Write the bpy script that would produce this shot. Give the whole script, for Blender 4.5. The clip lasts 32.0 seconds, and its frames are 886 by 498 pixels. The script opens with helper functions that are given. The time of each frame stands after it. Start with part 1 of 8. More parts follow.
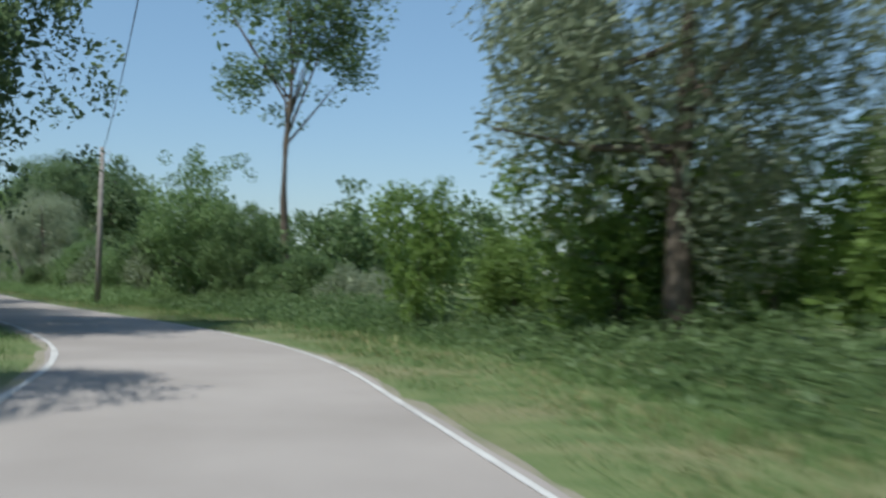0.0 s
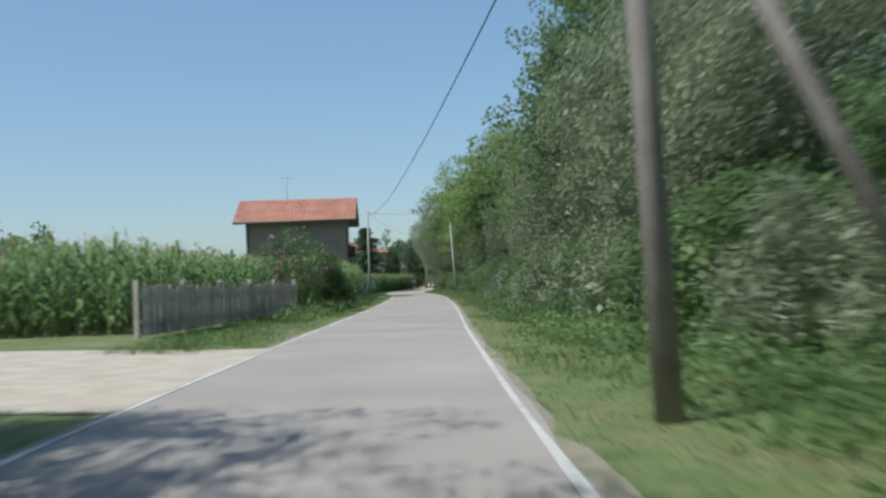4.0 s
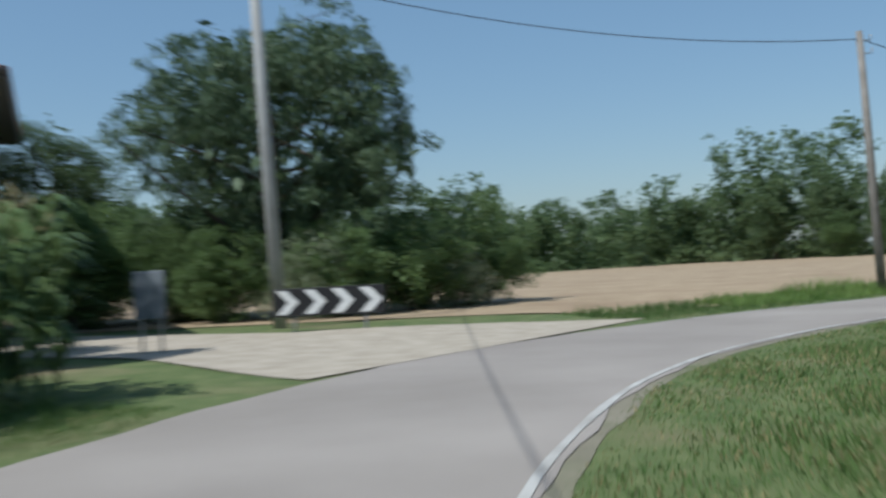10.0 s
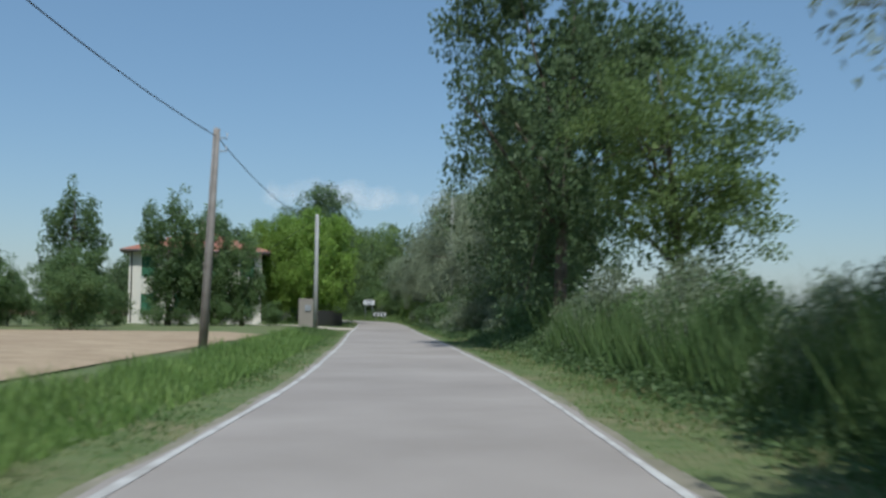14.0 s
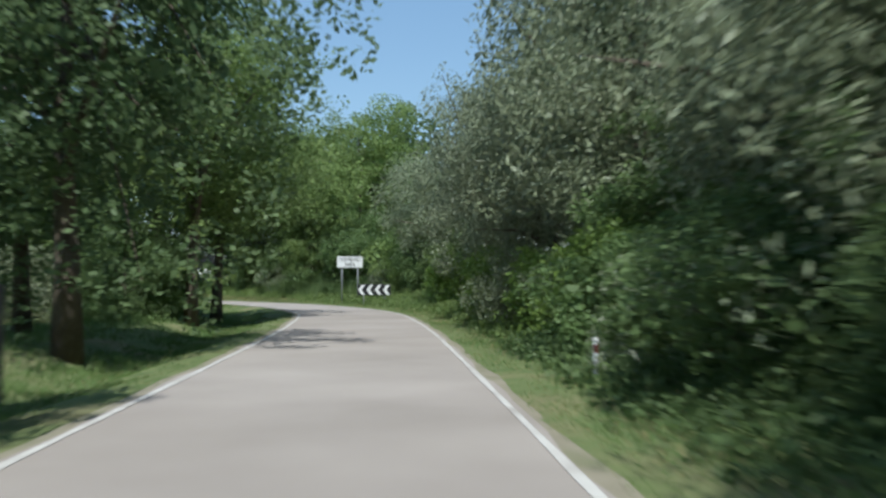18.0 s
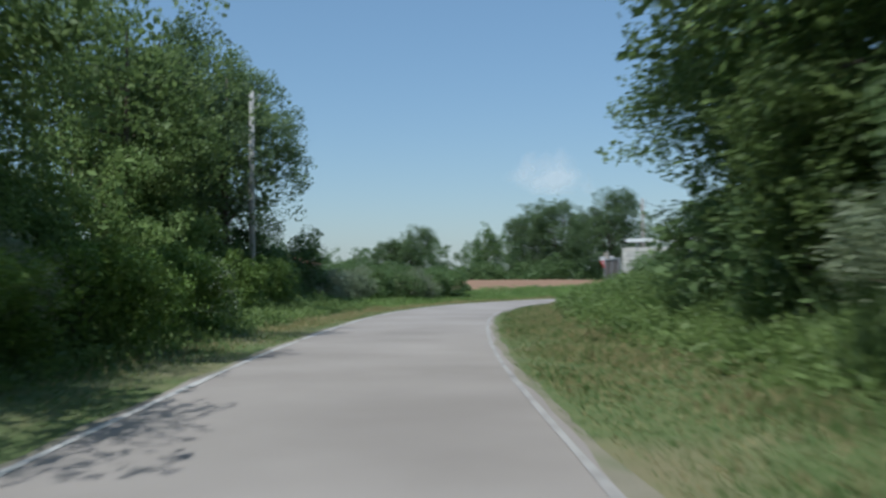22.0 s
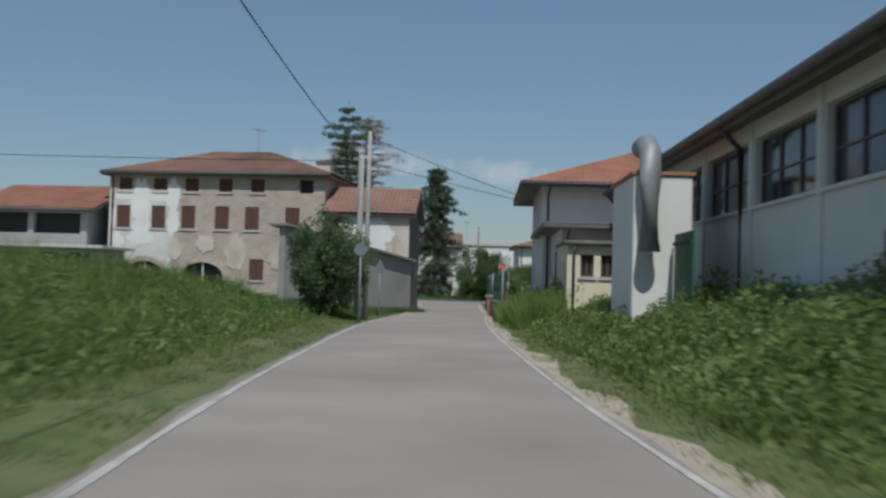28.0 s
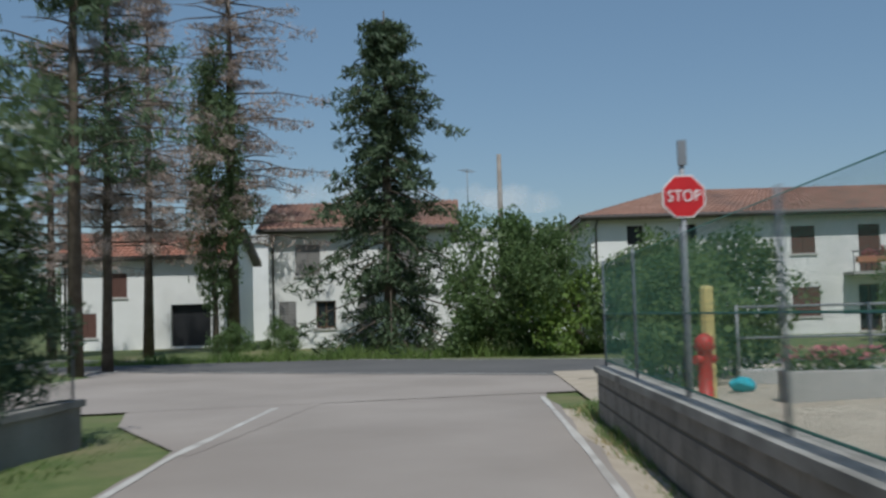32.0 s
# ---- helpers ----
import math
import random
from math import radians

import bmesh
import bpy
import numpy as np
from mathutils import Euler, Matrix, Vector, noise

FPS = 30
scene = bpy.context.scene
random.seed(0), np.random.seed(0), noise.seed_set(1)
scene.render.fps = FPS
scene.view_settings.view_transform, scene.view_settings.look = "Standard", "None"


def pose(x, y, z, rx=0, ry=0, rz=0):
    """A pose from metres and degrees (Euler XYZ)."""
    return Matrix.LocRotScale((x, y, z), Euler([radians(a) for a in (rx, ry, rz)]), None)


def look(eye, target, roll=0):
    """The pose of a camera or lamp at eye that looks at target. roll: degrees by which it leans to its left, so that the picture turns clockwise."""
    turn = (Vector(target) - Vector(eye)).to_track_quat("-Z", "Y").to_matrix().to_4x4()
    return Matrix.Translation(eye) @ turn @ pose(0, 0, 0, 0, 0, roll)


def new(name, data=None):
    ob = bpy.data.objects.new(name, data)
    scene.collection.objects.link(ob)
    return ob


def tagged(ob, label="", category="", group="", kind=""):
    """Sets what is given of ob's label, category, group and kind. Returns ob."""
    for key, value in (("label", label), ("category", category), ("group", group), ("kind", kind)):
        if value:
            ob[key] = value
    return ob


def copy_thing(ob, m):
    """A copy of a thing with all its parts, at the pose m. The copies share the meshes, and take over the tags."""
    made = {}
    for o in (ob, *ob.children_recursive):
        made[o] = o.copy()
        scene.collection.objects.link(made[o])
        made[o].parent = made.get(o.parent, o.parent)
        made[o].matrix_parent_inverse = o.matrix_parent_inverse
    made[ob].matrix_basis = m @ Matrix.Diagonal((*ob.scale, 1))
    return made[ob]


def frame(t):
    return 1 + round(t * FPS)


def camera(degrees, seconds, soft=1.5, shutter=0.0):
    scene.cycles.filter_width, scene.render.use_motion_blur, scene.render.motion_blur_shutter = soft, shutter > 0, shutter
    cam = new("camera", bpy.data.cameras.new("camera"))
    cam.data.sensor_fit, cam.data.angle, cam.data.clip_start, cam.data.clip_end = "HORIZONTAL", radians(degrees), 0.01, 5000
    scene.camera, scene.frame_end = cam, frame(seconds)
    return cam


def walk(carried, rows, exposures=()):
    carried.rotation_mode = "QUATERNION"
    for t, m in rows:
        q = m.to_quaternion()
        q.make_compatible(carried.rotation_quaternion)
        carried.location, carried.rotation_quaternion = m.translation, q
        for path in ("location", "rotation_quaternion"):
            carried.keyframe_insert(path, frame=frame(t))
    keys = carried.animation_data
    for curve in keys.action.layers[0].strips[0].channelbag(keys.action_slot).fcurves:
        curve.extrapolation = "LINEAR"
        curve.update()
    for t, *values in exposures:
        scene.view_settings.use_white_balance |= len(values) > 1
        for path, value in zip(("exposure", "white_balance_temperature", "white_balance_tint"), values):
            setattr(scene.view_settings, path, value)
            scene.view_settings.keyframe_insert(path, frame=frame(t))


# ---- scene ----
cam = camera(47.4, 32.0, soft=2.6, shutter=0.4)

# the drive: seconds, place, turn (pitch, roll, heading)
PATH = [
    (0, (39.531, -63.878, 1.253), (39.319, -61.890, 1.316), 1.22),
    (0.5, (37.398, -55.863, 1.292), (36.921, -53.924, 1.410), -1.10),
    (1, (34.225, -48.269, 1.287), (33.423, -46.438, 1.333), 1.09),
    (1.5, (30.234, -41.369, 1.253), (29.188, -39.665, 1.301), -0.22),
    (2, (25.341, -34.732, 1.286), (24.200, -33.090, 1.340), -2.32),
    (2.5, (20.146, -27.878, 1.255), (18.983, -26.253, 1.338), -2.97),
    (3, (14.493, -20.477, 1.251), (13.370, -18.823, 1.290), -1.52),
    (3.5, (9.430, -13.119, 1.178), (8.362, -11.429, 1.235), -2.19),
    (5.5, (-16.763, 26.414, 1.263), (-17.793, 28.126, 1.335), -0.96),
    (6, (-23.904, 37.607, 1.230), (-24.939, 39.314, 1.348), -0.51),
    (6.5, (-30.580, 48.037, 1.290), (-31.630, 49.735, 1.401), -0.34),
    (7, (-37.194, 58.567, 1.243), (-38.256, 60.257, 1.379), -0.47),
    (7.5, (-43.661, 68.348, 1.263), (-44.754, 70.023, 1.277), -1.32),
    (8, (-50.135, 77.737, 1.294), (-51.329, 79.339, 1.384), -1.33),
    (8.5, (-55.798, 85.221, 1.266), (-57.000, 86.818, 1.340), -3.47),
    (9, (-60.238, 93.162, 1.299), (-61.432, 94.764, 1.384), -3.46),
    (9.6, (-64.515, 101.606, 1.229), (-65.628, 103.266, 1.284), -5.62),
    (10, (-67.268, 106.625, 1.267), (-68.139, 108.425, 1.306), -3.17),
    (10.4, (-69.096, 110.911, 1.275), (-69.636, 112.837, 1.280), -1.99),
    (11, (-70.644, 116.063, 1.225), (-70.646, 118.062, 1.200), -1.85),
    (11.2, (-70.768, 117.888, 1.216), (-70.578, 119.879, 1.189), -1.74),
    (11.5, (-70.343, 121.017, 1.248), (-69.905, 122.968, 1.255), -1.33),
    (12, (-68.625, 126.423, 1.196), (-67.786, 128.236, 1.302), -2.61),
    (12.5, (-66.050, 131.599, 1.302), (-64.958, 133.273, 1.392), -1.06),
    (13, (-62.549, 136.590, 1.295), (-61.334, 138.177, 1.370), 0.84),
    (13.5, (-58.546, 142.140, 1.258), (-57.325, 143.715, 1.426), 1.33),
    (14, (-54.143, 147.933, 1.221), (-52.974, 149.551, 1.346), 0.60),
    (14.5, (-49.713, 154.036, 1.195), (-48.557, 155.668, 1.224), 1.58),
    (16.5, (-28.200, 187.500, 1.263), (-27.089, 189.162, 1.282), 1.39),
    (17, (-22.958, 195.354, 1.270), (-21.843, 197.013, 1.331), 2.21),
    (17.5, (-17.953, 203.183, 1.268), (-16.817, 204.829, 1.315), -0.22),
    (18, (-13.199, 210.957, 1.265), (-12.045, 212.590, 1.330), -0.14),
    (18.5, (-8.628, 218.572, 1.267), (-7.458, 220.192, 1.348), -1.00),
    (19, (-4.072, 225.683, 1.260), (-2.949, 227.336, 1.330), -1.38),
    (19.5, (0.080, 232.408, 1.265), (1.195, 234.068, 1.326), 0.44),
    (20, (3.903, 238.880, 1.248), (5.026, 240.534, 1.307), 3.01),
    (20.5, (7.345, 245.104, 1.290), (8.299, 246.860, 1.374), 3.63),
    (21, (10.506, 252.061, 1.229), (11.180, 253.943, 1.293), 1.01),
    (21.5, (12.219, 259.614, 1.249), (12.542, 261.587, 1.313), -1.16),
    (22, (13.317, 267.535, 1.274), (13.342, 269.534, 1.330), -0.44),
    (22.5, (13.825, 275.763, 1.259), (13.687, 277.756, 1.354), -0.08),
    (23, (14.318, 283.797, 1.264), (14.114, 285.786, 1.299), -2.53),
    (23.5, (14.625, 291.677, 1.272), (14.592, 293.674, 1.374), -1.71),
    (24, (14.738, 299.373, 1.267), (14.913, 301.362, 1.375), -1.24),
    (24.5, (15.677, 306.550, 1.334), (16.053, 308.513, 1.410), -1.14),
    (25, (17.482, 313.398, 1.209), (18.140, 315.282, 1.352), -0.59),
    (25.5, (20.148, 319.236, 1.220), (21.057, 321.014, 1.335), -0.81),
    (26, (23.585, 325.429, 1.208), (24.633, 327.129, 1.320), 0.93),
    (26.5, (27.333, 331.312, 1.261), (28.454, 332.966, 1.344), 3.41),
    (28.5, (44.767, 355.780, 1.259), (45.904, 357.423, 1.333), 1.26),
    (28.8, (47.782, 359.790, 1.254), (48.916, 361.434, 1.350), 1.27),
    (29, (49.689, 362.469, 1.223), (50.822, 364.113, 1.352), 1.64),
    (29.5, (54.291, 368.775, 1.324), (55.407, 370.431, 1.435), 0.73),
    (30, (58.606, 374.819, 1.295), (59.708, 376.487, 1.372), -0.04),
    (30.3, (60.907, 378.017, 1.251), (62.002, 379.687, 1.372), 0.42),
    (30.5, (62.415, 380.202, 1.265), (63.521, 381.863, 1.402), 0.56),
    (31, (66.002, 385.506, 1.261), (67.142, 387.144, 1.393), -0.70),
    (31.5, (69.253, 389.805, 1.239), (70.395, 391.442, 1.371), -1.47),
    (32, (72.199, 394.034, 1.263), (73.333, 395.675, 1.395), -1.56),
]
EXPOSURES = [
    (0, 0.15, 5900, 6), (8.5, 0.12, 5930, 6), (10, -0.12, 5800, 6), (12, -0.45, 5750, 6), (13.5, -0.25, 5720, 6), (16.5, 0.15, 5850, 6),
    (20, 0.35, 5850, 6), (21.5, 0.15, 5700, 6), (23, -0.56, 5650, 6), (26, -0.8, 5900, 7), (28.5, -0.54, 6050, 8), (32, -0.46, 6050, 8),
]
walk(cam, [(t, look(eye, target, roll)) for t, eye, target, roll in PATH], EXPOSURES)

# the road's centre line: station, x, y
ROAD_SOUTH = [
    (-1, 44.3, -77.8), (0, 39.6, -63.8), (1, 34.1, -48.4), (1.5, 29.7, -41.6), (2, 24.6, -35.2),
    (2.5, 19.3, -28.4), (3, 13.8, -21.1), (3.5, 8.3, -13.2), (4.2, -0.7, 0.1), (5, -10.9, 16.1),
    (5.5, -17.3, 26.4), (6, -24.1, 37.2), (7, -37.7, 58.1), (7.5, -44.4, 67.8), (8, -50.7, 76.8),
    (8.5, -56.75, 84.5), (9, -61.83, 92.0), (9.6, -66.85, 100.2), (10, -69.3, 105.3), (10.4, -71.0, 110.0),
    (10.8, -71.8, 114), (11.2, -72.1, 118.1), (11.6, -71.4, 122.5), (12, -69.7, 126.9), (12.5, -66.7, 132.1),
    (13, -62.8, 136.9), (13.5, -58.5, 142.3), (14, -54.2, 148.1), (15, -44.3, 162.4),
]
ROAD_NORTH = [
    (16, -33.7, 179.2), (17, -23.6, 195.7), (18, -13.8, 211.3), (19, -4.7, 225.9), (19.5, -0.5, 232.7),
    (20, 3.3, 239.2), (20.5, 6.8, 245.5), (21, 9.6, 252.4), (21.5, 11.7, 259.8), (22, 12.5, 267.7),
    (22.5, 12.4, 275.8), (23, 12.4, 283.9), (23.5, 12.7, 291.7), (24, 13.2, 299.4), (24.5, 14.2, 306.8),
    (25, 16, 313.8), (25.5, 19.2, 319.9), (26, 23.1, 325.7), (26.5, 27.4, 331.4), (27.2, 33.8, 339.6),
    (28, 40.3, 349.7), (28.7, 46.1, 359), (29.5, 53.2, 369.5), (30.2, 59, 377.7), (31, 65.2, 385.8),
    (32, 71.4, 394.6), (33, 77.7, 403.1), (34, 83.9, 411.6), (35, 90.1, 420.1),
]

# ---- sky and sun ----
SUN_EL, SUN_AZ = 57.0, 210.0
sky = bpy.data.worlds.new("sky")
scene.world = sky
sky.use_nodes = True
wn = sky.node_tree.nodes
bg = wn["Background"]
tex = wn.new("ShaderNodeTexSky")
tex.sky_type = "NISHITA"
tex.sun_disc = False
tex.sun_elevation, tex.sun_rotation = radians(SUN_EL), radians(SUN_AZ)
tex.air_density, tex.dust_density, tex.ozone_density = 1.15, 0.6, 1.5
haze = wn.new("ShaderNodeMix")
haze.data_type = "RGBA"
haze.inputs[0].default_value, haze.inputs[7].default_value = 0.45, (1.45, 2.45, 3.5, 1)
sky.node_tree.links.new(tex.outputs[0], haze.inputs[6])
sky.node_tree.links.new(haze.outputs[2], bg.inputs[0])
bg.inputs[1].default_value = 0.122
sun = new("sun", bpy.data.lights.new("sun", "SUN"))
sun.data.energy, sun.data.angle, sun.data.color = 4.35, radians(0.6), (1.0, 0.96, 0.88)
sun.matrix_world = look((0, 0, 60), (-60 * math.cos(radians(SUN_EL)) * math.sin(radians(SUN_AZ)), -60 * math.cos(radians(SUN_EL)) * math.cos(radians(SUN_AZ)), 60 - 60 * math.sin(radians(SUN_EL))))


# ---- materials ----
def mat(name, a, b, scale=3.0, rough=0.8, bump=0.2, fine=60.0, metal=0.0, islands=0.0, stain=None, stain_scale=0.6, spec=0.3):
    """Two colours mixed by coarse and fine noise, with relief; islands: how much single pieces differ; stain: a third colour in large patches."""
    m = bpy.data.materials.new(name)
    m.use_nodes = True
    n, l = m.node_tree.nodes, m.node_tree.links
    p = n["Principled BSDF"]
    geo = n.new("ShaderNodeTexCoord")
    n1, n2 = n.new("ShaderNodeTexNoise"), n.new("ShaderNodeTexNoise")
    n1.inputs["Scale"].default_value, n1.inputs["Detail"].default_value = scale, 6
    n2.inputs["Scale"].default_value, n2.inputs["Detail"].default_value = fine, 4
    for k in (n1, n2):
        l.new(geo.outputs["Object"], k.inputs["Vector"])
    add = n.new("ShaderNodeMath")
    add.operation = "MULTIPLY_ADD"
    l.new(n2.outputs["Fac"], add.inputs[0])
    add.inputs[1].default_value = 0.5
    l.new(n1.outputs["Fac"], add.inputs[2])
    ramp = n.new("ShaderNodeMapRange")
    ramp.inputs["From Min"].default_value, ramp.inputs["From Max"].default_value = 0.5, 1.0
    l.new(add.outputs[0], ramp.inputs["Value"])
    mix = n.new("ShaderNodeMix")
    mix.data_type = "RGBA"
    mix.inputs[6].default_value, mix.inputs[7].default_value = (*a, 1), (*b, 1)
    l.new(ramp.outputs[0], mix.inputs[0])
    col = mix.outputs[2]
    if stain:
        n3 = n.new("ShaderNodeTexNoise")
        n3.inputs["Scale"].default_value, n3.inputs["Detail"].default_value = stain_scale, 5
        l.new(geo.outputs["Object"], n3.inputs["Vector"])
        r3 = n.new("ShaderNodeMapRange")
        r3.inputs["From Min"].default_value, r3.inputs["From Max"].default_value = 0.5, 0.78
        l.new(n3.outputs["Fac"], r3.inputs["Value"])
        m3 = n.new("ShaderNodeMix")
        m3.data_type = "RGBA"
        l.new(r3.outputs[0], m3.inputs[0])
        l.new(col, m3.inputs[6])
        m3.inputs[7].default_value = (*stain, 1)
        col = m3.outputs[2]
    if islands:
        g, oi = n.new("ShaderNodeNewGeometry"), n.new("ShaderNodeObjectInfo")
        s = n.new("ShaderNodeMath")
        l.new(g.outputs["Random Per Island"], s.inputs[0])
        l.new(oi.outputs["Random"], s.inputs[1])
        hsv = n.new("ShaderNodeHueSaturation")
        mr = n.new("ShaderNodeMapRange")
        mr.inputs["From Max"].default_value = 2.0
        mr.inputs["To Min"].default_value, mr.inputs["To Max"].default_value = 1 - islands, 1 + islands
        l.new(s.outputs[0], mr.inputs["Value"])
        l.new(mr.outputs[0], hsv.inputs["Value"])
        l.new(col, hsv.inputs["Color"])
        col = hsv.outputs[0]
    l.new(col, p.inputs["Base Color"])
    p.inputs["Roughness"].default_value, p.inputs["Metallic"].default_value = rough, metal
    p.inputs["Specular IOR Level"].default_value = spec
    if bump:
        bn = n.new("ShaderNodeBump")
        bn.inputs["Strength"].default_value, bn.inputs["Distance"].default_value = bump, 0.02
        l.new(add.outputs[0], bn.inputs["Height"])
        l.new(bn.outputs[0], p.inputs["Normal"])
    return m


def leaf_mat(name, a, b, rough=0.55, thru=0.5):
    """Leaves: each differs, and light comes through them."""
    m = mat(name, a, b, scale=0.5, rough=rough, bump=0.0, fine=3.0, islands=0.35, spec=0.35)
    n, l = m.node_tree.nodes, m.node_tree.links
    p, out = n["Principled BSDF"], n["Material Output"]
    tr, mx = n.new("ShaderNodeBsdfTranslucent"), n.new("ShaderNodeMixShader")
    src = p.inputs["Base Color"].links[0].from_socket
    l.new(src, tr.inputs["Color"])
    mx.inputs[0].default_value = thru
    l.new(p.outputs[0], mx.inputs[1])
    l.new(tr.outputs[0], mx.inputs[2])
    l.new(mx.outputs[0], out.inputs["Surface"])
    return m


def plain(name, col, rough=0.5, metal=0.0, spec=0.4):
    return mat(name, col, tuple(c * 0.82 for c in col), scale=5, rough=rough, bump=0.05, fine=40, metal=metal, spec=spec)


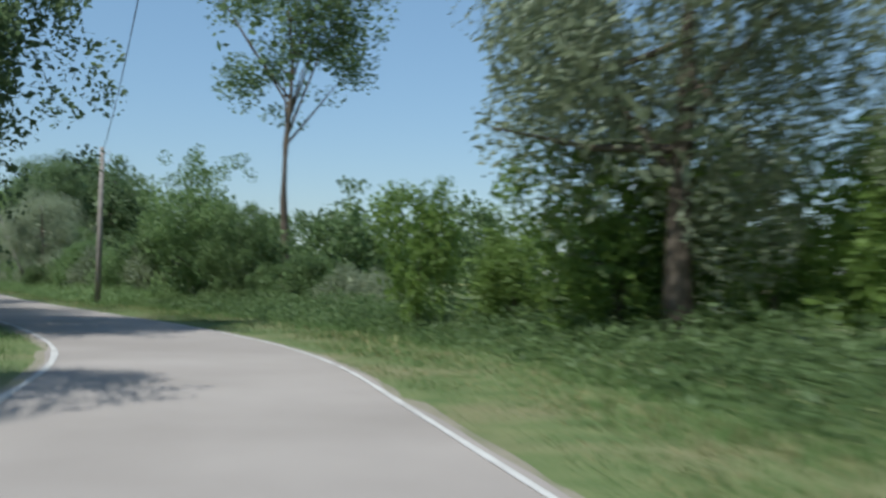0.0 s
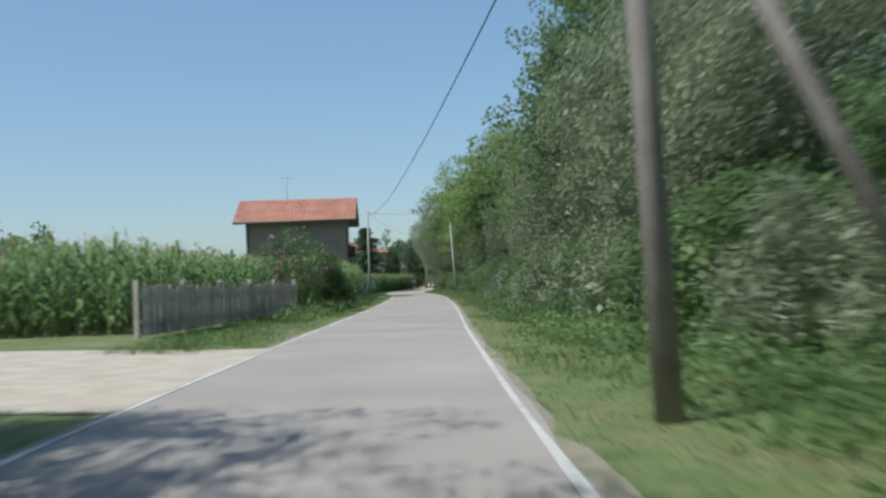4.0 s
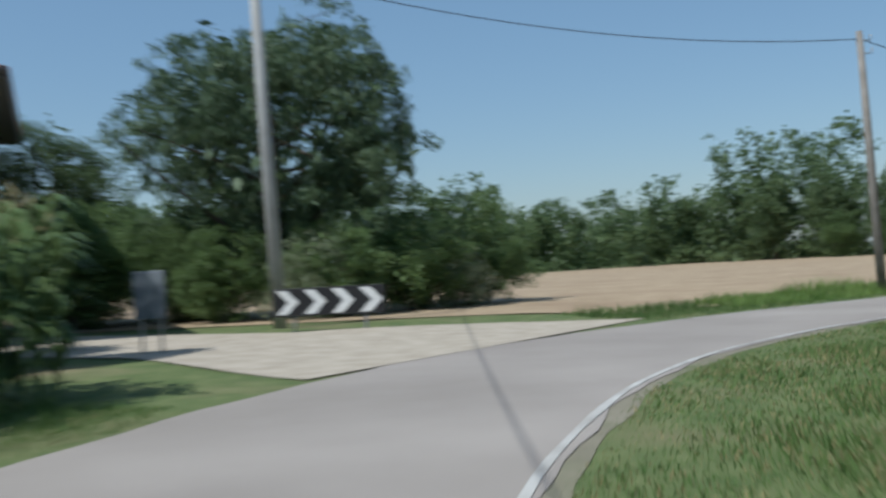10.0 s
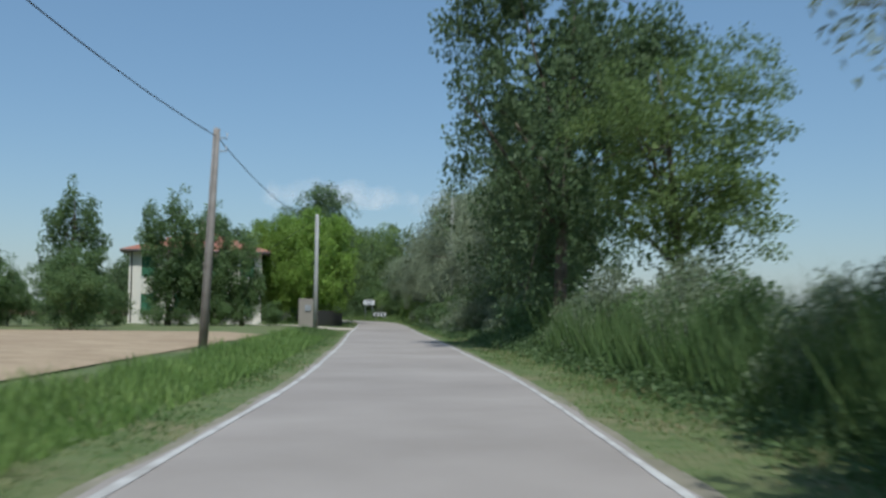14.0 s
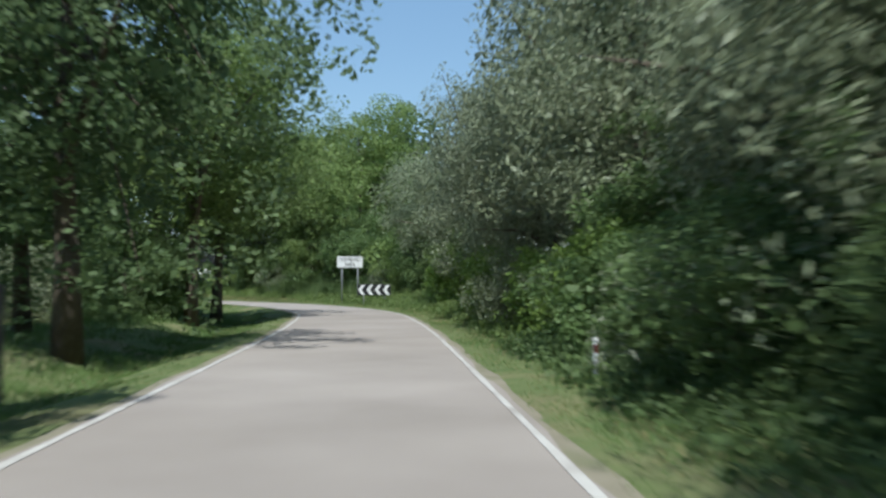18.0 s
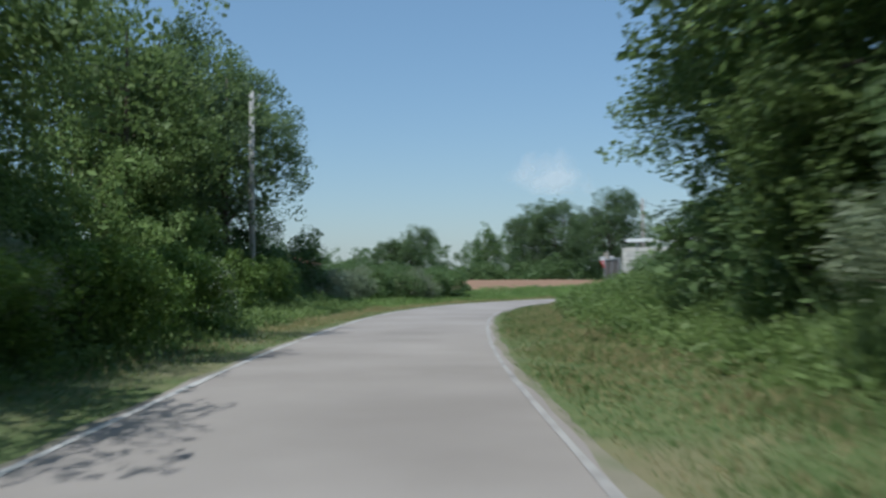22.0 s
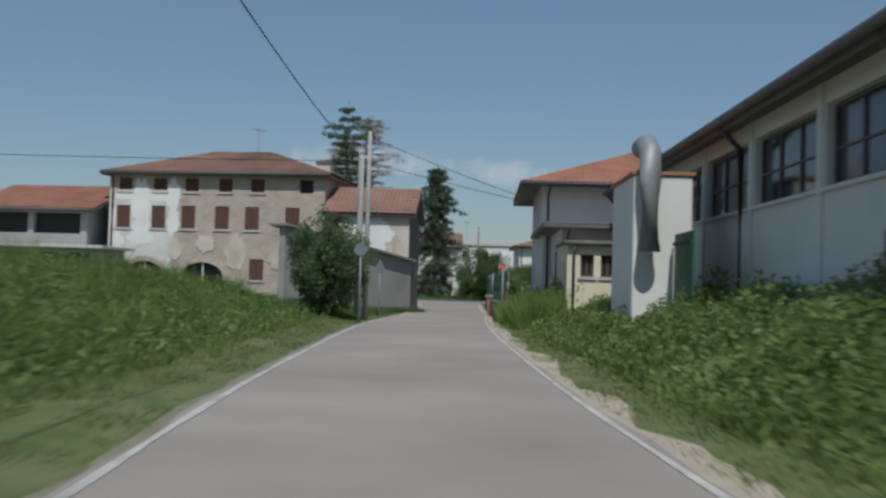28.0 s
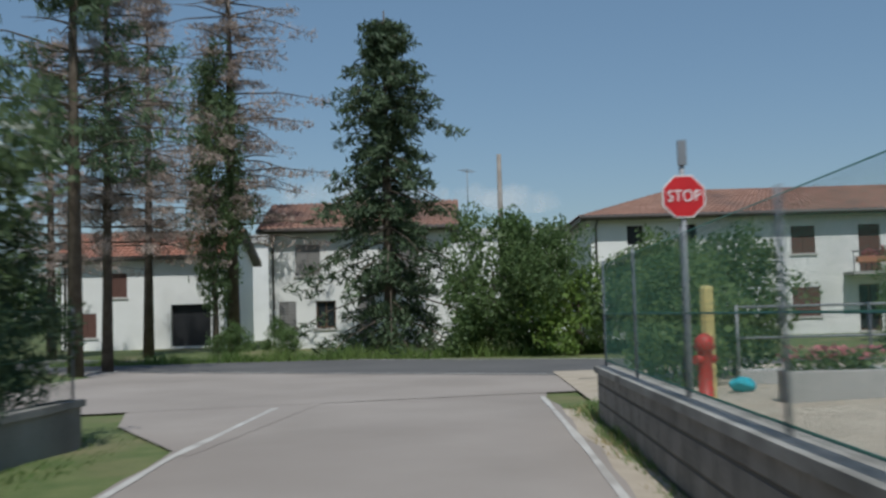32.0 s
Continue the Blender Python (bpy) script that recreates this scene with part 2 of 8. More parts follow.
M = dict(
    asphalt=mat("asphalt", (0.275, 0.24, 0.212), (0.385, 0.338, 0.302), 0.35, 0.92, 0.3, 90, stain=(0.26, 0.225, 0.2), stain_scale=0.12, spec=0.15),
    crossroad=mat("crossroad_asphalt", (0.1, 0.097, 0.095), (0.15, 0.145, 0.14), 0.4, 0.9, 0.25, 90),
    paint=mat("road_paint", (0.58, 0.56, 0.52), (0.4, 0.37, 0.34), 2.2, 0.8, 0.1, 30, stain=(0.31, 0.28, 0.25), stain_scale=1.1),
    faded_paint=mat("faded_road_paint", (0.42, 0.39, 0.36), (0.32, 0.29, 0.265), 2.2, 0.8, 0.1, 30, stain=(0.23, 0.21, 0.19), stain_scale=1.1),
    turf=mat("turf", (0.075, 0.115, 0.035), (0.165, 0.185, 0.075), 2.2, 0.95, 1.0, 26, stain=(0.235, 0.19, 0.11), stain_scale=0.45),
    grass=leaf_mat("grass_blades", (0.095, 0.17, 0.045), (0.18, 0.255, 0.085), 0.65, 0.38),
    tall_blade=leaf_mat("tall_grass_blades", (0.13, 0.22, 0.05), (0.25, 0.34, 0.1), 0.6, 0.45),
    dry=leaf_mat("dry_grass", (0.25, 0.22, 0.1), (0.38, 0.31, 0.16), 0.8, 0.25),
    dust=mat("dusty_edge", (0.2, 0.18, 0.125), (0.29, 0.255, 0.19), 1.5, 0.95, 0.5, 40, stain=(0.14, 0.16, 0.07), stain_scale=0.8),
    gravel=mat("pale_gravel", (0.36, 0.3, 0.23), (0.5, 0.43, 0.345), 2.0, 0.95, 0.5, 50),
    stubble=mat("stubble_soil", (0.3, 0.215, 0.135), (0.45, 0.34, 0.22), 1.2, 0.95, 0.8, 9, stain=(0.28, 0.19, 0.12), stain_scale=0.3),
    soil=mat("brown_soil", (0.22, 0.125, 0.07), (0.33, 0.2, 0.12), 1.2, 0.95, 0.8, 9),
    crop=mat("ripe_crop", (0.36, 0.3, 0.12), (0.25, 0.25, 0.08), 0.8, 0.95, 0.8, 8),
    bark=mat("bark", (0.075, 0.058, 0.042), (0.16, 0.13, 0.1), 4, 0.95, 0.8, 30),
    pole_wood=mat("weathered_pole", (0.2, 0.175, 0.15), (0.32, 0.29, 0.26), 3, 0.9, 0.3, 50),
    concrete=mat("concrete", (0.32, 0.31, 0.29), (0.44, 0.43, 0.41), 1.5, 0.9, 0.25, 40, stain=(0.24, 0.235, 0.22), stain_scale=0.9),
    wire=plain("black_cable", (0.03, 0.03, 0.03), 0.6),
    willow=leaf_mat("willow_leaves", (0.175, 0.21, 0.12), (0.325, 0.36, 0.225), 0.45, 0.34),
    dark_leaf=leaf_mat("dark_leaves", (0.095, 0.145, 0.06), (0.18, 0.245, 0.11)),
    mid_leaf=leaf_mat("green_leaves", (0.11, 0.175, 0.06), (0.21, 0.29, 0.115)),
    thuja_leaf=leaf_mat("thuja_sprays", (0.17, 0.27, 0.045), (0.3, 0.42, 0.09)),
    robinia_leaf=leaf_mat("robinia_leaves", (0.145, 0.215, 0.06), (0.265, 0.345, 0.12)),
    bright_leaf=leaf_mat("bright_leaves", (0.13, 0.205, 0.04), (0.24, 0.34, 0.085)),
    dark_needle=leaf_mat("cedar_needles", (0.07, 0.115, 0.055), (0.145, 0.2, 0.1), 0.6, 0.2),
    needle=leaf_mat("dark_needles", (0.055, 0.09, 0.045), (0.11, 0.155, 0.075), 0.6, 0.15),
    rust_needle=leaf_mat("dry_needles", (0.31, 0.235, 0.195), (0.43, 0.35, 0.3), 0.8, 0.15),
    corn_leaf=leaf_mat("corn_leaves", (0.1, 0.165, 0.05), (0.2, 0.28, 0.11), 0.45, 0.3),
    tassel=leaf_mat("corn_tassels", (0.34, 0.28, 0.15), (0.45, 0.36, 0.2), 0.8, 0.2),
    petal=leaf_mat("pink_petals", (0.5, 0.13, 0.16), (0.66, 0.3, 0.32), 0.6, 0.3),
    dusky_petal=leaf_mat("dusky_petals", (0.4, 0.17, 0.24), (0.55, 0.3, 0.36), 0.6, 0.3),
    white_petal=leaf_mat("white_petals", (0.7, 0.7, 0.62), (0.8, 0.8, 0.75), 0.6, 0.3),
    tile=mat("clay_tiles", (0.32, 0.135, 0.09), (0.44, 0.215, 0.15), 1.2, 0.85, 0.3, 20, islands=0.25, stain=(0.24, 0.13, 0.1), stain_scale=0.5),
    old_tile=mat("old_clay_tiles", (0.22, 0.122, 0.092), (0.34, 0.205, 0.155), 1.2, 0.9, 0.35, 20, islands=0.3, stain=(0.15, 0.1, 0.085), stain_scale=0.6),
    plaster=mat("cream_plaster", (0.6, 0.55, 0.46), (0.68, 0.63, 0.54), 0.8, 0.9, 0.15, 30, stain=(0.5, 0.46, 0.4), stain_scale=0.35),
    old_white=mat("old_white_plaster", (0.6, 0.57, 0.53), (0.72, 0.7, 0.66), 1.0, 0.95, 0.3, 25, stain=(0.42, 0.36, 0.31), stain_scale=0.7),
    cream_wall=mat("warm_cream_wall", (0.7, 0.61, 0.45), (0.78, 0.7, 0.54), 0.8, 0.9, 0.12, 30),
    white_plaster=mat("white_plaster", (0.72, 0.71, 0.68), (0.8, 0.79, 0.76), 0.8, 0.9, 0.15, 30, stain=(0.6, 0.59, 0.56), stain_scale=0.35),
    grey_plaster=mat("grey_plaster", (0.3, 0.29, 0.27), (0.4, 0.39, 0.37), 0.8, 0.92, 0.2, 30, stain=(0.22, 0.215, 0.2), stain_scale=0.4),
    taupe_plaster=mat("taupe_plaster", (0.24, 0.21, 0.175), (0.29, 0.26, 0.22), 0.7, 0.92, 0.15, 30),
    lilac_plaster=mat("lilac_plaster", (0.72, 0.69, 0.66), (0.79, 0.76, 0.73), 0.8, 0.9, 0.12, 30),
    flaking=mat("flaking_plaster", (0.5, 0.44, 0.38), (0.64, 0.59, 0.52), 1.2, 0.95, 0.4, 25, stain=(0.36, 0.24, 0.18), stain_scale=0.55),
    stone=mat("rubble_stone", (0.34, 0.27, 0.21), (0.52, 0.44, 0.36), 2.2, 0.95, 0.8, 18, islands=0.3),
    block=mat("stone_block", (0.46, 0.44, 0.4), (0.6, 0.57, 0.52), 2.5, 0.95, 0.5, 25, islands=0.2),
    old_concrete=mat("stained_concrete", (0.19, 0.18, 0.165), (0.28, 0.27, 0.25), 1.5, 0.92, 0.3, 35, stain=(0.1, 0.095, 0.085), stain_scale=0.8),
    yard_concrete=mat("mottled_concrete", (0.25, 0.24, 0.215), (0.4, 0.38, 0.345), 3.2, 0.92, 0.5, 30, stain=(0.13, 0.12, 0.105), stain_scale=1.7),
    pillar_block=mat("rough_pillar_block", (0.27, 0.24, 0.205), (0.42, 0.38, 0.33), 3.5, 0.95, 0.7, 22, islands=0.2),
    dark_render=mat("rough_dark_render", (0.105, 0.098, 0.088), (0.2, 0.185, 0.165), 2.6, 0.95, 1.0, 11, stain=(0.075, 0.07, 0.063), stain_scale=0.7),
    brick=mat("red_brick", (0.34, 0.14, 0.09), (0.46, 0.22, 0.15), 2.5, 0.9, 0.4, 25, islands=0.25),
    panel=mat("wall_panel", (0.7, 0.68, 0.64), (0.8, 0.78, 0.75), 0.6, 0.85, 0.1, 25, stain=(0.58, 0.57, 0.54), stain_scale=0.3),
    fascia=plain("brown_metal", (0.15, 0.13, 0.12), 0.6),
    pipe=plain("dark_pipe", (0.1, 0.09, 0.085), 0.5),
    steel=plain("galvanised_steel", (0.33, 0.34, 0.35), 0.6, 0.35),
    glass=plain("dark_pane", (0.03, 0.037, 0.04), 0.08, 0.0, 0.6),
    shutter_green=plain("green_shutter", (0.02, 0.11, 0.045), 0.6),
    shutter_brown=plain("brown_shutter", (0.12, 0.055, 0.04), 0.7),
    shutter_grey=plain("grey_shutter", (0.22, 0.21, 0.2), 0.7),
    sill=mat("stone_sill", (0.45, 0.43, 0.4), (0.55, 0.53, 0.5), 3, 0.85, 0.2, 40),
    grey_wood=mat("weathered_board", (0.34, 0.3, 0.25), (0.5, 0.46, 0.4), 3, 0.9, 0.4, 40, stain=(0.22, 0.2, 0.17), stain_scale=1.2),
    wood=mat("dark_wood", (0.07, 0.045, 0.03), (0.13, 0.085, 0.055), 3, 0.85, 0.4, 40),
    red_steel=plain("rusty_red_steel", (0.26, 0.07, 0.05), 0.75),
    # black for signs, and for sheets that imitate unlit rooms
    black=plain("sign_and_dark_room_black", (0.02, 0.02, 0.022), 0.5),
    white=plain("sign_white", (0.75, 0.75, 0.74), 0.5),
    red=plain("sign_red", (0.55, 0.02, 0.025), 0.45),
    sign_back=plain("sign_back", (0.2, 0.22, 0.24), 0.6, 0.0),
    yellow=plain("yellow_paint", (0.66, 0.55, 0.22), 0.6),
    hydrant=plain("hydrant_red", (0.45, 0.04, 0.03), 0.5),
    green_mesh=plain("green_wire", (0.045, 0.13, 0.095), 0.6),
    turquoise=plain("turquoise_plastic", (0.05, 0.42, 0.5), 0.5),
    dark_fence=plain("dark_fence", (0.072, 0.068, 0.064), 0.8),
    roof_sheet=plain("pale_roof_sheet", (0.6, 0.59, 0.57), 0.6),
    brown_sheet=plain("brown_sheet", (0.12, 0.1, 0.09), 0.7),
    car_blue=plain("car_blue", (0.33, 0.375, 0.42), 0.22, 0.35, 0.6),
    rubber=plain("rubber", (0.02, 0.02, 0.02), 0.8),
    lamp=plain("lamp_glass", (0.7, 0.7, 0.68), 0.3),
    terracotta=plain("terracotta", (0.42, 0.19, 0.11), 0.8),
)


def coursed(name, a, b, joint, wide=0.42, high=0.14):
    """Irregular coursed stone on an upright wall: stones and joints in relief."""
    m = mat(name, a, b, 1.6, 0.95, 0.0, 25, spec=0.2)
    n, l = m.node_tree.nodes, m.node_tree.links
    p = n["Principled BSDF"]
    co, sep, add, com, br = (n.new("ShaderNode" + k) for k in ("TexCoord", "SeparateXYZ", "Math", "CombineXYZ", "TexBrick"))
    l.new(co.outputs["Object"], sep.inputs[0])
    l.new(sep.outputs[0], add.inputs[0])
    l.new(sep.outputs[1], add.inputs[1])
    l.new(add.outputs[0], com.inputs[0])
    l.new(sep.outputs[2], com.inputs[1])
    l.new(com.outputs[0], br.inputs["Vector"])
    br.inputs["Scale"].default_value, br.inputs["Brick Width"].default_value, br.inputs["Row Height"].default_value = 1.0, wide, high
    br.inputs["Mortar Size"].default_value, br.inputs["Mortar Smooth"].default_value = 0.018, 0.5
    src = p.inputs["Base Color"].links[0].from_socket
    br.inputs["Mortar"].default_value = (*joint, 1)
    l.new(src, br.inputs["Color1"])
    dark = n.new("ShaderNodeHueSaturation")
    dark.inputs["Value"].default_value = 0.86
    l.new(src, dark.inputs["Color"])
    l.new(dark.outputs[0], br.inputs["Color2"])
    l.new(br.outputs["Color"], p.inputs["Base Color"])
    bn = n.new("ShaderNodeBump")
    bn.inputs["Strength"].default_value, bn.inputs["Distance"].default_value, bn.invert = 0.7, 0.03, True
    l.new(br.outputs["Fac"], bn.inputs["Height"])
    l.new(bn.outputs[0], p.inputs["Normal"])
    return m


M["courses"] = coursed("coursed_stone", (0.4, 0.32, 0.27), (0.62, 0.53, 0.45), (0.5, 0.43, 0.37), 0.27, 0.1)
M["wall_blocks"] = coursed("stained_wall_blocks", (0.17, 0.16, 0.145), (0.34, 0.32, 0.29), (0.11, 0.105, 0.095), 0.48, 0.21)



def vapour(name, seed):
    """Thin cloud on a far sheet: dense in its middle, ragged at its rim."""
    m = mat(name, (0.8, 0.78, 0.8), (0.7, 0.69, 0.72), 0.02, 1.0, 0.0, 0.1, spec=0.0)
    n, l = m.node_tree.nodes, m.node_tree.links
    co, sep, no, ln, mr = (n.new("ShaderNode" + k) for k in ("TexCoord", "Mapping", "TexNoise", "VectorMath", "MapRange"))
    l.new(co.outputs["Generated"], sep.inputs[0])
    sep.inputs["Location"].default_value, sep.inputs["Scale"].default_value = (-1.0, 0, -0.7), (2.0, 0, 2.0)
    ln.operation = "LENGTH"
    l.new(sep.outputs[0], ln.inputs[0])
    no.inputs["Scale"].default_value, no.inputs["Detail"].default_value = 0.012, 8
    off = n.new("ShaderNodeVectorMath")
    off.inputs[1].default_value = (seed, 0, seed * 2)
    l.new(co.outputs["Object"], off.inputs[0])
    l.new(off.outputs[0], no.inputs["Vector"])
    sub = n.new("ShaderNodeMath")
    sub.operation = "SUBTRACT"
    l.new(no.outputs["Fac"], sub.inputs[0])
    sc_ = n.new("ShaderNodeMath")
    sc_.operation = "MULTIPLY"
    l.new(ln.outputs["Value"], sc_.inputs[0])
    sc_.inputs[1].default_value = 0.5
    l.new(sc_.outputs[0], sub.inputs[1])
    mr.inputs["From Min"].default_value, mr.inputs["From Max"].default_value, mr.inputs["To Max"].default_value = 0.03, 0.42, 0.5
    l.new(sub.outputs[0], mr.inputs["Value"])
    l.new(mr.outputs[0], n["Principled BSDF"].inputs["Alpha"])
    return m

# ---- mesh helpers ----


def part(name, bm, material, parent=None, label=""):
    """Link a bmesh as one mesh object, under a thing or a part."""
    me = bpy.data.meshes.new(name)
    bm.to_mesh(me)
    bm.free()
    me.materials.append(material)
    ob = new(name, me)
    if parent:
        ob.parent = parent
    if label:
        ob["label"] = label
    return ob


def raw(name, verts, faces, material, parent=None, label=""):
    """Link numpy vertices and equal-sized faces as one mesh object."""
    verts, faces = np.asarray(verts, np.float32), np.asarray(faces, np.int32)
    me = bpy.data.meshes.new(name)
    k = faces.shape[1]
    me.vertices.add(len(verts))
    me.vertices.foreach_set("co", verts.ravel())
    me.loops.add(faces.size)
    me.loops.foreach_set("vertex_index", faces.ravel())
    me.polygons.add(len(faces))
    me.polygons.foreach_set("loop_start", np.arange(0, faces.size, k, dtype=np.int32))
    me.update(calc_edges=True)
    me.materials.append(material)
    ob = new(name, me)
    if parent:
        ob.parent = parent
    if label:
        ob["label"] = label
    return ob


def thing(name, m, label, category, group=""):
    ob = new(name)
    ob.matrix_basis = m
    return tagged(ob, label, category, group)


def box(bm, x0, x1, y0, y1, z0, z1, bevel=0.0, m=None):
    v = bmesh.ops.create_cube(bm, size=1.0)["verts"]
    t = Matrix.Translation(((x0 + x1) / 2, (y0 + y1) / 2, (z0 + z1) / 2)) @ Matrix.Diagonal((abs(x1 - x0), abs(y1 - y0), abs(z1 - z0), 1))
    bmesh.ops.transform(bm, matrix=(m @ t) if m else t, verts=v)
    if bevel:
        e = list({e for w in v for e in w.link_edges})
        bmesh.ops.bevel(bm, geom=e, offset=bevel, segments=1, affect="EDGES")
    return bm


def one_box(name, dims, material, parent, bevel=0.01, label=""):
    return part(name, box(bmesh.new(), *dims, bevel=bevel), material, parent, label)


def tube(bm, points, radii, sides=8, caps=True):
    """A tube through points, with a radius at each."""
    rings = []
    pts = [Vector(p) for p in points]
    for i, p in enumerate(pts):
        d = (pts[min(i + 1, len(pts) - 1)] - pts[max(i - 1, 0)]).normalized()
        q = d.to_track_quat("Z", "Y").to_matrix()
        rings.append([bm.verts.new(p + q @ Vector((math.cos(a) * radii[i], math.sin(a) * radii[i], 0))) for a in (2 * math.pi * k / sides for k in range(sides))])
    for a, b in zip(rings, rings[1:]):
        for k in range(sides):
            f = bm.faces.new((a[k], a[(k + 1) % sides], b[(k + 1) % sides], b[k]))
            f.smooth = True
    if caps:
        bm.faces.new(list(reversed(rings[0])))
        bm.faces.new(rings[-1])
    return bm


def prism(bm, outline, y0, y1):
    """An outline in x and z, drawn out from y0 to y1."""
    a = [bm.verts.new((x, y0, z)) for x, z in outline]
    b = [bm.verts.new((x, y1, z)) for x, z in outline]
    bm.faces.new(a)
    bm.faces.new(list(reversed(b)))
    for k in range(len(a)):
        j = (k + 1) % len(a)
        bm.faces.new((a[j], a[k], b[k], b[j]))
    bmesh.ops.recalc_face_normals(bm, faces=bm.faces[:])
    return bm


# ---- the road's line ----
_R = np.array(ROAD_SOUTH + ROAD_NORTH)
ST = np.arange(-1.0, 35.001, 0.02)


def _smooth(col):
    k = np.ones(25) / 25
    v = np.interp(ST, _R[:, 0], _R[:, col])
    return np.convolve(np.pad(v, 12, mode="reflect", reflect_type="odd"), k, "valid")


RX, RY = _smooth(1), _smooth(2)
RH = np.unwrap(np.arctan2(-np.gradient(RX), np.gradient(RY)))


def at(s, off):
    """x and y at a station, off metres to the right of the road's middle."""
    h = np.interp(s, ST, RH)
    return np.interp(s, ST, RX) + off * np.cos(h), np.interp(s, ST, RY) + off * np.sin(h)


def near_road(x, y):
    """Station and offset of the nearest point of the road's line."""
    x, y = np.atleast_1d(x).astype(float), np.atleast_1d(y).astype(float)
    xs, ys, hs, ss = RX[::8], RY[::8], RH[::8], ST[::8]
    s, o = np.empty(len(x)), np.empty(len(x))
    for i in range(0, len(x), 4000):
        d = (x[i : i + 4000, None] - xs) ** 2 + (y[i : i + 4000, None] - ys) ** 2
        k = d.argmin(1)
        s[i : i + 4000] = ss[k]
        dx, dy = x[i : i + 4000] - xs[k], y[i : i + 4000] - ys[k]
        across, along = dx * np.cos(hs[k]) + dy * np.sin(hs[k]), dy * np.cos(hs[k]) - dx * np.sin(hs[k])
        o[i : i + 4000] = np.where(np.abs(along) < 3, across, np.sign(across) * np.sqrt(d.min(1)))
    return s, o


# height of the land beside the road, by station: left and right
BANK_S = [-1, 4, 11, 12, 17, 18.5, 19.5, 21, 22, 24, 25.5, 26.5, 27.8, 29.2, 30, 31, 35]
BANK_L = [0.15, 0.1, 0.1, 0.15, 0.3, 0.1, 0.0, 0.0, 0.15, 0.15, 0.2, 0.35, 0.5, 0.85, 0.7, 0.35, 0.1]
BANK_R = [0.2, 0.15, 0.1, 0.1, 0.1, 0.1, 0.1, 0.3, 0.5, 0.7, 0.8, 1.25, 1.2, 0.6, 0.5, 0.25, 0.1]


def land(x, y):
    """Height of the ground."""
    s, o = near_road(x, y)
    a = np.abs(o)
    bank = np.where(o < 0, np.interp(s, BANK_S, BANK_L), np.interp(s, BANK_S, BANK_R))
    k = np.clip((a - 2.4) / 4.5, 0, 1)
    z = -0.02 + (bank + 0.02) * k * k * (3 - 2 * k)
    dip = np.where((o < 0) & (s > 18.3) & (s < 21.6), 0.55 * np.exp(-(((a - 4.3) / 0.9) ** 2)), 0)
    d = np.abs((np.asarray(x) - 85.6) * 0.893 + (np.asarray(y) - 417.4) * 0.45)
    far = np.where(np.asarray(y) > 380, np.clip((d - 3.8) / 4, 0, 1), 1)
    mouth = np.where((o > -9) & (o < 3), np.clip((33.1 - s) / 0.4, 0, 1), 1)
    z = -0.02 + (z + 0.02) * np.minimum(far, mouth)
    return z - dip


def ground(x, y):
    return float(land(x, y)[0])


def stand(s, off, turn=0.0, dz=0.0):
    """A pose on the ground at a station; turn: degrees from the road's direction."""
    x, y = at(s, off)
    return pose(float(x), float(y), ground(x, y) + dz, 0, 0, math.degrees(float(np.interp(s, ST, RH))) + turn)

# ---- ground, road, fields ----
def axis(lo, hi, step):
    far = np.array([60, 150, 300, 600, 1200, 3000.0])
    return np.r_[lo - far[::-1], np.arange(lo, hi + 0.1, step), hi + far]


gx, gy = axis(-150, 190, 1.5), axis(-130, 500, 1.5)
GX, GY = np.meshgrid(gx, gy)
GZ = land(GX.ravel(), GY.ravel()).reshape(GX.shape)
inner = (GX > -150) & (GX < 190) & (GY > -130) & (GY < 500)
GZ += np.where(inner, 0.008 * np.sin(GX * 1.3 + GY * 0.7) * np.sin(GY * 0.9 - GX * 0.4), 0)
idx = np.arange(GX.size).reshape(GX.shape)
quads = np.stack([idx[:-1, :-1], idx[:-1, 1:], idx[1:, 1:], idx[1:, :-1]], -1).reshape(-1, 4)
tagged(raw("ground", np.stack([GX, GY, GZ], -1).reshape(-1, 3), quads, M["turf"]), "green and straw-coloured rough grass land beside the road", "ground", kind="structure")


def strip(name, s0, s1, o0, o1, z, material, label, category, across=2, step=0.06, wobble=0.0, kind="structure", follow=False, fall=0.0):
    """A sheet along the road from station s0 to s1, between two offsets."""
    s = np.arange(s0, s1 + 1e-6, step)
    rows = []
    narrow = np.interp(s, [29.9, 30.7, 32.3, 32.9], [1, 0.88, 0.88, 1])
    for k in range(across):
        f = k / (across - 1)
        off = o0 + (o1 - o0) * f + (wobble * np.sin(s * 23.0 + k * 3) * np.sin(s * 7.1) if k in (0, across - 1) else 0)
        x, y = at(s, off * narrow + 1.6 * (1 - narrow))
        zz = land(x, y) + z if follow else np.full(len(s), z - (fall * f if fall > 0 else -fall * (1 - f)))
        rows.append(np.stack([x, y, zz], -1))
    v = np.stack(rows, 1)
    i = np.arange(len(s) * across).reshape(len(s), across)
    q = np.stack([i[:-1, :-1], i[:-1, 1:], i[1:, 1:], i[1:, :-1]], -1).reshape(-1, 4)
    return tagged(raw(name, v.reshape(-1, 3), q, material), label, category, kind=kind)


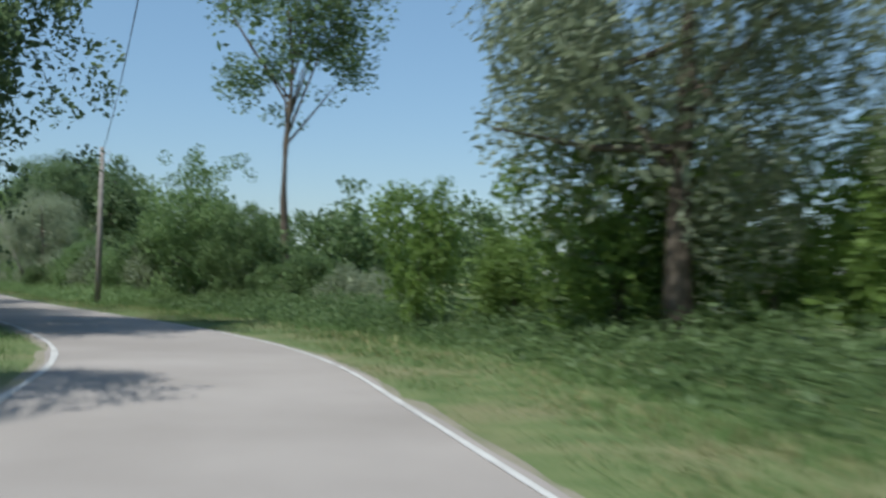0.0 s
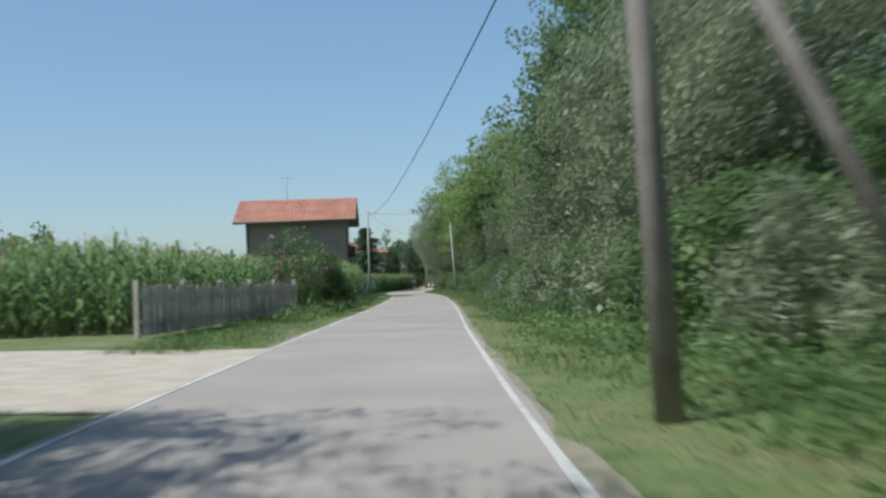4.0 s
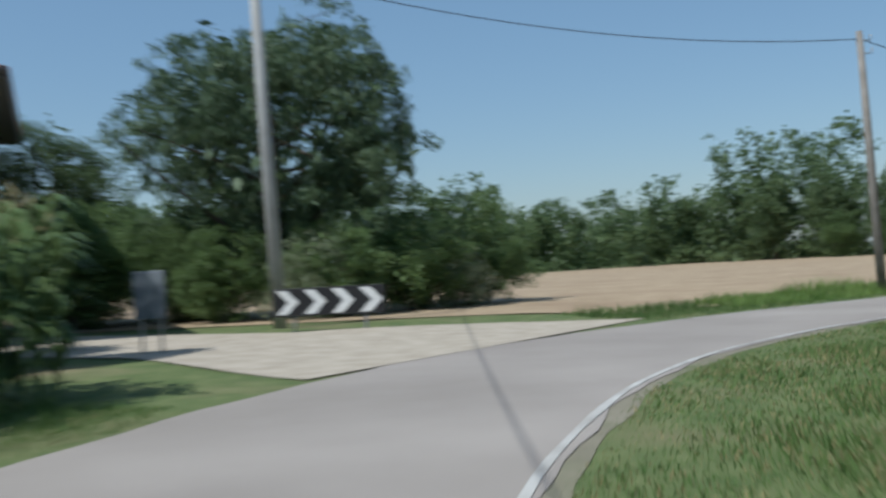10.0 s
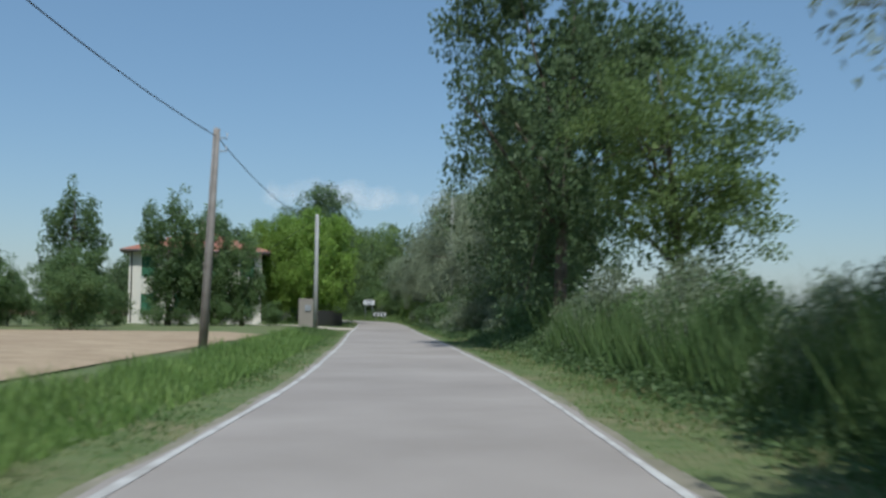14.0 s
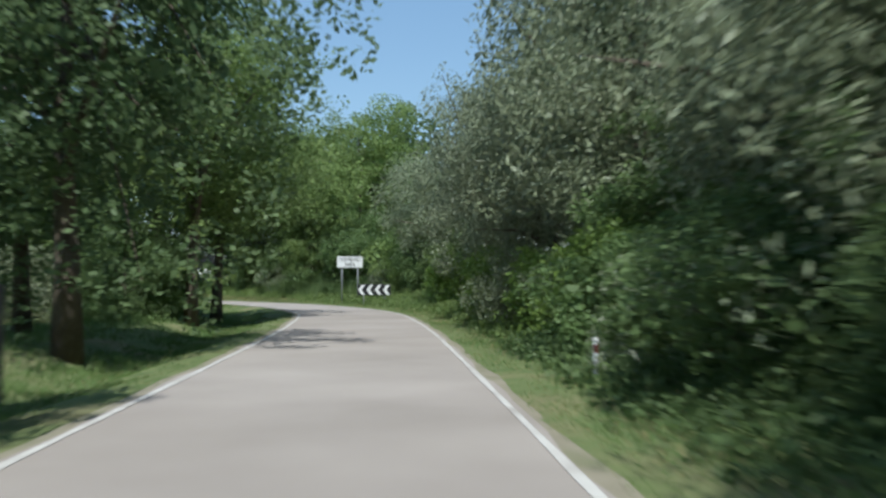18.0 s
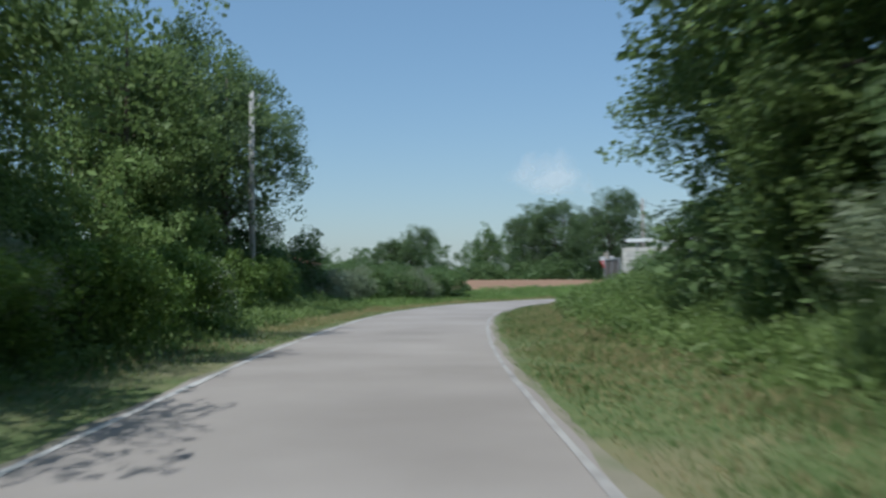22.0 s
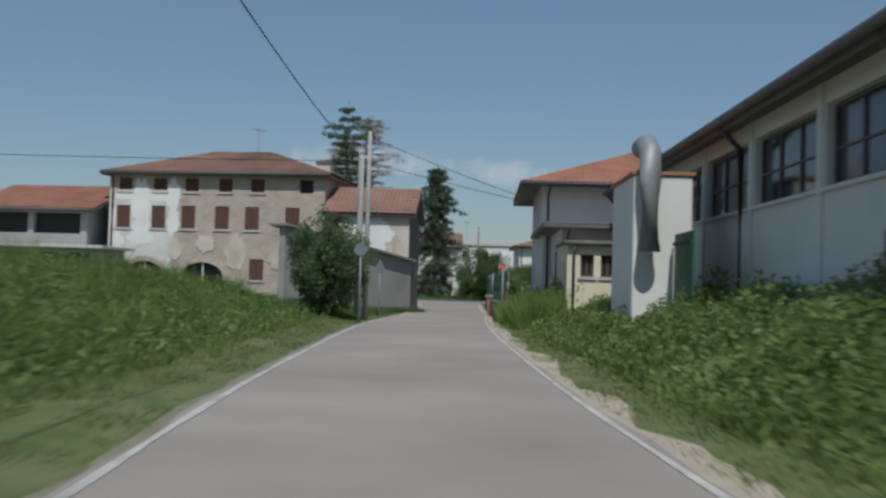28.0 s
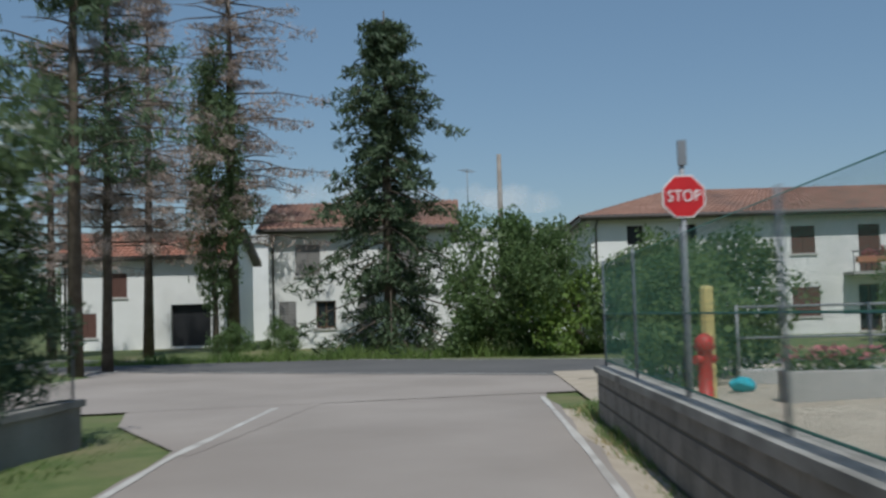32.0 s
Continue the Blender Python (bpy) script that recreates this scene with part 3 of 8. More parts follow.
strip("road", -1, 34.3, -2.05, 2.05, 0.0, M["asphalt"], "narrow sunlit pale grey asphalt country road", "road", across=7, wobble=0.06)
for a, b in ((-1, 9.9), (11.9, 33.4)):
    strip("road_marking", a, b, -1.99, -1.905, 0.006, M["paint"], "worn white painted line along the road edge", "road marking", wobble=0.015)
for a, b, mt in ((-1, 21.2, "paint"), (21.2, 25.9, "faded_paint"), (25.9, 33.5, "paint")):
    strip("road_marking", a, b, 1.91, 1.985, 0.006, M[mt], "worn white painted line along the road edge", "road marking", wobble=0.01)
for a, b, o0, o1, mt in ((-1, 9.8, -2.2, -1.98, "dust"), (12, 32.7, -2.2, -1.98, "dust"), (-1, 28.3, 1.98, 2.2, "dust"), (28.3, 30.4, 1.98, 2.6, "gravel"), (30.4, 33.3, 1.98, 2.45, "gravel")):
    strip("shoulder", a, b, o0, o1, -0.004, M[mt], "thin dusty gravel shoulder of the road", "shoulder", wobble=0.05, fall=0.012 if o1 > 0 else -0.012)


def patch(name, corners, z, material, label, category, n=24, follow=True, kind="structure"):
    """A four-cornered sheet that lies on the ground."""
    a, b, c, d = (np.array(p, float) for p in corners)
    u, v = np.meshgrid(np.linspace(0, 1, n), np.linspace(0, 1, n))
    u, v = u[..., None], v[..., None]
    p = (1 - v) * ((1 - u) * a + u * b) + v * ((1 - u) * d + u * c)
    zz = np.maximum(land(p[..., 0].ravel(), p[..., 1].ravel()).reshape(n, n) + z, 0.006 if category in ("road", "driveway") else -1) if follow else np.full((n, n), z)
    i = np.arange(n * n).reshape(n, n)
    q = np.stack([i[:-1, :-1], i[:-1, 1:], i[1:, 1:], i[1:, :-1]], -1).reshape(-1, 4)
    return tagged(raw(name, np.concatenate([p, zz[..., None]], -1).reshape(-1, 3), q, material), label, category, kind=kind)


def pts(*so):
    return [tuple(float(c) for c in at(s, o)) for s, o in so]


# side road at the sharp bend
for quad in ([(-74.25, 117.0), (-72.7, 127.4), (-79.0, 123.7), (-79.0, 118.9)], [(-79.0, 118.9), (-79.0, 123.7), (-116, 127.5), (-116, 123.5)]):
    patch("side_road", quad, 0.02, M["gravel"], "pale gravelly side road joining at the bend", "road", 30)
# crossing road at the end
cu, cv = np.array([0.45, -0.893]), np.array([0.893, 0.45])
c0 = np.array([85.6, 417.4])
patch("crossing_road", [c0 - 70 * cu - 3.4 * cv, c0 + 70 * cu - 3.4 * cv, c0 + 70 * cu + 3.4 * cv, c0 - 70 * cu + 3.4 * cv], 0.012, M["crossroad"], "grey asphalt main road crossing at the junction", "road", 20, False)
patch("junction", [at(33.3, -6.5), at(33.6, 4.5), c0 + 8 * cu - 3.0 * cv, c0 - 9 * cu - 3.0 * cv], 0.007, M["asphalt"], "widened asphalt mouth of the junction", "road", 8, False)
for o in (-3.15, 3.15):
    patch("road_marking", [c0 - 70 * cu + (o - 0.07) * cv, c0 + 70 * cu + (o - 0.07) * cv, c0 + 70 * cu + (o + 0.07) * cv, c0 - 70 * cu + (o + 0.07) * cv], 0.017, M["paint"], "white painted edge line of the main road", "road marking", 3, False)
for a, b, c, d in (((77.9, 412.0), (76.0, 406.7), tuple(at(32.9, -1.8)), tuple(at(33.9, -1.0))), ((81.5, 428.6), (77.9, 412.0), tuple(at(33.9, -1.0)), (87.0, 417.5))):
    patch("junction", [a, b, c, d], 0.004 if a[1] < 420 else 0.006, M["asphalt"], "widened asphalt mouth of the junction", "road", 6, False)
# drives
patch("driveway", pts((4.35, -2.0), (4.75, -2.0), (4.75, -16), (4.45, -16)), 0.02, M["gravel"], "pale concrete field entrance", "driveway", 10)
patch("driveway", pts((7.35, -2.0), (7.7, -2.0), (7.72, -9), (7.45, -9)), 0.02, M["gravel"], "pale gravel drive of the brown house", "driveway", 10)
patch("driveway", pts((17.45, -2.0), (17.95, -2.0), (18.3, -9), (17.7, -9)), 0.02, M["gravel"], "sandy gravel drive beside the green gate conifer", "driveway", 10)
patch("driveway", [(88.6, 420.8), (90.6, 419.6), (97, 430), (95, 431)], 0.05, M["gravel"], "pale concrete drive across the main road", "driveway", 8)
patch("yard", pts((31.4, 2.4), (34.05, 2.6), (34.4, 26), (31.2, 20)), 0.045, M["gravel"], "pale concrete yard behind the low wall", "yard", 10)
# fields
patch("field", pts((12.0, -4.1), (16.3, -5.2), (16.6, -75), (11.0, -85)), 0.025, M["stubble"], "pale brown stubble field", "field", 40)
patch("field", pts((24.9, -7.6), (28.6, -9.6), (30.3, -64), (22.6, -90)), 0.08, M["soil"], "reddish brown ploughed field", "field", 40)
patch("field", pts((0.5, 22), (3.2, 22), (3.6, 90), (-0.5, 90)), 0.9, M["crop"], "ripe yellow crop field", "field", 30)

# ---- plants ----
rng = np.random.default_rng(7)
leaf_rng = np.random.default_rng(17)


def leaves(centres, n, spread, length, width, droop=0.0, flat=0.0):
    """Four-cornered leaves in clumps round the centres. droop: how far they hang; flat: how level they lie."""
    c = np.repeat(np.asarray(centres, float), n, 0)
    k = len(c)
    g = leaf_rng.normal(0, 1, (k, 3))
    g *= np.minimum(1, 1.45 / np.linalg.norm(g, axis=1, keepdims=True))
    p = c + g * np.asarray(spread)
    d = leaf_rng.normal(0, 1, (k, 3))
    d[:, 2] = d[:, 2] * (1 - flat) - droop * 1.6
    d /= np.linalg.norm(d, axis=1, keepdims=True)
    w = np.cross(d, leaf_rng.normal(0, 1, (k, 3)) + np.array([0, 0, 2.0 * flat]))
    w /= np.linalg.norm(w, axis=1, keepdims=True) + 1e-9
    size = leaf_rng.uniform(0.65, 1.35, (k, 1))
    L, W = length * size, width * size
    v = np.stack([p - d * L / 2, p + w * W / 2, p + d * L / 2, p - w * W / 2], 1)
    return v.reshape(-1, 3), np.arange(4 * k).reshape(-1, 4)


def cloud(n, rx, ry, rz, cz, hollow=0.55, lump=0.35, seed=0, lobes=0):
    """Points in a crown: on the skins of many round lobes, or, with no lobes, in one lumpy shell."""
    r = np.random.default_rng(seed)
    d = r.normal(0, 1, (n, 3))
    d /= np.linalg.norm(d, axis=1, keepdims=True)
    if lobes:
        e = r.normal(0, 1, (lobes, 3))
        e /= np.linalg.norm(e, axis=1, keepdims=True)
        e *= (hollow + (0.8 - hollow) * r.random((lobes, 1)))
        size = r.uniform(0.2, 0.2 + lump * 0.6, lobes)
        k = r.integers(0, lobes, n)
        d[:, 2] = np.abs(d[:, 2]) * np.where(r.random(n) < 0.72, 1, -1)
        p = e[k] + (d + 0.35 * e[k]) * (size[k] * (0.55 + 0.45 * r.random(n) ** 0.5))[:, None]
        return p * [rx, ry, rz] + [0, 0, cz]
    rad = hollow + (1 - hollow) * r.random(n) ** 0.6
    ph = r.uniform(0, 6.3, 6)
    bump = 1 + lump * (np.sin(3.1 * d[:, 0] + ph[0]) * np.sin(3.7 * d[:, 1] + ph[1]) + 0.7 * np.sin(5.3 * d[:, 2] + 4.1 * d[:, 0] + ph[2]) * np.sin(6.1 * d[:, 1] + ph[3]))
    return d * (rad * bump)[:, None] * [rx, ry, rz] + [0, 0, cz]


def limbs(bm, height, radius, crown, n, seed, start=0.3):
    """A tapered trunk with forking limbs that reach into the crown."""
    r = random.Random(seed)
    pts_, rad = [], []
    x = y = 0.0
    for i in range(7):
        f = i / 6
        x += r.uniform(-0.05, 0.05) * height * 0.4
        y += r.uniform(-0.05, 0.05) * height * 0.4
        pts_.append((x * f, y * f, height * f * 0.86 - (0.15 if i == 0 else 0)))
        rad.append(radius * (1.25 if i == 0 else 1 - 0.85 * f))
    tube(bm, pts_, rad, 8)
    for k in range(n):
        f = start + (0.9 - start) * k / max(1, n - 1)
        i = min(5, int(f * 6))
        a = Vector(pts_[i]).lerp(Vector(pts_[i + 1]), f * 6 - i)
        t = Vector(crown[r.randrange(len(crown))])
        mid = a.lerp(t, 0.5) + Vector((0, 0, 0.06 * height * r.uniform(-0.3, 1)))
        rr = radius * (1 - 0.8 * f) * 0.55
        tube(bm, [a, mid, t], [rr, rr * 0.6, rr * 0.15], 5, False)


def tree(name, label, category, height, rx, rz, cz, leaf, clumps, per, spread, length, width, droop=0.0, trunk=0.16, boughs=9, seed=1, hollow=0.5, lump=0.35, flat=0.0, start=0.3, bark="bark", lobes=34, inner=1300, skirt=0.2):
    """One tree standing at the origin, with trunk and crown: small leaves on many lobes round larger, shaded ones within."""
    root = thing(name, Matrix.Translation((0, 0, -50)), label, category)
    c = cloud(clumps, rx, rx, rz, cz, hollow, lump, seed, lobes)
    c = c[c[:, 2] > skirt]
    bm = bmesh.new()
    limbs(bm, height, trunk, c, boughs, seed, start)
    part("trunk", bm, M[bark], root)
    v, f = leaves(c, int(per * 1.7), spread, length * 0.76, width * 0.8, droop, flat)
    if inner:
        q = cloud(inner, rx * 0.74, rx * 0.74, rz * 0.78, cz, 0.4, 0.2, seed + 5)
        q = q[q[:, 2] > skirt + 0.1]
        v2, f2 = leaves(q, 1, (0.1, 0.1, 0.1), length * 1.6, max(width * 2.0, length * 0.6), droop, flat)
        v, f = np.concatenate([v, v2]), np.concatenate([f, f2 + len(v)])
    raw("crown", v, f, M[leaf], root)
    return root


def cone_tree(name, label, category, height, base, leaf, whorls, per, length, width, seed, droop=0.25, first=0.08, bare=0.0, dense=6, trunk=0.17, power=0.8, ragged=(0.7, 1.15)):
    """A conifer: boughs in whorls that grow shorter upwards, each hung with needle tufts."""
    r = random.Random(seed)
    root = thing(name, Matrix.Translation((0, 0, -50)), label, category)
    bm, stem = bmesh.new(), bmesh.new()
    tube(stem, [(0, 0, -0.15), (0.05, 0, height * 0.5), (0, 0.04, height)], [trunk * 1.2, trunk * 0.7, 0.02], 8)
    cs = []
    for k in range(whorls):
        f = first + (1 - first) * k / whorls
        z = height * f
        reach = base * (1 - f) ** power * r.uniform(*ragged) + 0.12
        n = r.randrange(4, 7)
        a0 = r.uniform(0, 6.3)
        for j in range(n):
            a = a0 + 6.28 * j / n + r.uniform(-0.3, 0.3)
            ln = reach * r.uniform(0.6, 1.1)
            tip = Vector((math.cos(a) * ln, math.sin(a) * ln, z - droop * ln + 0.1))
            tube(bm, [(0, 0, z), Vector((0, 0, z)).lerp(tip, 0.5) + Vector((0, 0, 0.06 * ln)), tip], [0.035, 0.022, 0.006], 4, False)
            if r.random() < bare:
                continue
            for q in range(dense):
                g = 0.2 + 0.8 * (q + r.random()) / dense
                side = 0.1 + 0.16 * ln * g * (1.15 - g)
                cs.append(Vector((0, 0, z)).lerp(tip, g) + Vector((r.uniform(-side, side), r.uniform(-side, side), r.uniform(-0.12 - 0.4 * side, 0.05))))
    part("trunk", stem, M["bark"], root)
    tagged(part("branchwork", bm, M["bark"], root), kind="stuff")
    raw("crown", *leaves([tuple(c) for c in cs], per, (0.14, 0.14, 0.1), length, width, 0.35), M[leaf], root)
    return root


T = {}
for i in range(3):
    T["willow%d" % i] = tree("willow_tree", "grey-green willow with hanging narrow leaves beside the road", "tree", 8.0, 3.2, 3.8, 4.2, "willow", 640, 38, (0.24, 0.24, 0.32), 0.165, 0.05, 0.4, 0.19, 10, 11 + i, 0.45, 0.4, 0.25)
for i in range(3):
    T["broad%d" % i] = tree("broadleaf_tree", "tall dark green broadleaf tree at the roadside", "tree", 11.0, 3.7, 4.9, 5.9, "dark_leaf", 620, 34, (0.27, 0.27, 0.24), 0.18, 0.1, 0.1, 0.22, 12, 31 + i, 0.45, 0.42, 0.45)
for i in range(2):
    T["back%d" % i] = tree("broadleaf_tree", "tall dark green broadleaf tree behind the roadside row", "tree", 11.0, 3.9, 5.2, 5.7, "dark_leaf", 420, 10, (0.34, 0.34, 0.3), 0.36, 0.22, 0.1, 0.22, 8, 41 + i, 0.45, 0.42)
for i in range(2):
    T["robinia%d" % i] = tree("robinia_tree", "light green feathery robinia tree with a spreading crown", "tree", 9.5, 3.7, 3.7, 5.5, "robinia_leaf", 520, 34, (0.34, 0.34, 0.16), 0.17, 0.085, 0.15, 0.18, 12, 51 + i, 0.4, 0.45, 0.6)
T["walnut"] = tree("walnut_tree", "round-crowned walnut tree in the meadow", "tree", 7.6, 2.6, 2.9, 4.7, "mid_leaf", 330, 22, (0.26, 0.26, 0.2), 0.24, 0.13, 0.1, 0.17, 14, 71, 0.4, 0.5, 0.2, 0.35, lobes=26, inner=420)
T["thin"] = tree("young_tree", "slim tree with a bare trunk and airy dark crown", "tree", 14.0, 3.0, 3.7, 10.6, "dark_leaf", 260, 24, (0.28, 0.28, 0.3), 0.2, 0.1, 0.0, 0.13, 18, 81, 0.25, 0.5, 0.0, 0.5, lobes=22, inner=140)
for i in range(3):
    T["bush%d" % i] = tree("bush", "dense green leafy roadside bush", "bush", 2.6, 1.75, 1.5, 1.2, "mid_leaf" if i else "bright_leaf", 210, 20, (0.16, 0.16, 0.15), 0.15, 0.075, -0.2, 0.05, 8, 91 + i, 0.4, 0.45, 0.35, 0.1, lobes=18, inner=260, skirt=0.05)
T["willow_bush"] = tree("bush", "grey-green herbaceous willow bush", "bush", 2.6, 1.75, 1.5, 1.2, "willow", 240, 24, (0.17, 0.17, 0.2), 0.17, 0.045, -0.3, 0.05, 8, 95, 0.4, 0.45, 0.1, 0.1, lobes=18, inner=220, skirt=0.05)
for i in range(2):
    T["thicket%d" % i] = tree("bush", "tall dense green thicket at the roadside", "bush", 5.0, 2.6, 2.8, 2.4, "mid_leaf", 460, 26, (0.2, 0.2, 0.2), 0.16, 0.085, -0.1, 0.07, 10, 86 + i, 0.4, 0.45, 0.35, 0.1, lobes=30, inner=420, skirt=0.05)
T["brush"] = tree("bush", "tall light green robinia scrub at the roadside", "bush", 5.0, 2.6, 2.8, 2.4, "robinia_leaf", 460, 26, (0.2, 0.2, 0.2), 0.16, 0.085, -0.1, 0.07, 10, 89, 0.4, 0.45, 0.35, 0.1, lobes=30, inner=420, skirt=0.05)
T["laurel"] = tree("laurel_bush", "bright green rounded laurel bush", "bush", 2.8, 1.7, 1.65, 1.55, "mid_leaf", 320, 24, (0.16, 0.16, 0.16), 0.14, 0.075, 0.0, 0.05, 8, 99, 0.55, 0.3, 0.35, 0.1, lobes=30, inner=300, skirt=0.05)
T["thuja"] = tree("thuja_tree", "big bright green golden thuja conifer", "tree", 8.0, 2.7, 4.1, 4.3, "thuja_leaf", 800, 26, (0.15, 0.15, 0.26), 0.22, 0.075, -0.5, 0.16, 4, 111, 0.68, 0.24, 0.0, 0.2, lobes=70, inner=2600, skirt=0.05)
T["cypress"] = tree("cypress_tree", "slim dark green cypress", "tree", 7.0, 1.05, 3.5, 3.5, "mid_leaf", 300, 26, (0.12, 0.12, 0.24), 0.18, 0.06, -0.6, 0.1, 5, 121, 0.5, 0.2, 0.0, 0.2, lobes=40, inner=260)
for i in range(2):
    T["spruce%d" % i] = cone_tree("spruce_tree", "dark green spruce with drooping boughs", "tree", 11.5, 3.4, "needle", 27 + 11 * (1 - i), 12, 0.26, 0.055, 131 + i, 0.55, 0.05, 0.06, 15, power=0.62, ragged=(0.35, 1.3))
T["dead"] = cone_tree("dry_conifer", "half-dead conifer with bare trunk and rusty brown needles", "tree", 15.0, 4.6, "rust_needle", 24, 11, 0.24, 0.03, 141, 0.12, 0.26, 0.25, 15, 0.17, power=0.42, ragged=(0.3, 1.2))
T["holm"] = tree("bush", "dense dark green round bush by the farm", "bush", 2.8, 1.7, 1.65, 1.55, "dark_leaf", 320, 24, (0.16, 0.16, 0.16), 0.14, 0.075, 0.0, 0.05, 8, 97, 0.55, 0.3, 0.2, 0.1, lobes=30, inner=300, skirt=0.05)
T["yew"] = tree("bush", "dense dark yew hedge bush", "bush", 2.8, 1.7, 1.65, 1.55, "needle", 420, 26, (0.14, 0.14, 0.16), 0.14, 0.05, -0.2, 0.05, 8, 98, 0.55, 0.3, 0.0, 0.1, lobes=30, inner=500, skirt=0.05)
T["tall_willow"] = tree("willow_tree", "leaning grey-green willow over the inside of the bend", "tree", 9.0, 3.8, 4.0, 5.3, "willow", 860, 38, (0.26, 0.26, 0.36), 0.165, 0.05, 0.55, 0.19, 12, 17, 0.4, 0.45, 0.2, skirt=1.2, inner=2600)
T["column"] = tree("cypress_tree", "dense dark green clipped cypress with a rounded top", "tree", 6.2, 1.1, 3.2, 3.1, "dark_needle", 460, 34, (0.1, 0.1, 0.2), 0.13, 0.05, -0.5, 0.1, 5, 123, 0.7, 0.08, 0.0, 0.2, lobes=0, inner=900)
T["cedar"] = tree("cedar_tree", "broad dark green conifer with upswept boughs at the bend", "tree", 9.6, 4.5, 4.5, 4.9, "dark_needle", 900, 30, (0.2, 0.2, 0.16), 0.3, 0.055, -0.45, 0.24, 18, 127, 0.45, 0.3, 0.0, 0.12, lobes=70, inner=1500)
T["ivy"] = tree("evergreen_tree", "dark glossy evergreen tree beside the dry conifers", "tree", 11.0, 1.9, 5.2, 5.6, "dark_leaf", 420, 24, (0.2, 0.2, 0.26), 0.2, 0.1, 0.1, 0.16, 10, 129, 0.5, 0.35, 0.0, 0.15, lobes=40, inner=420)
T["fir"] = cone_tree("spruce_tree", "tall ragged green spruce among the dry conifers", "tree", 15.0, 4.2, "needle", 15, 11, 0.28, 0.05, 151, 0.02, 0.34, 0.15, 13, 0.17, power=0.45, ragged=(0.3, 1.25))


def plant(kind, x, y, scale=1.0, wide=1.0, turn=None, label="", group="", sink=0.0, lean=(0, 0)):
    """A copy of one of the plants, on the ground."""
    src = T[kind]
    a = rng.uniform(0, 360) if turn is None else turn
    m = pose(x, y, ground(x, y) - sink, *lean) @ pose(0, 0, 0, 0, 0, a) @ Matrix.Diagonal((scale * wide, scale * wide, scale, 1))
    ob = copy_thing(src, m)
    return tagged(ob, label, "", group)


def row(kinds, s0, s1, off0, off1, n, scale, wide=1.0, jitter=0.5, group="", label=""):
    """Plants in a loose row along the road."""
    for i in range(n):
        f = (i + 0.5) / n
        s = s0 + (s1 - s0) * f + rng.uniform(-0.5, 0.5) * abs(s1 - s0) / n * jitter
        x, y = at(s, off0 + (off1 - off0) * f + rng.uniform(-1, 1) * jitter)
        plant(kinds[i % len(kinds)], float(x), float(y), scale * rng.uniform(0.88, 1.14), wide * rng.uniform(0.9, 1.12), None, label, group)


def place(kind, s, off, scale=1.0, wide=1.0, group="", label=""):
    plant(kind, *[float(c) for c in at(s, off)], scale, wide, None, label, group)


def woods(name, line, n, height, label, leaf="dark_leaf", deep=14.0, tall=(0.6, 1.15)):
    """A dense edge of wood: many crowns down to the ground, with shrubs at their feet."""
    c = []
    line = np.array(line, float)
    seg = np.r_[0, np.cumsum(np.hypot(*np.diff(line, axis=0).T))]
    for i in range(n):
        d = seg[-1] * (i + rng.uniform(0, 1)) / n
        x, y = np.interp(d, seg, line[:, 0]) + rng.uniform(-deep, deep) * 0.5, np.interp(d, seg, line[:, 1]) + rng.uniform(-deep, deep) * 0.5
        h = height * rng.uniform(*tall) * (1 + 0.22 * math.sin(d * 0.09) * math.sin(d * 0.031))
        wide = rng.uniform(2.6, 4.2)
        c.append(cloud(80, wide, wide, h * 0.46, h * 0.54, 0.6, 0.3, 1000 + i, 16) + [x, y, 0])
        c.append(rng.normal(0, 1, (26, 3)) * [2.4, 2.4, 0.7] + [x, y, 1.2])
    c = np.concatenate(c)
    c[:, 2] = np.maximum(c[:, 2], 0.3)
    v, f = leaves(c, 10, (0.55, 0.55, 0.42), 0.55, 0.34)
    return tagged(raw(name, v, f, M[leaf]), label, "trees", kind="stuff")


W3, B3, R2 = ["willow0", "willow1", "willow2"], ["broad0", "broad1", "broad2"], ["robinia0", "robinia1"]
K2, BU = ["back0", "back1"], ["willow_bush", "bush1", "bush2"]
H2 = ["thicket0", "thicket1"]
# first bend, left: the big willows with undergrowth
row(W3, 1.5, 3.2, -6.7, -6.2, 5, 1.22, 1.1, 0.4, "willows on the bend")
place("willow1", 3.4, -5.1, 1.35, 1.0, "willows on the bend")
place("willow2", 3.85, -5.3, 1.3, 1.0, "willows on the bend")
row(K2, 1.2, 3.9, -12, -11, 5, 0.95, 1.1, 0.5, "willows on the bend")
row(BU, 1.4, 3.95, -5.6, -5.6, 9, 0.65, 1.1, 0.4, "undergrowth on the bend")
row(H2, 1.6, 3.95, -8.6, -8.2, 7, 0.8, 1.1, 0.3, "undergrowth on the bend")
place("willow0", 3.65, -8.2, 1.25, 1.0, "willows on the bend")
place("willow2", 3.1, -8.0, 1.25, 1.0, "willows on the bend")
place("willow1", 0.55, -6.2, 1.05)
place("willow0", 4.12, -6.3, 1.25, 1.05, "willows on the bend")
place("willow2", 3.9, -8.5, 1.25, 1.05, "willows on the bend")
row(BU, 3.9, 4.2, -5.4, -6.4, 3, 0.7, 1.1, 0.2, "undergrowth on the bend")
row(H2, 3.9, 4.25, -8.0, -8.0, 2, 0.8, 1.1, 0.2, "undergrowth on the bend")
plant("broad1", 26.0, -44.2, 1.15, 0.95, 200)
place("willow_bush", 4.27, -5.6, 1.15, 1.0, "undergrowth on the bend")
place("willow_bush", 4.22, -8.0, 1.5, 1.0, "undergrowth on the bend")
place("holm", 5.95, -4.5, 0.85, 0.8)
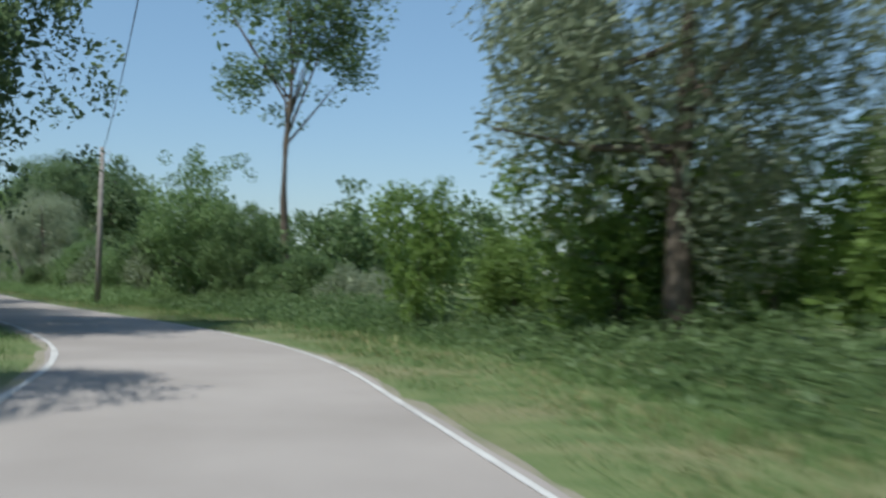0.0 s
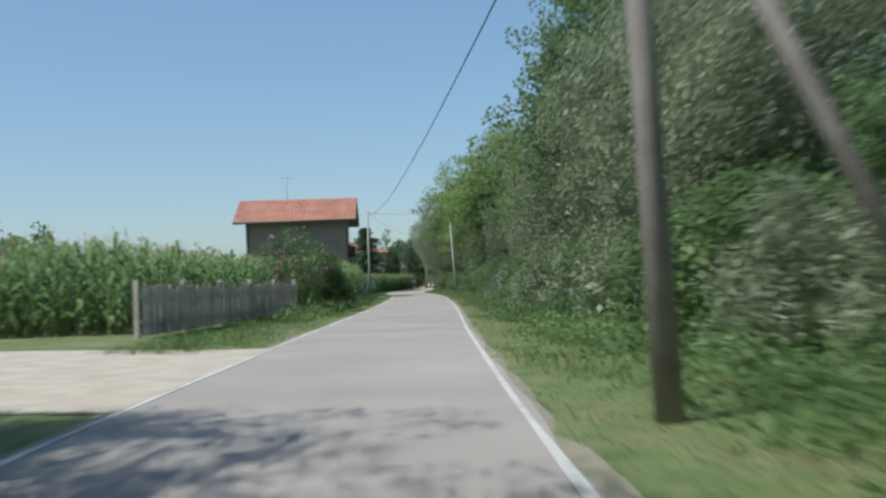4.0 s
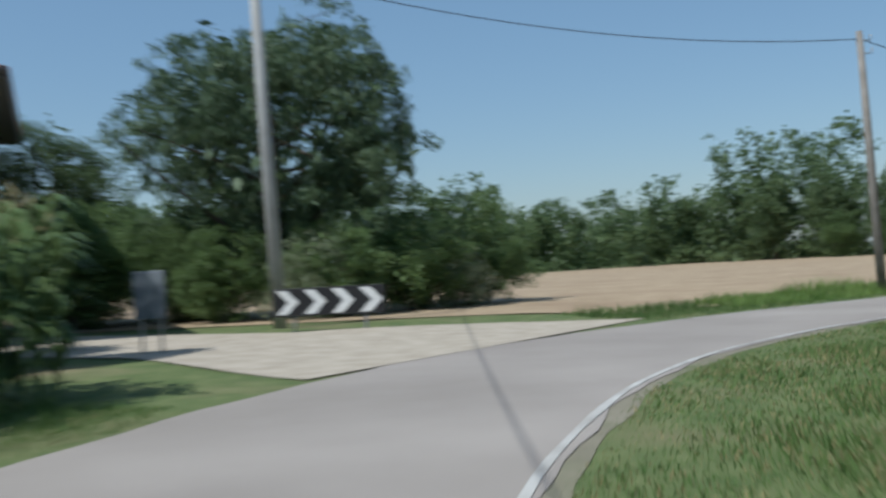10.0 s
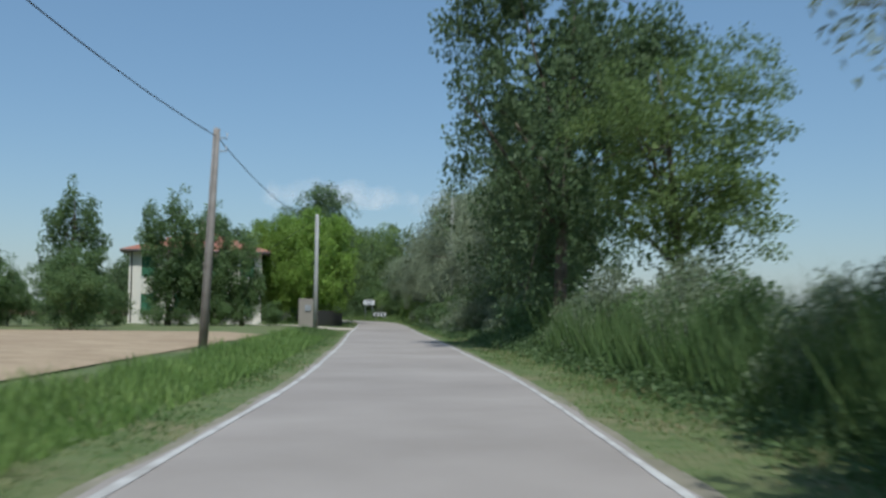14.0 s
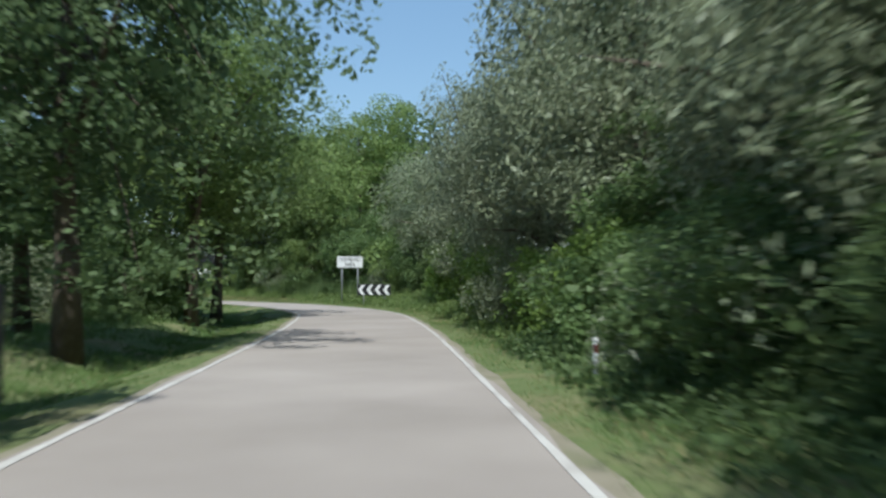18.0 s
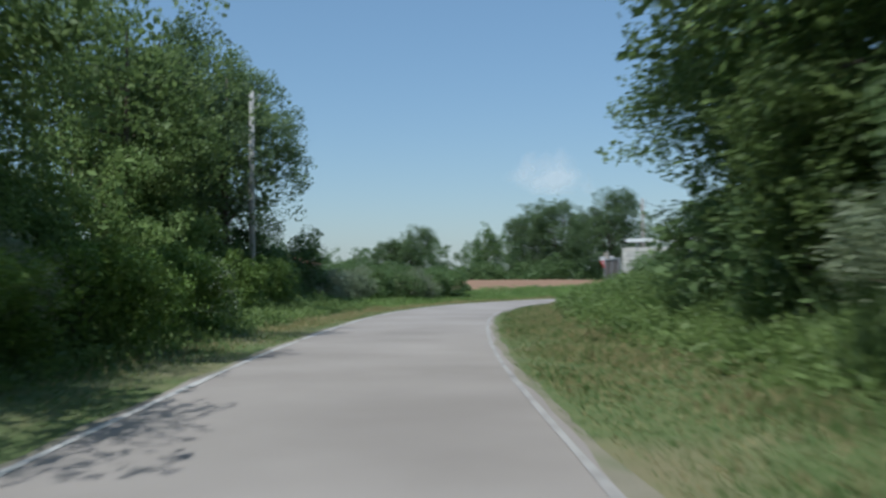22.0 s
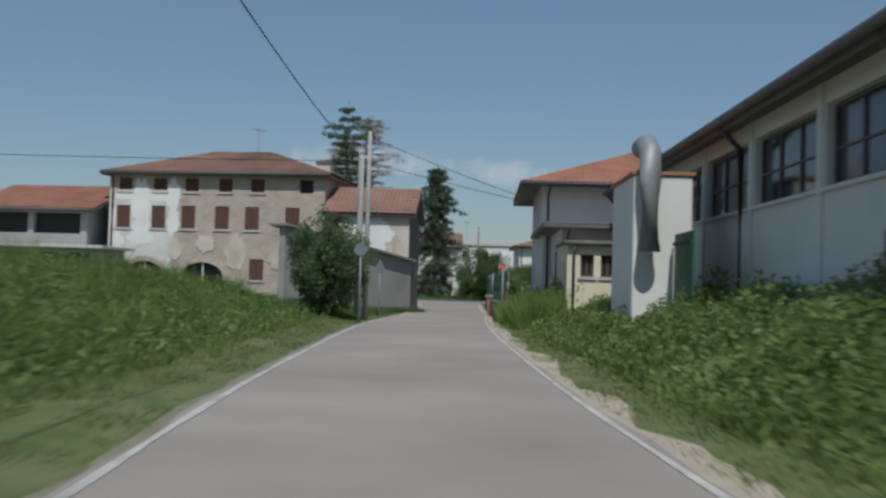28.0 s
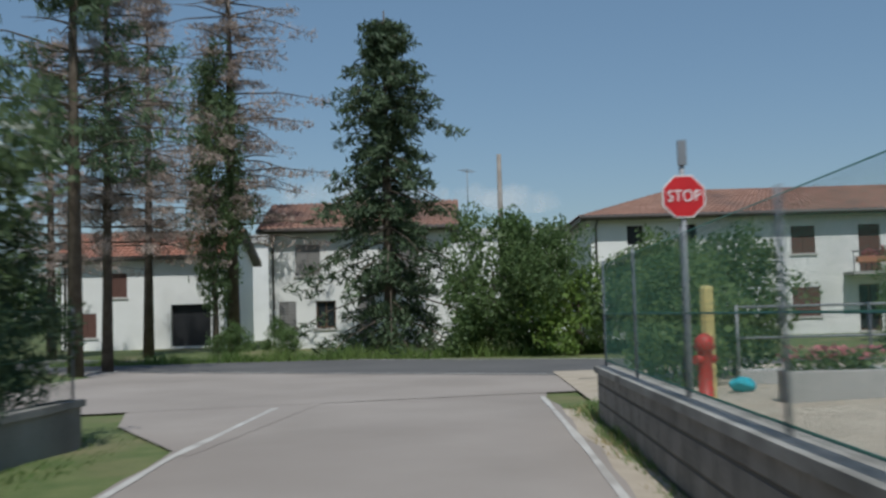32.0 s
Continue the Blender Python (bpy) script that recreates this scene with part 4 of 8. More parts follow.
place("bush1", 6.2, -4.2, 0.65, 0.9, "roadside bushes")
# first bend, right
for x, y, k, c in ((41.6, -47.3, "willow1", 1.3), (46.8, -51.0, "willow0", 1.2), (50, -45, "robinia0", 1.0)):
    plant(k, x, y, c, 1.0, None, "", "trees inside the bend")
for x, y, c, w in ((40.8, -45.6, 1.5, 0.8), (43.6, -44.9, 1.6, 0.8), (44.9, -48.4, 1.4, 0.8), (38.8, -42.8, 0.85, 0.9), (41.0, -43.5, 0.9, 1.0), (36.7, -42.2, 1.3, 0.5), (43.5, -42.0, 1.0, 1.1)):
    plant("bush0", x, y, c, w, None, "", "roadside bushes")
plant("thin", 29.7, -27.0, 1.0, 1.4)
row(BU, 1.7, 2.35, 8.6, 8.0, 4, 0.62, 1.2, 0.4, "roadside bushes")
plant("thicket0", 25.7, -25.3, 1.06, 0.95)
plant("thicket1", 23.4, -21.2, 0.9, 0.95)
plant("thicket1", 28.6, -27.6, 0.72, 1.0)
plant("thicket0", 31.4, -29.6, 0.34, 1.0)
row(BU, 2.6, 3.7, 7.0, 6.2, 6, 1.0, 1.05, 0.2, "roadside bushes")
place("thicket1", 3.7, 6.6, 0.58, 1.05)
row(["bush1", "willow_bush"], 3.75, 4.3, 6.4, 6.2, 4, 0.85, 1.1, 0.2, "roadside bushes")
plant("willow0", 5.6, 0.6, 0.84, 1.0, 40)
row(["bush2", "bush1"], 3.85, 4.1, 5.2, 5.0, 2, 0.6, 1.0, 0.2, "roadside bushes")
row(BU, 4.35, 5.0, 6.0, 5.6, 5, 0.85, 1.1, 0.3, "roadside bushes")
row(H2, 4.3, 5.0, 8.4, 8.4, 3, 0.8, 1.1, 0.2, "roadside bushes")
row(W3, 4.55, 4.95, 7.2, 7.2, 2, 0.9, 1.0, 0.3, "willows along the road")
# right side, up to the sharp bend
row(B3 + R2, 5.0, 9.2, 8.6, 7.6, 14, 1.1, 1.0, 0.4, "tall trees along the road")
row(W3, 5.2, 9.2, 7.3, 6.6, 12, 0.95, 0.95, 0.3, "willows along the road")
row(K2, 5.0, 9.3, 13, 12, 10, 1.15, 1.1, 0.8, "tall trees along the road")
row(BU, 5.0, 9.2, 4.8, 4.6, 18, 0.8, 1.0, 0.2, "roadside bushes")
for q in (7.0, 7.6, 8.2, 8.8, 9.2):
    place("robinia0" if q < 7.5 else "willow1" if q > 8.5 else "robinia1", q, 6.2, 1.3, 0.95, "tall trees along the road")
for q, o, c in ((8.75, 6.2, 1.0), (9.05, 5.8, 1.02), (9.3, 6.1, 0.95)):
    plant("tall_willow", *[float(w) for w in at(q, o)], c, 0.85, None, "tall grey-green willow leaning over the roadside", "willows along the road", 0.0, (9, -14))
plant("tall_willow", -65.3, 106.3, 1.0, 0.6)
plant("willow0", -63.2, 106.6, 0.95, 0.85)
plant("willow2", -63.7, 110.3, 0.92, 0.95)
plant("willow_bush", -64.4, 109.2, 0.7, 1.0)
plant("willow1", -61.2, 107.5, 1.05, 1.0)
plant("willow0", -62.4, 112.0, 1.0, 1.0)
plant("bush1", -62.8, 105.6, 0.75, 1.1)
plant("thicket1", -61.6, 104.6, 0.8, 1.1)
plant("willow_bush", -64.3, 106.2, 0.6, 1.1)
plant("bush0", -63.2, 106.4, 0.5, 1.0)
# left: the houses' trees
plant("spruce0", -84.6, 115.3, 0.82, 1.85)
plant("column", -80.6, 116.3, 1.0, 1.0)
# behind the arrow board
plant("cedar", -83.9, 130.6, 1.0, 1.0, 20)
plant("broad1", -91.5, 129.0, 0.62, 1.1)
plant("thicket1", -89.0, 127.5, 0.7, 1.2)
plant("thicket0", -93.0, 125.5, 0.6, 1.2)
plant("thicket0", -79.2, 134.2, 0.6, 1.1)
for x, y, c in ((-81.4, 129.2, 0.5), (-84.0, 128.2, 0.5), (-86.6, 129.6, 0.6), (-80.2, 132.0, 0.55), (-88.5, 131.8, 0.7)):
    plant("thicket1", x, y, c, 1.2, None, "", "undergrowth below the cedar")
plant("thicket1", -86.5, 130.0, 0.6, 1.2)
for i, (x, y) in enumerate(((-88, 126.6), (-91, 128.6), (-95, 129.6), (-99.5, 130.5), (-104, 131.5), (-109, 132.5), (-97, 134.5), (-103, 137))):
    plant(H2[i % 2], x, y, 0.62 + 0.1 * (i % 3), 1.2, None, "", "hedge by the side road")
for x, y in ((-62, 206), (-66, 208), (-70, 209.5), (-75, 211)):
    plant("thicket0", x, y, 0.8, 1.2, None, "", "hedge beyond the stubble field")
for i in range(17):
    plant(H2[i % 2] if i % 3 else "bush2", -58.0 + 2.0 * i, 199.5 + 0.35 * i + 0.5 * (i % 2), (0.55 if i % 3 else 0.9) * (1 + 0.12 * (i % 4)) * (1.0 if i < 9 else 0.5), 1.15, None, "", "hedge beyond the stubble field")
row(BU, 11.75, 12.1, -12.5, -11.2, 4, 0.85, 1.0, 0.3, "bushes by the field")
# right side after the bend
place("broad2", 12.88, 6.3, 1.25, 0.95, "tall trees along the road")
row(["willow2", "broad0", "willow0", "broad1"], 12.9, 14.15, 7.4, 7.6, 6, 1.15, 1.0, 0.4, "tall trees along the road")
place("broad1", 14.4, 9.4, 1.15, 1.0, "tall trees along the road")
place("willow1", 13.5, 6.6, 1.3, 0.95, "tall trees along the road")
place("willow0", 14.45, 7.6, 1.15, 1.0, "tall trees along the road")
place("back0", 14.5, 10.0, 1.1, 1.0, "tall trees along the road")
row(K2, 12.7, 14.2, 12.5, 12.5, 4, 1.15, 1.1, 0.6, "tall trees along the road")
row(BU, 12.7, 14.2, 5.2, 5.2, 6, 0.75, 1.0, 0.4, "roadside bushes")
row(["willow_bush", "bush2"], 14.25, 15.4, 5.2, 5.4, 7, 0.72, 1.1, 0.3, "roadside bushes")
row(H2, 13.6, 14.2, 7.2, 7.6, 3, 1.0, 1.0, 0.3, "roadside bushes")
place("broad0", 15.8, 5.4, 1.35, 0.85)
place("robinia1", 15.4, 7.2, 0.9, 0.9)
place("broad2", 16.3, 6.8, 1.15, 0.85)
row(BU, 15.5, 16.5, 5.4, 5.2, 4, 0.75, 1.0, 0.3, "roadside bushes")
row(W3, 16.45, 20.9, 6.9, 6.7, 12, 1.22, 1.0, 0.3, "willows along the road")
row(K2, 17.4, 20.8, 11, 11.5, 7, 1.1, 1.1, 0.8, "tall trees along the road")
row(BU, 16.6, 19.0, 4.6, 4.6, 14, 0.72, 1.1, 0.2, "roadside bushes")
row(H2, 16.6, 19.2, 6.6, 6.6, 9, 0.75, 1.1, 0.2, "roadside bushes")
row(["bush0", "willow_bush"], 19.0, 20.15, 4.7, 4.9, 7, 0.85, 1.1, 0.2, "roadside bushes", "dense green bush under the willows at the roadside")
place("bush0", 20.78, 5.5, 0.95, 1.1, "roadside bushes")
place("bush1", 20.6, 6.6, 1.05, 1.2, "roadside bushes")
place("bush0", 20.42, 6.2, 0.9, 1.1, "roadside bushes")
# left by the house with green shutters
plant("thuja", -14.6, 220.4, 1.12, 1.15)
plant("thuja", -17.2, 221.8, 1.05, 1.0)
place("broad0", 19.15, -5.3, 1.25, 1.0, "trees by the lawn")
place("broad2", 19.5, -8.0, 1.0, 1.0, "trees by the lawn")
place("robinia1", 20.15, -5.5, 1.25, 1.0)
place("thicket0", 20.1, -7.5, 0.7, 1.0)
place("robinia0", 20.5, -5.1, 1.2, 1.0)
place("bush1", 20.2, -6.6, 1.0, 1.0)
place("bush2", 20.6, -8.4, 1.2, 1.1)
place("thicket1", 21.0, -8.6, 0.75, 1.1)
place("broad1", 20.8, -7.5, 1.1, 0.95)
row(BU, 20.0, 21.2, -11, -13, 6, 0.9, 1.0, 0.6, "bushes behind the lawn")
row(K2, 19.5, 20.6, -17, -17, 3, 0.95, 1.0, 0.6, "trees behind the lawn")
for x, y, k, c in ((-39.5, 200, "cypress", 1.05), (-32.6, 205, "cypress", 1.15), (-30.2, 205.5, "cypress", 1.05), (-27.6, 205.8, "cypress", 0.9), (-49.9, 197.8, "broad0", 0.7), (-56, 200, "broad1", 0.75), (-62, 205, "robinia0", 0.8), (-41.5, 193, "thicket0", 0.65), (-47, 192, "thicket1", 0.7), (-53, 193, "thicket0", 0.75), (-29, 207, "thicket1", 0.6)):
    plant(k, x, y, c, 1.6 if k == "cypress" else 1.1)
for x, y in ((-52, 201), (-58, 204), (-64, 207.5), (-70, 210.5), (-76, 214), (-82, 217)):
    plant("back0" if int(x) % 4 else "back1", x, y, 0.8, 1.0, None, "", "trees beyond the field")
# second bend
row(R2, 21.9, 23.2, 8.4, 8.0, 4, 1.3, 0.95, 0.2, "robinias in the bend")
row(K2, 21.9, 23.4, 14, 13.5, 3, 1.05, 1.1, 0.5, "robinias in the bend")
place("willow0", 21.4, 8.2, 1.1, 1.1)
place("robinia1", 23.45, 8.2, 1.22, 0.95, "robinias in the bend")
row(H2, 22.9, 23.6, 9.2, 9.2, 3, 0.8, 1.1, 0.2, "roadside bushes")
row(["brush", "thicket0"], 20.9, 23.2, 7.4, 7.0, 8, 0.85, 1.1, 0.2, "roadside bushes")
row(BU, 21.5, 23.2, 6.0, 6.0, 6, 0.8, 1.1, 0.3, "roadside bushes")
row(BU, 23.6, 24.9, 8.0, 7.5, 5, 0.5, 1.3, 0.3, "low bushes on the bank")
row(R2, 22.2, 23.3, -7.8, -9.5, 3, 1.1, 1.1, 0.2, "trees in the bend")
for x, y, k, c in ((5.2, 307.2, "broad0", 0.95), (3.4, 304.2, "broad1", 1.05), (3.6, 299.5, "robinia0", 1.1), (1.0, 313.0, "back0", 0.9), (2.2, 309.0, "broad2", 0.95)):
    plant(k, x, y, c, 1.0, None, "", "trees in the bend")
for x, y in ((6.6, 308.6), (5.6, 305.2), (4.0, 301.0), (7.2, 311.5)):
    plant("bush2", x, y, 1.15, 1.0, None, "", "trees in the bend")
row(["bush0", "willow_bush", "bush0"], 21.8, 24.3, -5.6, -6.0, 10, 0.75, 1.1, 0.3, "roadside bushes")
row(["brush"], 21.6, 24.2, -8.6, -9.6, 8, 0.95, 1.1, 0.3, "trees in the bend", "dense light green scrub under the trees in the bend")
row(K2, 22.6, 23.8, -15, -15, 2, 0.85, 1.1, 0.4, "trees in the bend")
row(["bush0"], 22.5, 23.5, -4.9, -5.0, 5, 0.7, 1.1, 0.3, "roadside bushes")
for i, (x, y) in enumerate(((9.6, 313.6), (10.6, 315.8), (11.6, 317.2), (12.5, 319.0), (13.4, 320.4), (14.3, 322.0), (8.6, 311.8))):
    plant(BU[i % 3], x, y, 0.6, 1.3, None, "", "bushes by the field")
for i, (x, y) in enumerate(((8.2, 318.5), (9.6, 321.5), (11.4, 324.2), (7.0, 315.5))):
    plant(H2[i % 2], x, y, 0.33, 1.5, None, "", "bushes by the field")
row(BU, 24.1, 25.3, -8.6, -9.4, 7, 0.55, 1.5, 0.3, "bushes by the field")
plant("walnut", 35.6, 350.0, 1.04, 1.0)
# far trees beyond the brown field
for x, y, k, c in ((8.9, 520, "broad0", 1.6), (2, 520, "broad1", 1.2), (26.5, 500, "cypress", 2.5), (33, 470, "broad2", 1.7), (38.6, 462, "broad1", 1.9), (45.4, 444, "broad0", 1.85), (-8, 520, "thicket0", 1.5), (53, 445, "thicket1", 1.3)):
    plant(k, x, y, c, 1.6 if k == "cypress" else 1.1, None, "", "", 1.6 * c)
woods("far_hedge", [(-30, 500), (20, 480), (36, 452), (58, 436)], 26, 4.2, "low green hedge line below the far trees", "mid_leaf", 6.0)
# the farm and the junction
plant("holm", 55.75, 378.95, 1.0, 0.82)
plant("holm", 56.0, 379.4, 0.9, 0.82)
plant("spruce1", 90.4, 423.6, 1.04, 1.22)
for x, y, k, c, w in ((87.7, 430.8, "dead", 1.12, 1.2), (87.0, 430.9, "ivy", 1.15, 0.62), (84.4, 430.9, "dead", 0.95, 1.1), (78.8, 419.4, "fir", 1.04, 1.0), (81.6, 433.5, "dead", 0.82, 1.2), (80.2, 421.6, "dead", 0.9, 0.9)):
    plant(k, x, y, c, w)
for x, y, k, c, w in ((91.4, 419.1, "laurel", 1.5, 0.72), (92.2, 417.7, "laurel", 1.35, 0.75), (92.7, 416.6, "bush0", 1.15, 0.8), (93.4, 415.2, "bush1", 1.1, 0.75), (94.2, 413.9, "bush0", 1.15, 0.8), (95.6, 416.0, "bush1", 1.1, 0.9), (86.9, 424.6, "bush2", 0.5, 0.9), (85.6, 426.2, "bush2", 0.45, 1.1)):
    plant(k, x, y, c, w, None, "", "bushes across the main road")
row(["yew"], 31.95, 33.0, -4.6, -4.3, 8, 0.85, 0.85, 0.12, "hedge before the junction", "dense dark green hedge bush before the junction")
for x, y, c in ((85.4, 406.2, 0.95), (84.2, 404.9, 0.8), (87.2, 406.4, 1.0)):
    plant("bush1", x, y, c, 0.85, None, "leafy green bush behind the mesh fence", "bushes behind the fence")
plant("broad2", 102.6, 408.8, 0.8, 0.95)
plant("broad0", 106.0, 405.6, 0.8, 1.0)
for x, y in ((97.4, 408.6), (98.6, 407.4), (99.8, 406.2), (101.0, 405.0)):
    plant("laurel", x, y, 0.85, 0.9, None, "rounded green hedge bush beyond the yard", "hedge beyond the yard")


# ---- far woods along the fields ----
woods("far_woods", [(-150, 190), (-118, 215), (-95, 226), (-70, 222), (-45, 226)], 80, 12.5, "line of green trees beyond the stubble field")
woods("far_woods", [(-190, 120), (-150, 190), (-100, 300)], 60, 9.5, "line of green trees beyond the stubble field")
woods("far_woods", [(-60, 560), (0, 575), (60, 560), (130, 540)], 70, 13, "far line of dark trees on the horizon")
woods("far_woods", [(20, 95), (-10, 60), (30, 25), (80, 20), (110, -40)], 70, 9, "far green trees beyond the crop field", "mid_leaf")
woods("far_woods", [(120, 520), (200, 480), (240, 400)], 40, 10, "far line of dark trees on the horizon")
woods("far_woods", [(-80, 20), (-110, 60), (-150, 110)], 45, 10, "far green trees behind the corn", "mid_leaf")

def post(ob, x, y, z0, z1, r=0.03, material="steel", name="post"):
    b = bmesh.new()
    tube(b, [(x, y, z0), (x, y, z1)], [r, r], 8)
    return part(name, b, M[material], ob)


# ---- houses ----
def side_pose(side, L, D):
    """A wall's own axes: x along it (seen from outside, left to right), y into the house, z up."""
    return {"S": pose(0, 0, 0), "E": pose(L, 0, 0, 0, 0, 90), "N": pose(L, D, 0, 0, 0, 180), "W": pose(0, D, 0, 0, 0, -90)}[side]


def holed_wall(bm, m, length, height, holes, thick=0.3):
    """A wall from z 0 up with rectangular openings (x0, x1, z0, z1) and their reveals."""
    xs = sorted({0.0, length, *[v for h in holes for v in h[:2]]})
    zs = sorted({-0.6, height, *[v for h in holes for v in h[2:]]})

    def q(*p):
        bm.faces.new([bm.verts.new(m @ Vector(c)) for c in p])

    for a, b in zip(xs, xs[1:]):
        for c, d in zip(zs, zs[1:]):
            mx, mz = (a + b) / 2, (c + d) / 2
            if not any(h[0] < mx < h[1] and h[2] < mz < h[3] for h in holes):
                q((a, 0, c), (b, 0, c), (b, 0, d), (a, 0, d))
    for x0, x1, z0, z1 in holes:
        q((x0, 0, z0), (x0, thick, z0), (x1, thick, z0), (x1, 0, z0))
        q((x0, 0, z1), (x1, 0, z1), (x1, thick, z1), (x0, thick, z1))
        q((x0, 0, z0), (x0, 0, z1), (x0, thick, z1), (x0, thick, z0))
        q((x1, 0, z0), (x1, thick, z0), (x1, thick, z1), (x1, 0, z1))


def tiled(bm, corners, pitch=0.24, course=0.4, lift=0.05):
    """Rows of round clay tiles on a roof slope: corners are eave left, eave right, ridge right, ridge left."""
    a, b, c, d = (Vector(p) for p in corners)
    up = ((c + d) / 2 - (a + b) / 2)
    n = (b - a).cross(up).normalized()
    rows = max(2, int(up.length / course))
    cols = max(4, int((b - a).length / pitch)) * 4
    prev = None
    for r in range(rows + 1):
        for sub in ((0.0,) if r in (0,) else (-0.999, 0.0)) if r < rows else (-0.001,):
            f = min(1.0, max(0.0, (r + (0.02 if sub else 0)) / rows)) if sub != -0.999 else r / rows
            step = 0.03 if sub == -0.999 else 0.0
            l, rr = a.lerp(d, f), b.lerp(c, f)
            line = []
            for k in range(cols + 1):
                g = k / cols
                h = lift + step * 0 + 0.045 * abs(math.sin(math.pi * k / 4)) + (0.025 if sub == 0.0 else 0.0)
                line.append(bm.verts.new(l.lerp(rr, g) + n * h))
            if prev:
                for k in range(cols):
                    bm.faces.new((prev[k], prev[k + 1], line[k + 1], line[k]))
            prev = line


def slab(bm, pts3, thick):
    """A flat polygon with thickness below it."""
    v = [Vector(p) for p in pts3]
    n = (v[1] - v[0]).cross(v[2] - v[0]).normalized()
    top = [bm.verts.new(p) for p in v]
    bot = [bm.verts.new(p - n * thick) for p in v]
    bm.faces.new(top)
    bm.faces.new(list(reversed(bot)))
    for k in range(len(v)):
        j = (k + 1) % len(v)
        bm.faces.new((top[k], bot[k], bot[j], top[j]))


def louvre(x0, x1, z0, z1, y, m, step=0.11):
    """A louvred shutter leaf as one ridged sheet."""
    n = max(3, int((z1 - z0) / step))
    o = [(y + 0.045, z1), (y + 0.045, z0)]
    for k in range(n):
        za, zb = z0 + (z1 - z0) * k / n, z0 + (z1 - z0) * (k + 1) / n
        o += [(y, za), (y + 0.022, zb - 0.01)]
    bm = prism(bmesh.new(), o, x0, x1)
    bmesh.ops.transform(bm, matrix=m @ Matrix(((0, 1, 0, 0), (1, 0, 0, 0), (0, 0, 1, 0), (0, 0, 0, 1))), verts=bm.verts[:])
    bmesh.ops.recalc_face_normals(bm, faces=bm.faces[:])
    return bm


def window(house, m, x0, x1, z0, z1, style, shutter="shutter_brown"):
    """A window in a wall hole: casing, panes, sill and shutters; bare holes get a black sheet in house() instead of a
    dark room.
    """
    w, h = x1 - x0, z1 - z0
    bm = bmesh.new()
    t = 0.07
    for d in ((x0, x0 + t, 0.14, 0.2, z0, z1), (x1 - t, x1, 0.14, 0.2, z0, z1), (x0 + t, x1 - t, 0.14, 0.2, z0, z0 + t), (x0 + t, x1 - t, 0.14, 0.2, z1 - t, z1), ((x0 + x1) / 2 - t / 2, (x0 + x1) / 2 + t / 2, 0.14, 0.2, z0 + t, z1 - t)):
        box(bm, *d, m=m)
    win = part("window", bm, M["wood"] if style != "white" else M["white"], house)
    one = bmesh.new()
    box(one, x0 + t, x1 - t, 0.16, 0.18, z0 + t, z1 - t, m=m)
    part("pane", one, M["glass"], win)
    one = bmesh.new()
    box(one, x0 - 0.08, x1 + 0.08, -0.06, 0.1, z0 - 0.09, z0, m=m)
    part("sill", one, M["sill"], win)
    if style == "shut":
        for a, b in ((x0, (x0 + x1) / 2 - 0.008), ((x0 + x1) / 2 + 0.008, x1)):
            one = louvre(a, b, z0 + 0.01, z1 - 0.01, 0.02, m)
            part("shutter", one, M[shutter], win)
    if style == "open":
        for a, b in ((x0 - w / 2, x0), (x1, x1 + w / 2)):
            one = louvre(a, b, z0 + 0.01, z1 - 0.01, -0.06, m)
            part("shutter", one, M[shutter], win)
    return win


